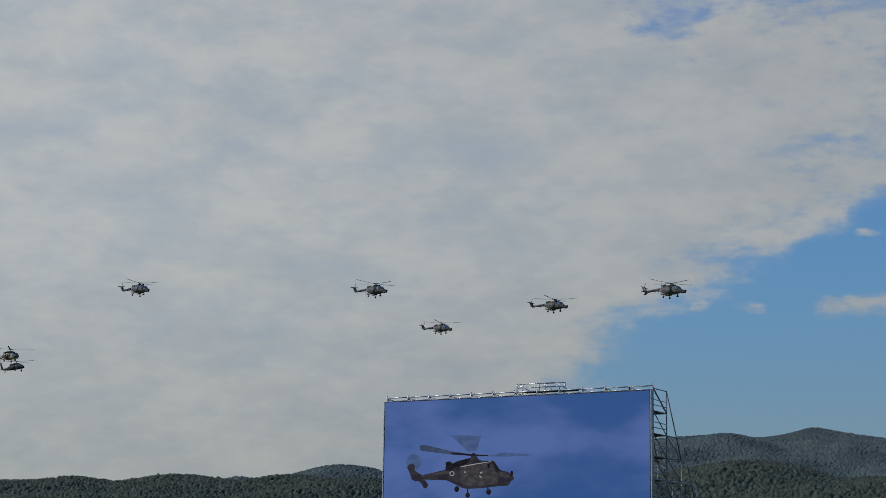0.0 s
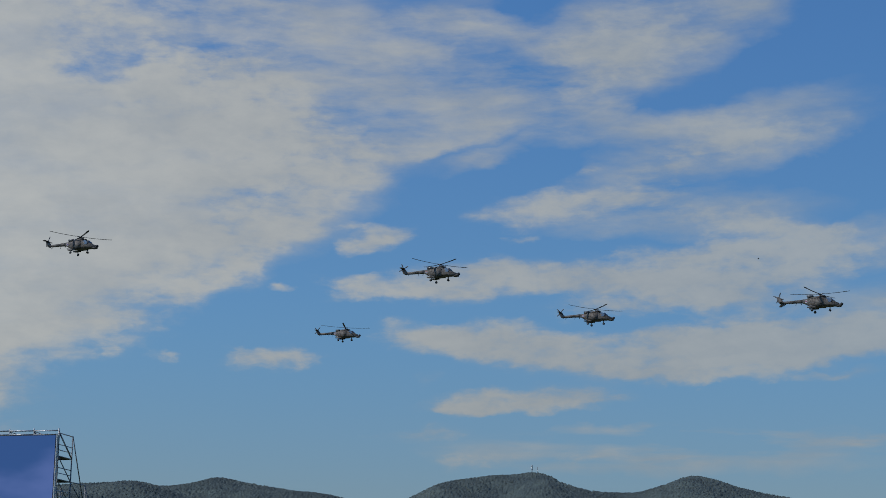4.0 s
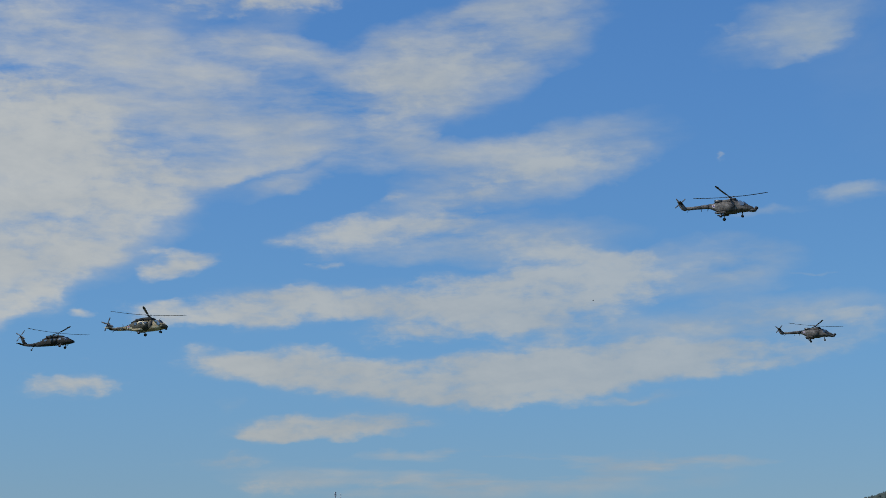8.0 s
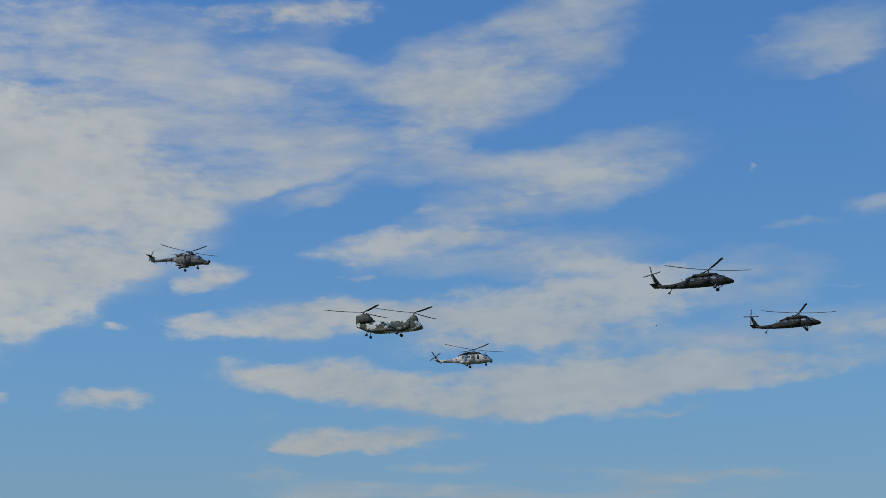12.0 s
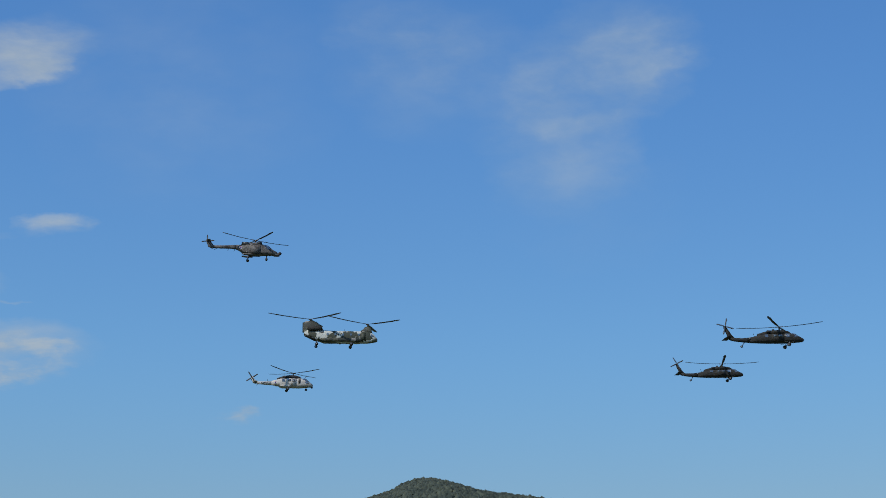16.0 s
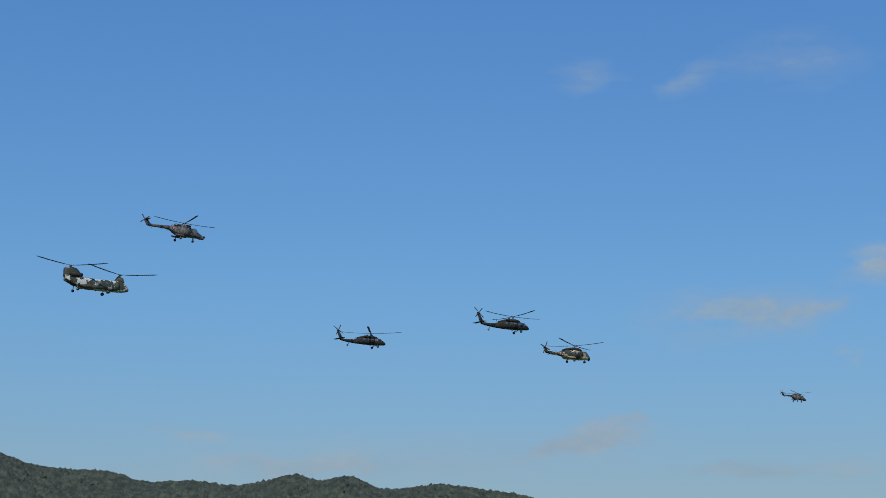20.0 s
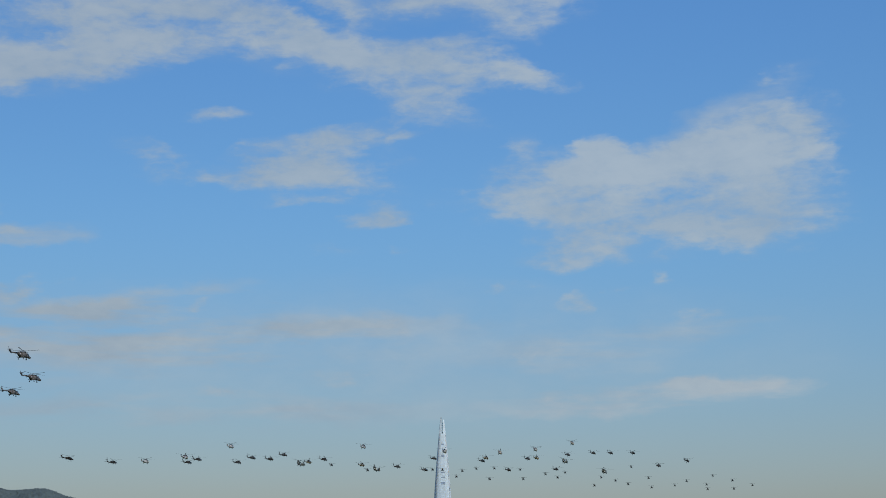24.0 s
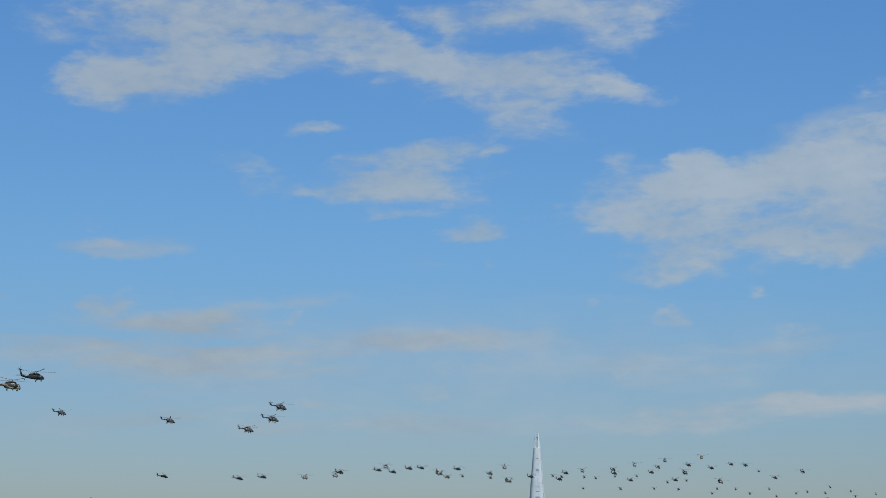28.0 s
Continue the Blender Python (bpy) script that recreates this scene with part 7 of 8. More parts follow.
ROWS_LYNX5 = [
    (0.0, -83.2, 483.1, 81.1, -45), (0.5, -66.9, 467.2, 81.6, -45), (1.0, -50.8, 451.4, 82.2, -45), (1.5, -34.7, 435.9, 80.8, -45),
    (2.0, -18.9, 420.3, 80.3, -45), (2.5, -3.1, 404.5, 81.1, -45), (3.0, 12.2, 389.0, 80.7, -45), (3.5, 27.4, 373.6, 80.2, -45),
    (4.0, 42.5, 358.3, 79.8, -45), (4.5, 57.6, 343.0, 79.3, -45), (5.0, 72.4, 327.8, 78.9, -45), (5.5, 87.4, 312.7, 78.4, -45),
    (6.0, 102.3, 297.6, 77.9, -45), (6.5, 116.8, 282.8, 77.3, -45), (7.0, 131.2, 268.0, 76.7, -45), (7.5, 144.9, 253.7, 76.0, -45),
    (8.0, 160.4, 238.5, 75.4, -46), (8.5, 174.8, 223.7, 75.1, -46), (9.0, 189.2, 209.0, 74.8, -46), (9.5, 203.4, 194.4, 74.5, -46),
    (10.0, 217.6, 179.8, 74.2, -46), (10.5, 231.6, 165.3, 73.9, -46), (11.0, 245.6, 150.9, 73.6, -46), (11.5, 259.5, 136.5, 73.4, -46),
    (12.0, 273.3, 122.2, 73.1, -46), (12.5, 287.0, 108.0, 72.8, -46), (13.0, 300.7, 93.8, 72.6, -46), (13.5, 314.3, 79.8, 72.3, -46),
    (14.0, 327.7, 65.7, 72.1, -46), (14.5, 341.1, 51.8, 71.9, -46), (15.0, 354.4, 37.9, 71.7, -46), (15.5, 367.6, 24.1, 71.5, -46),
    (16.0, 380.8, 10.4, 71.3, -46), (16.5, 393.8, -3.3, 71.1, -46), (17.0, 406.8, -16.9, 70.9, -46), (17.5, 419.7, -30.4, 70.7, -46),
    (18.0, 432.5, -43.9, 70.6, -46), (18.5, 445.2, -57.3, 70.4, -46), (19.0, 457.8, -70.6, 70.3, -46), (19.5, 470.4, -83.8, 70.1, -46),
    (20.0, 482.8, -97.0, 69.9, -46), (20.5, 495.2, -110.1, 69.8, -46), (21.0, 507.9, -121.3, 70.0, -46), (21.5, 520.0, -134.5, 69.9, -47),
    (22.0, 532.2, -147.1, 69.7, -47), (22.5, 544.4, -159.2, 69.6, -47), (23.0, 556.4, -171.9, 69.5, -47), (23.5, 568.3, -184.5, 69.4, -47),
    (24.0, 580.1, -197.0, 69.3, -47), (24.5, 591.9, -209.5, 69.3, -47), (25.0, 603.5, -221.8, 69.4, -47), (25.5, 615.1, -234.2, 68.6, -47),
    (26.0, 626.6, -246.4, 68.6, -47), (26.5, 637.8, -259.2, 68.3, -47), (27.0, 649.1, -271.2, 68.3, -47), (27.5, 660.2, -283.6, 68.2, -47),
    (28.0, 671.3, -295.7, 67.6, -47),
]

ROWS_LYNX6 = [
    (0.0, -307.9, 628.5, 92.7, -32), (0.5, -290.3, 617.4, 92.3, -32), (1.0, -272.9, 606.2, 91.8, -33), (1.5, -255.5, 594.9, 91.4, -33),
    (2.0, -238.1, 583.5, 91.0, -34), (2.5, -220.9, 571.9, 90.5, -34), (3.0, -203.7, 560.3, 90.1, -34), (3.5, -186.7, 548.6, 89.7, -35),
    (4.0, -169.6, 536.7, 89.1, -35), (4.5, -152.6, 524.8, 88.6, -35), (5.0, -135.7, 512.8, 88.1, -36), (5.5, -118.9, 500.6, 87.5, -36),
    (6.0, -102.1, 488.4, 87.0, -37), (6.5, -85.4, 476.0, 86.4, -37), (7.0, -68.8, 463.6, 85.9, -37), (7.5, -52.3, 451.0, 85.4, -38),
    (8.0, -35.9, 438.3, 84.8, -38), (8.5, -19.5, 425.5, 84.3, -38), (9.0, -3.2, 412.6, 83.7, -39), (9.5, 13.0, 399.6, 83.2, -39),
    (10.0, 28.1, 386.4, 83.4, -39), (10.5, 44.0, 373.1, 83.2, -40), (11.0, 59.5, 359.8, 83.1, -40), (11.5, 75.1, 346.4, 83.0, -41),
    (12.0, 91.7, 332.5, 83.1, -41), (12.5, 107.3, 318.7, 83.0, -41), (13.0, 122.7, 304.9, 83.1, -42), (13.5, 138.2, 291.0, 82.7, -42),
    (14.0, 153.6, 277.1, 81.9, -42), (14.5, 169.0, 263.1, 81.2, -43), (15.0, 184.3, 249.0, 80.4, -43), (15.5, 199.5, 234.8, 79.7, -43),
    (16.0, 214.6, 220.5, 78.7, -44), (16.5, 229.6, 206.1, 77.9, -44), (17.0, 244.6, 191.6, 77.2, -45), (17.5, 259.3, 177.2, 76.8, -45),
    (18.0, 274.1, 162.2, 76.6, -45), (18.5, 288.7, 146.9, 77.3, -46), (19.0, 303.4, 131.4, 77.3, -46), (19.5, 318.1, 115.6, 77.3, -46),
    (20.0, 332.0, 101.6, 77.6, -47), (20.5, 346.6, 86.5, 75.7, -47), (21.0, 361.1, 71.3, 73.9, -47), (21.5, 375.6, 56.0, 72.0, -48),
    (22.0, 390.0, 40.5, 70.1, -48), (22.5, 404.3, 25.0, 68.3, -48), (23.0, 418.6, 9.3, 66.4, -49), (23.5, 432.7, -6.4, 64.6, -49),
    (24.0, 446.8, -22.3, 62.7, -50), (24.5, 461.6, -32.7, 64.6, -50), (25.0, 476.4, -43.2, 66.5, -50), (25.5, 491.1, -53.9, 68.4, -51),
    (26.0, 505.7, -64.6, 70.2, -51), (26.5, 520.3, -75.4, 72.1, -51), (27.0, 534.7, -86.4, 74.0, -52), (27.5, 549.1, -97.5, 75.9, -52),
    (28.0, 563.4, -108.6, 77.8, -52),
]

ROWS_CHIN = [
    (0.0, -298.3, 717.4, 116.8, -34), (0.5, -277.4, 703.2, 114.6, -34), (1.0, -256.8, 689.0, 112.4, -35), (1.5, -236.3, 674.7, 110.3, -35),
    (2.0, -216.0, 660.5, 108.3, -35), (2.5, -195.9, 646.2, 106.3, -36), (3.0, -175.9, 631.9, 104.4, -36), (3.5, -156.1, 617.6, 102.5, -36),
    (4.0, -136.5, 603.3, 100.7, -36), (4.5, -117.1, 589.0, 99.0, -37), (5.0, -97.8, 574.6, 97.3, -37), (5.5, -78.8, 560.2, 95.7, -37),
    (6.0, -59.9, 545.9, 94.1, -38), (6.5, -41.2, 531.5, 92.6, -38), (7.0, -22.7, 517.1, 91.2, -38), (7.5, -4.4, 502.6, 89.8, -38),
    (8.0, 13.7, 488.2, 88.6, -39), (8.5, 31.7, 473.7, 87.3, -39), (9.0, 49.5, 459.3, 86.2, -39), (9.5, 66.5, 444.8, 85.3, -40),
    (10.0, 83.4, 430.4, 84.3, -40), (10.5, 100.6, 415.9, 83.6, -40), (11.0, 117.3, 401.4, 82.9, -41), (11.5, 133.9, 386.9, 82.5, -41),
    (12.0, 151.7, 371.7, 82.3, -41), (12.5, 168.1, 357.2, 81.6, -42), (13.0, 184.2, 342.6, 81.0, -42), (13.5, 200.2, 328.1, 80.4, -42),
    (14.0, 216.0, 313.6, 79.7, -43), (14.5, 231.6, 299.0, 79.1, -43), (15.0, 247.0, 284.5, 78.6, -44), (15.5, 262.3, 270.0, 78.1, -44),
    (16.0, 277.4, 255.4, 77.7, -44), (16.5, 292.4, 240.6, 77.5, -45), (17.0, 307.3, 225.9, 77.2, -45), (17.5, 321.8, 211.3, 77.3, -45),
    (18.0, 336.2, 196.4, 77.7, -46), (18.5, 350.5, 181.2, 78.7, -46), (19.0, 364.5, 166.2, 79.3, -47), (19.5, 378.5, 151.1, 79.2, -47),
    (20.0, 391.6, 138.0, 79.5, -48), (20.5, 405.7, 118.7, 78.0, -48), (21.0, 419.3, 98.1, 75.5, -48), (21.5, 432.8, 77.6, 73.0, -49),
    (22.0, 446.1, 57.0, 70.5, -49), (22.5, 459.2, 36.4, 68.2, -50), (23.0, 472.2, 15.8, 65.9, -50), (23.5, 484.9, -4.8, 63.6, -51),
    (24.0, 497.5, -25.4, 61.5, -51), (24.5, 509.9, -32.9, 61.8, -51), (25.0, 522.1, -40.5, 62.1, -52), (25.5, 534.2, -48.0, 62.5, -52),
    (26.0, 546.0, -55.6, 63.0, -53), (26.5, 557.7, -63.2, 63.6, -53), (27.0, 569.2, -70.8, 64.2, -54), (27.5, 580.4, -78.4, 64.9, -54),
    (28.0, 591.6, -86.0, 65.6, -55),
]

ROWS_UH1 = [
    (0.0, -207.4, 616.4, 99.7, -41), (0.5, -191.2, 602.4, 98.2, -41), (1.0, -175.0, 588.4, 96.6, -41), (1.5, -158.8, 574.3, 95.2, -41),
    (2.0, -142.7, 560.3, 93.7, -41), (2.5, -126.7, 546.3, 92.3, -41), (3.0, -110.6, 532.2, 91.0, -41), (3.5, -94.6, 518.1, 89.7, -41),
    (4.0, -78.7, 504.0, 88.4, -41), (4.5, -62.7, 489.9, 87.2, -42), (5.0, -46.8, 475.8, 86.0, -42), (5.5, -31.0, 461.7, 84.9, -42),
    (6.0, -15.2, 447.5, 83.8, -42), (6.5, 0.6, 433.4, 82.7, -42), (7.0, 16.3, 419.2, 81.7, -42), (7.5, 32.0, 405.0, 80.8, -42),
    (8.0, 47.6, 390.8, 79.8, -42), (8.5, 63.3, 376.6, 78.9, -42), (9.0, 78.5, 362.5, 78.0, -42), (9.5, 93.8, 348.3, 77.3, -43),
    (10.0, 109.8, 334.0, 76.4, -43), (10.5, 124.8, 319.9, 75.6, -43), (11.0, 140.2, 305.7, 74.9, -43), (11.5, 155.7, 291.3, 74.5, -43),
    (12.0, 172.1, 276.3, 74.1, -43), (12.5, 187.4, 261.9, 73.5, -43), (13.0, 202.1, 248.1, 72.4, -43), (13.5, 217.3, 234.0, 71.3, -43),
    (14.0, 232.4, 219.9, 70.3, -43), (14.5, 247.5, 205.8, 69.3, -44), (15.0, 262.6, 191.7, 68.4, -44), (15.5, 277.6, 177.5, 67.5, -44),
    (16.0, 292.6, 163.1, 67.2, -44), (16.5, 307.6, 148.9, 67.0, -44), (17.0, 322.5, 134.3, 67.2, -44), (17.5, 337.3, 120.0, 67.6, -44),
    (18.0, 352.1, 105.1, 68.7, -44), (18.5, 366.8, 89.4, 71.2, -44), (19.0, 381.6, 74.3, 71.8, -44), (19.5, 396.4, 59.3, 71.2, -45),
    (20.0, 410.8, 46.6, 71.5, -45), (20.5, 425.6, 30.9, 71.5, -45), (21.0, 440.2, 16.9, 71.4, -45), (21.5, 454.9, 2.4, 71.2, -45),
    (22.0, 469.5, -12.0, 70.9, -45), (22.5, 484.1, -26.4, 70.8, -45), (23.0, 498.6, -40.9, 70.6, -45), (23.5, 513.1, -55.3, 70.5, -45),
    (24.0, 527.5, -69.8, 70.5, -45), (24.5, 542.0, -84.3, 70.5, -46), (25.0, 556.3, -98.8, 70.5, -46), (25.5, 570.7, -113.3, 70.6, -46),
    (26.0, 585.0, -127.8, 70.7, -46), (26.5, 599.2, -142.4, 70.8, -46), (27.0, 613.5, -156.9, 71.0, -46), (27.5, 627.8, -171.2, 71.1, -46),
    (28.0, 642.1, -185.4, 71.3, -46),
]

ROWS_UH2 = [
    (0.0, -164.3, 687.8, 84.2, -42), (0.5, -147.1, 672.1, 85.4, -43), (1.0, -129.9, 656.5, 86.6, -43), (1.5, -113.3, 641.0, 86.4, -43),
    (2.0, -96.7, 625.5, 86.1, -43), (2.5, -80.2, 610.1, 85.9, -43), (3.0, -63.7, 594.7, 85.7, -43), (3.5, -47.3, 579.3, 85.4, -43),
    (4.0, -31.0, 564.0, 85.2, -43), (4.5, -14.8, 548.7, 85.0, -43), (5.0, 1.4, 533.4, 84.9, -43), (5.5, 17.5, 518.1, 84.7, -43),
    (6.0, 33.6, 502.9, 84.5, -43), (6.5, 49.6, 487.7, 84.3, -43), (7.0, 65.5, 472.5, 84.2, -43), (7.5, 81.3, 457.4, 84.0, -43),
    (8.0, 97.1, 442.3, 83.9, -43), (8.5, 112.9, 427.3, 83.3, -44), (9.0, 129.3, 412.3, 82.1, -44), (9.5, 145.7, 397.2, 81.2, -44),
    (10.0, 161.4, 382.3, 80.3, -44), (10.5, 177.0, 367.5, 79.7, -44), (11.0, 192.4, 352.6, 79.4, -44), (11.5, 207.9, 337.7, 79.3, -44),
    (12.0, 224.0, 322.3, 79.0, -44), (12.5, 239.2, 307.5, 78.6, -44), (13.0, 253.4, 293.8, 77.7, -44), (13.5, 268.8, 279.0, 76.9, -44),
    (14.0, 284.1, 264.3, 76.0, -44), (14.5, 299.3, 249.7, 75.0, -44), (15.0, 314.4, 235.2, 74.1, -44), (15.5, 329.4, 220.6, 73.2, -44),
    (16.0, 344.4, 206.0, 72.7, -45), (16.5, 359.3, 191.1, 72.7, -45), (17.0, 374.0, 176.5, 72.9, -45), (17.5, 388.5, 162.2, 73.3, -45),
    (18.0, 403.0, 147.3, 74.4, -45), (18.5, 417.3, 132.5, 76.4, -45), (19.0, 431.9, 117.2, 77.0, -45), (19.5, 446.5, 102.2, 76.4, -45),
    (20.0, 460.4, 89.6, 76.4, -45), (20.5, 474.9, 74.4, 75.9, -45), (21.0, 488.8, 59.8, 75.9, -45), (21.5, 502.6, 43.2, 75.2, -45),
    (22.0, 516.4, 26.7, 74.5, -45), (22.5, 530.1, 10.2, 73.8, -45), (23.0, 543.7, -6.3, 73.2, -46), (23.5, 557.2, -22.7, 72.5, -46),
    (24.0, 570.7, -39.2, 71.8, -46), (24.5, 584.1, -55.6, 71.2, -46), (25.0, 597.4, -71.9, 70.6, -46), (25.5, 610.7, -88.3, 69.9, -46),
    (26.0, 623.9, -104.6, 69.3, -46), (26.5, 637.1, -120.9, 68.7, -46), (27.0, 650.1, -137.1, 68.1, -46), (27.5, 662.3, -153.8, 68.2, -46),
    (28.0, 674.5, -170.4, 68.3, -46),
]

ROWS_KUHW = [
    (0.0, -200.9, 727.9, 97.6, -43), (0.5, -184.5, 712.4, 96.5, -43), (1.0, -168.1, 696.9, 95.4, -43), (1.5, -151.7, 681.6, 94.3, -43),
    (2.0, -135.4, 666.4, 93.3, -43), (2.5, -119.2, 651.3, 92.2, -43), (3.0, -103.0, 636.4, 91.1, -43), (3.5, -86.8, 621.5, 90.0, -43),
    (4.0, -70.7, 606.8, 89.0, -43), (4.5, -54.7, 592.2, 88.0, -42), (5.0, -38.7, 577.7, 87.0, -42), (5.5, -22.8, 563.4, 86.0, -42),
    (6.0, -6.9, 549.1, 85.0, -42), (6.5, 8.9, 535.0, 84.1, -42), (7.0, 24.6, 521.0, 83.2, -42), (7.5, 40.2, 507.1, 82.4, -42),
    (8.0, 55.8, 493.4, 81.5, -42), (8.5, 71.3, 479.7, 80.7, -41), (9.0, 86.1, 466.2, 80.4, -41), (9.5, 100.9, 452.8, 80.2, -41),
    (10.0, 115.7, 439.6, 80.0, -41), (10.5, 130.9, 426.4, 79.7, -41), (11.0, 145.9, 413.4, 79.4, -41), (11.5, 160.8, 400.4, 79.3, -41),
    (12.0, 176.8, 387.2, 79.0, -40), (12.5, 191.9, 374.5, 78.1, -40), (13.0, 206.6, 362.0, 77.2, -40), (13.5, 221.7, 349.5, 76.2, -40),
    (14.0, 236.3, 337.2, 75.7, -40), (14.5, 251.0, 325.0, 75.3, -40), (15.0, 265.5, 313.0, 74.9, -40), (15.5, 280.0, 301.0, 74.5, -39),
    (16.0, 294.3, 289.4, 74.0, -39), (16.5, 308.7, 277.7, 73.3, -39), (17.0, 322.9, 266.5, 72.6, -39), (17.5, 336.9, 255.2, 72.4, -39),
    (18.0, 351.1, 244.0, 72.4, -39), (18.5, 365.4, 232.1, 73.3, -38), (19.0, 379.5, 220.6, 74.4, -38), (19.5, 393.7, 209.0, 74.9, -38),
    (20.0, 409.3, 185.0, 72.3, -38), (20.5, 424.9, 161.1, 69.8, -38), (21.0, 440.4, 137.4, 67.2, -38), (21.5, 455.8, 113.7, 64.7, -37),
    (22.0, 471.2, 90.2, 62.2, -37), (22.5, 486.5, 66.8, 59.7, -37), (23.0, 501.7, 43.6, 57.3, -37), (23.5, 516.9, 20.4, 54.9, -37),
    (24.0, 532.0, -2.6, 52.5, -36), (24.5, 543.3, -12.3, 52.9, -36), (25.0, 554.5, -22.0, 53.4, -36), (25.5, 565.6, -31.5, 54.0, -36),
    (26.0, 576.6, -40.9, 54.5, -36), (26.5, 587.6, -50.1, 55.1, -35), (27.0, 598.6, -59.3, 55.7, -35), (27.5, 609.4, -68.3, 56.3, -35),
    (28.0, 620.2, -77.2, 57.0, -35),
]

ROWS_KUHC = [
    (0.0, -146.4, 603.9, 77.9, -44), (0.5, -130.4, 588.4, 79.5, -44), (1.0, -114.5, 572.8, 81.0, -44), (1.5, -98.8, 557.7, 80.5, -44),
    (2.0, -83.2, 542.5, 80.0, -44), (2.5, -67.6, 527.5, 79.5, -44), (3.0, -52.1, 512.4, 79.0, -44), (3.5, -36.7, 497.5, 78.5, -44),
    (4.0, -21.4, 482.6, 78.0, -44), (4.5, -6.1, 467.7, 77.5, -44), (5.0, 9.1, 452.9, 77.1, -44), (5.5, 24.1, 438.1, 76.6, -44),
    (6.0, 39.2, 423.4, 76.2, -44), (6.5, 54.1, 408.8, 75.8, -44), (7.0, 68.9, 394.2, 75.3, -44), (7.5, 83.7, 379.6, 74.9, -44),
    (8.0, 98.9, 365.0, 74.3, -45), (8.5, 113.8, 350.6, 73.4, -45), (9.0, 128.6, 336.3, 72.5, -45), (9.5, 143.5, 321.9, 71.6, -45),
    (10.0, 158.2, 307.5, 70.9, -45), (10.5, 172.5, 293.2, 70.6, -45), (11.0, 186.8, 279.0, 70.3, -45), (11.5, 201.0, 264.8, 70.0, -45),
    (12.0, 215.1, 250.6, 69.8, -45), (12.5, 229.2, 236.5, 69.6, -45), (13.0, 243.1, 222.5, 69.3, -45), (13.5, 257.0, 208.5, 69.1, -45),
    (14.0, 270.8, 194.5, 68.9, -45), (14.5, 284.5, 180.6, 68.7, -45), (15.0, 298.1, 166.8, 68.5, -45), (15.5, 311.7, 153.0, 68.3, -45),
    (16.0, 325.2, 139.3, 68.1, -45), (16.5, 338.6, 125.6, 67.9, -45), (17.0, 351.9, 112.0, 67.8, -46), (17.5, 365.2, 98.4, 67.6, -46),
    (18.0, 378.3, 84.9, 67.5, -46), (18.5, 391.4, 71.4, 67.4, -46), (19.0, 404.4, 58.0, 67.2, -46), (19.5, 417.3, 44.6, 67.1, -46),
    (20.0, 430.0, 33.3, 67.4, -46), (20.5, 442.8, 19.4, 67.6, -46), (21.0, 455.5, 6.6, 67.3, -46), (21.5, 468.1, -6.6, 67.2, -46),
    (22.0, 480.7, -19.7, 67.1, -46), (22.5, 493.1, -32.9, 67.0, -46), (23.0, 505.5, -45.9, 66.9, -46), (23.5, 517.8, -58.9, 66.9, -46),
    (24.0, 530.0, -71.9, 66.8, -46), (24.5, 542.2, -84.8, 66.7, -46), (25.0, 554.2, -97.6, 66.7, -47), (25.5, 566.2, -110.4, 66.6, -47),
    (26.0, 578.1, -123.2, 66.6, -47), (26.5, 589.9, -135.9, 66.6, -47), (27.0, 601.7, -148.5, 66.6, -47), (27.5, 613.5, -160.4, 66.3, -47),
    (28.0, 625.3, -172.3, 66.0, -47),
]

def spin_rows(at, step, turn, first):
    x, y, z, rx, ry = at
    n = int(28.0 / step) + 1
    base = pose(x, y, z, rx, ry, 0)
    return [(i * step, base @ Matrix.Rotation(radians(first + turn * i), 4, "Z")) for i in range(n + 1)]


def spin(craft, step, turn, seed):
    """Turns a craft's rotors."""
    g = random.Random(seed)
    for o in craft.children:
        if "spin" in o:
            first = o.rotation_euler.z * 0 + g.uniform(0, 90)
            walk(o, spin_rows(o["spin"], step, -turn if o["spin"][3] == 0 else turn, first))


def at_bearing(bearing, up, dist, heading):
    r = dist * math.cos(radians(up))
    return pose(*polar(bearing, r, EYE[2] + dist * math.sin(radians(up))), 0, 0, heading)


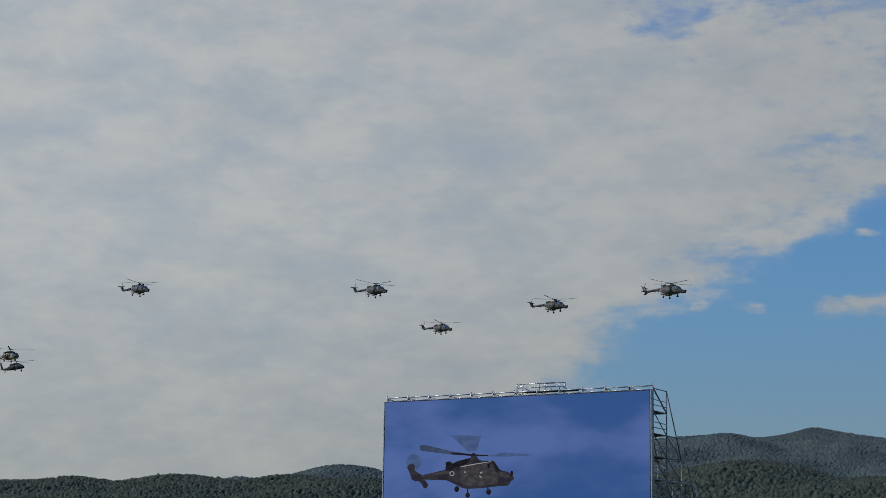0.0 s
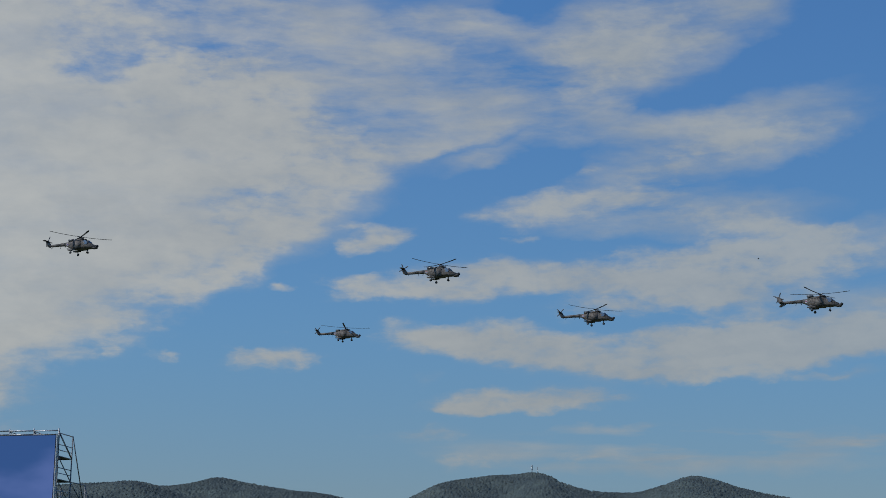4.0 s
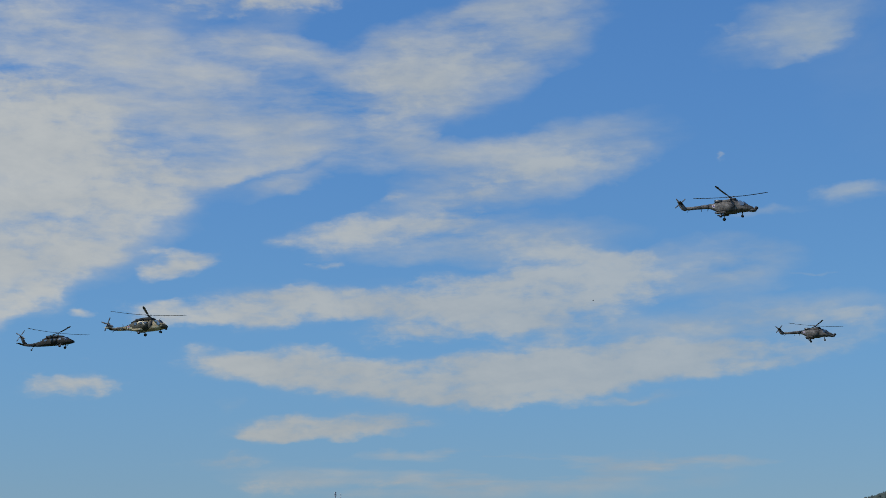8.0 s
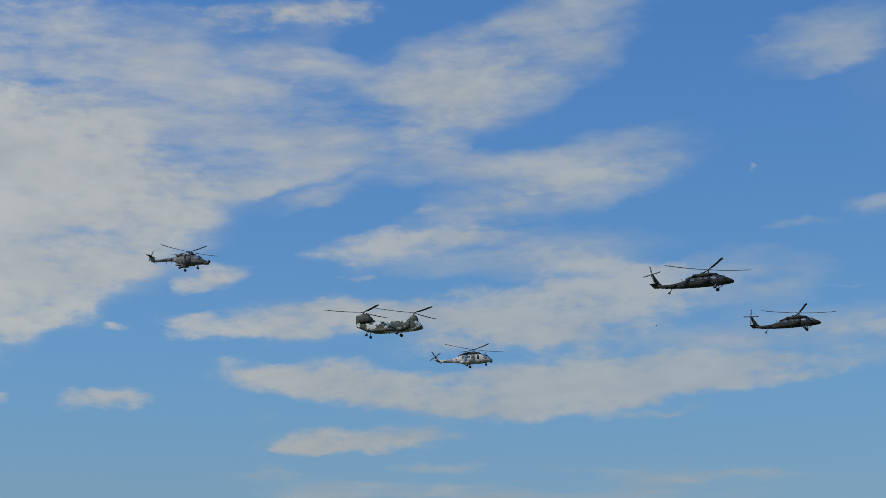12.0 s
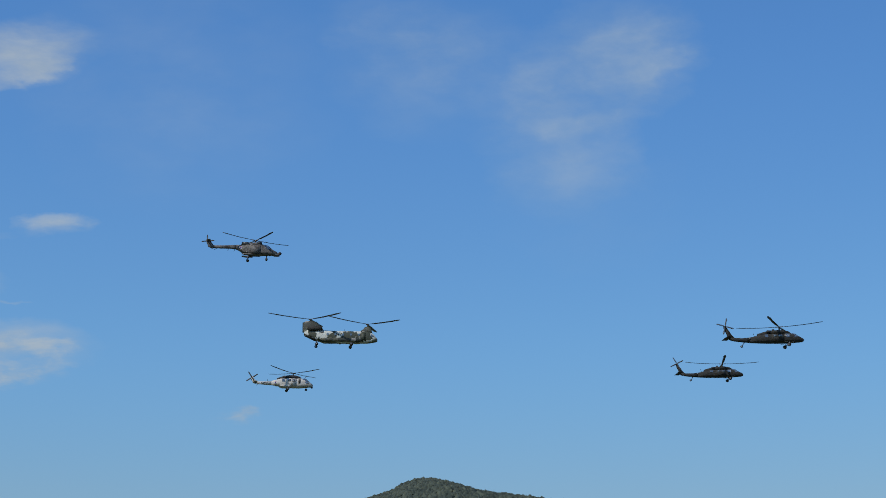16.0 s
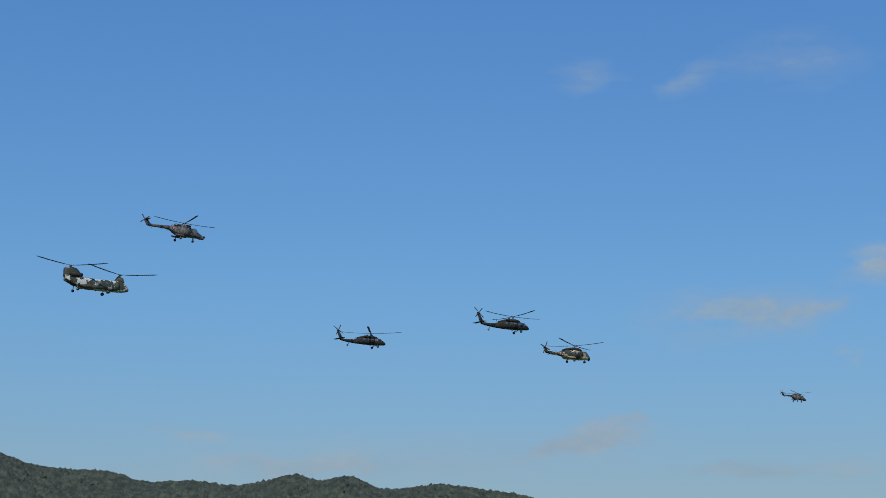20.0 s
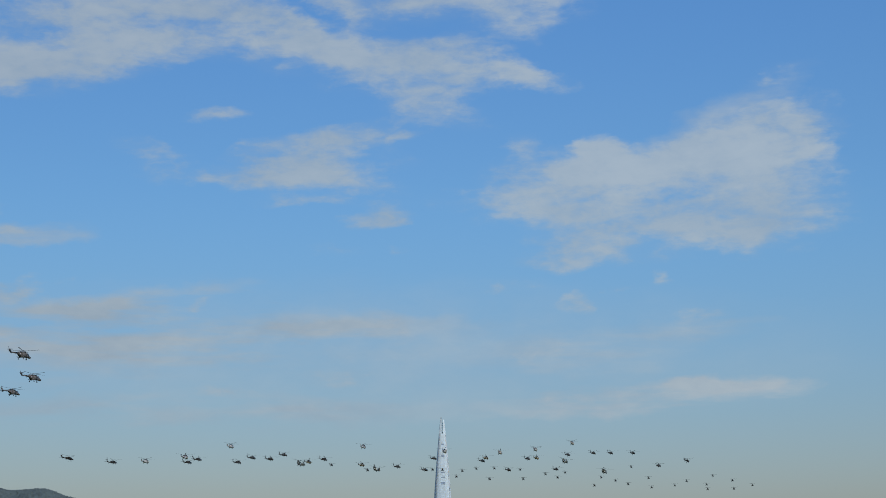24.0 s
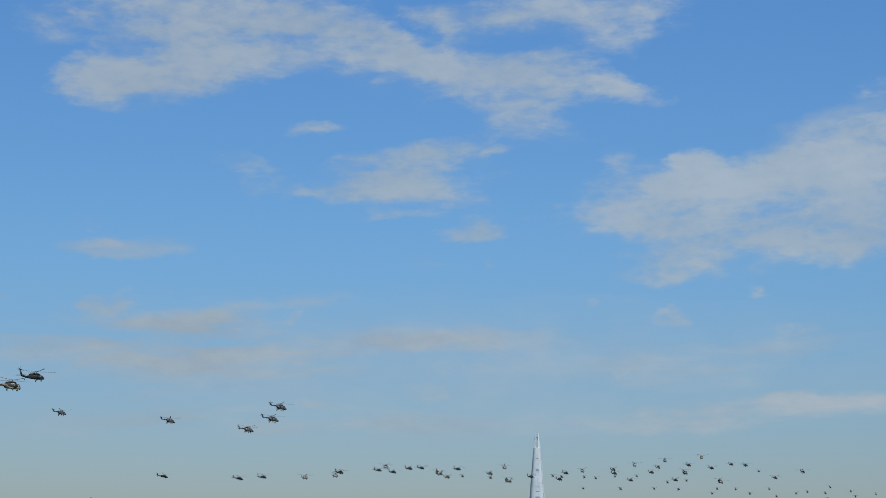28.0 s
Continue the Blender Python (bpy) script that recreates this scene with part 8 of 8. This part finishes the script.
def motions():
    rows = {"lynx1": ROWS_LYNX1, "lynx2": ROWS_LYNX2, "lynx3": ROWS_LYNX3, "lynx4": ROWS_LYNX4, "lynx5": ROWS_LYNX5, "lynx6": ROWS_LYNX6,
            "chin": ROWS_CHIN, "uh1": ROWS_UH1, "uh2": ROWS_UH2, "kuhw": ROWS_KUHW, "kuhc": ROWS_KUHC}
    for i, (key, path) in enumerate(rows.items()):
        walk(crafts[key], [(t, pose(*receded(x, y, z, np.interp(t, *GROWTH.get(key, STEADY))), 0, PITCH[key], h + np.interp(t, *YAW.get(key, STEADY_YAW)))) for t, x, y, z, h in path])
        spin(crafts[key], 1 / 15, 78 + i, i)
    for i, (ob, track, h) in enumerate(far_crafts):
        walk(ob, [(t, pose(*p, 0, 2, h)) for t, p in track])
        spin(ob, 0.2, 70 + i % 15, 100 + i)
    walk(shown_craft, [(t, pose(u + 0.35, 0, z + 0.5)) for t, u, z in ((0.0, 9.7, 14.1), (0.5, 11.0, 14.1), (1.0, 12.3, 14.05), (1.5, 14.2, 14.0), (2.0, 17.0, 14.1), (2.5, 19.4, 12.8), (3.2, 20.0, 10.5), (12.0, 19.5, 10.5), (28.0, 19.0, 10.5))])
    walk(insect, [(0.0, at_bearing(-60, 15, 8, 120)), (17.9, at_bearing(-60, 15.2, 8, 20)), (18.8, at_bearing(46, 15.35, 8, -10)), (18.9, at_bearing(54.84, 15.29, 8, -55)), (19.0, at_bearing(68.95, 15.23, 8, -65)), (19.1, at_bearing(83.6, 15.17, 8, -80)),
                  (19.2, at_bearing(100, 15.4, 8, -95)), (19.6, at_bearing(165, 15.3, 8, -150)), (21.0, at_bearing(200, 15, 8, -200)), (28.0, at_bearing(205, 15, 8, -240))])
    walk(bird, [(0.0, at_bearing(27.8, 12.6, 700, -40)), (4.5, at_bearing(28.9, 12.10, 700, -40)), (8.0, at_bearing(29.82, 11.67, 700, -40)), (13.0, at_bearing(31.02, 11.13, 700, -40)), (28.0, at_bearing(34, 9.8, 700, -40))])


PITCH = {"chin": 0.0, "lynx1": 1.0, "lynx2": 1.0, "lynx3": 1.0, "lynx4": 1.0, "lynx5": 1.0, "lynx6": 1.0, "uh1": -1.0, "uh2": -1.0, "kuhw": 1.0, "kuhc": 1.0}
# how much farther off than the first estimate, and the nose's turn out of the course
AWAY = ((8.0, 20.5, 22.0, 28.0), (1.0, 1.15, 1.17, 1.19))
TURNED = ((8.0, 20.5, 28.0), (0.0, -8.0, -14.0))
STEADY, STEADY_YAW = ((0.0, 28.0), (1.0, 1.0)), ((0.0, 28.0), (0.0, 0.0))
GROWTH = {"lynx1": AWAY, "lynx2": AWAY, "lynx3": AWAY, "lynx4": AWAY, "lynx5": AWAY, "uh1": ((19.0, 28.0), (1.0, 1.09)), "kuhc": ((19.0, 28.0), (1.0, 1.09))}
YAW = {"lynx1": TURNED, "lynx2": TURNED, "lynx3": TURNED, "lynx4": TURNED, "lynx5": TURNED, "uh1": ((20.0, 28.0), (0.0, -8.0)), "kuhc": ((20.0, 28.0), (0.0, -8.0))}


def receded(x, y, z, k):
    """The same bearing and height seen from the eye, k times as far."""
    return (x * k, y * k, EYE[2] + (z - EYE[2]) * k)


motions()
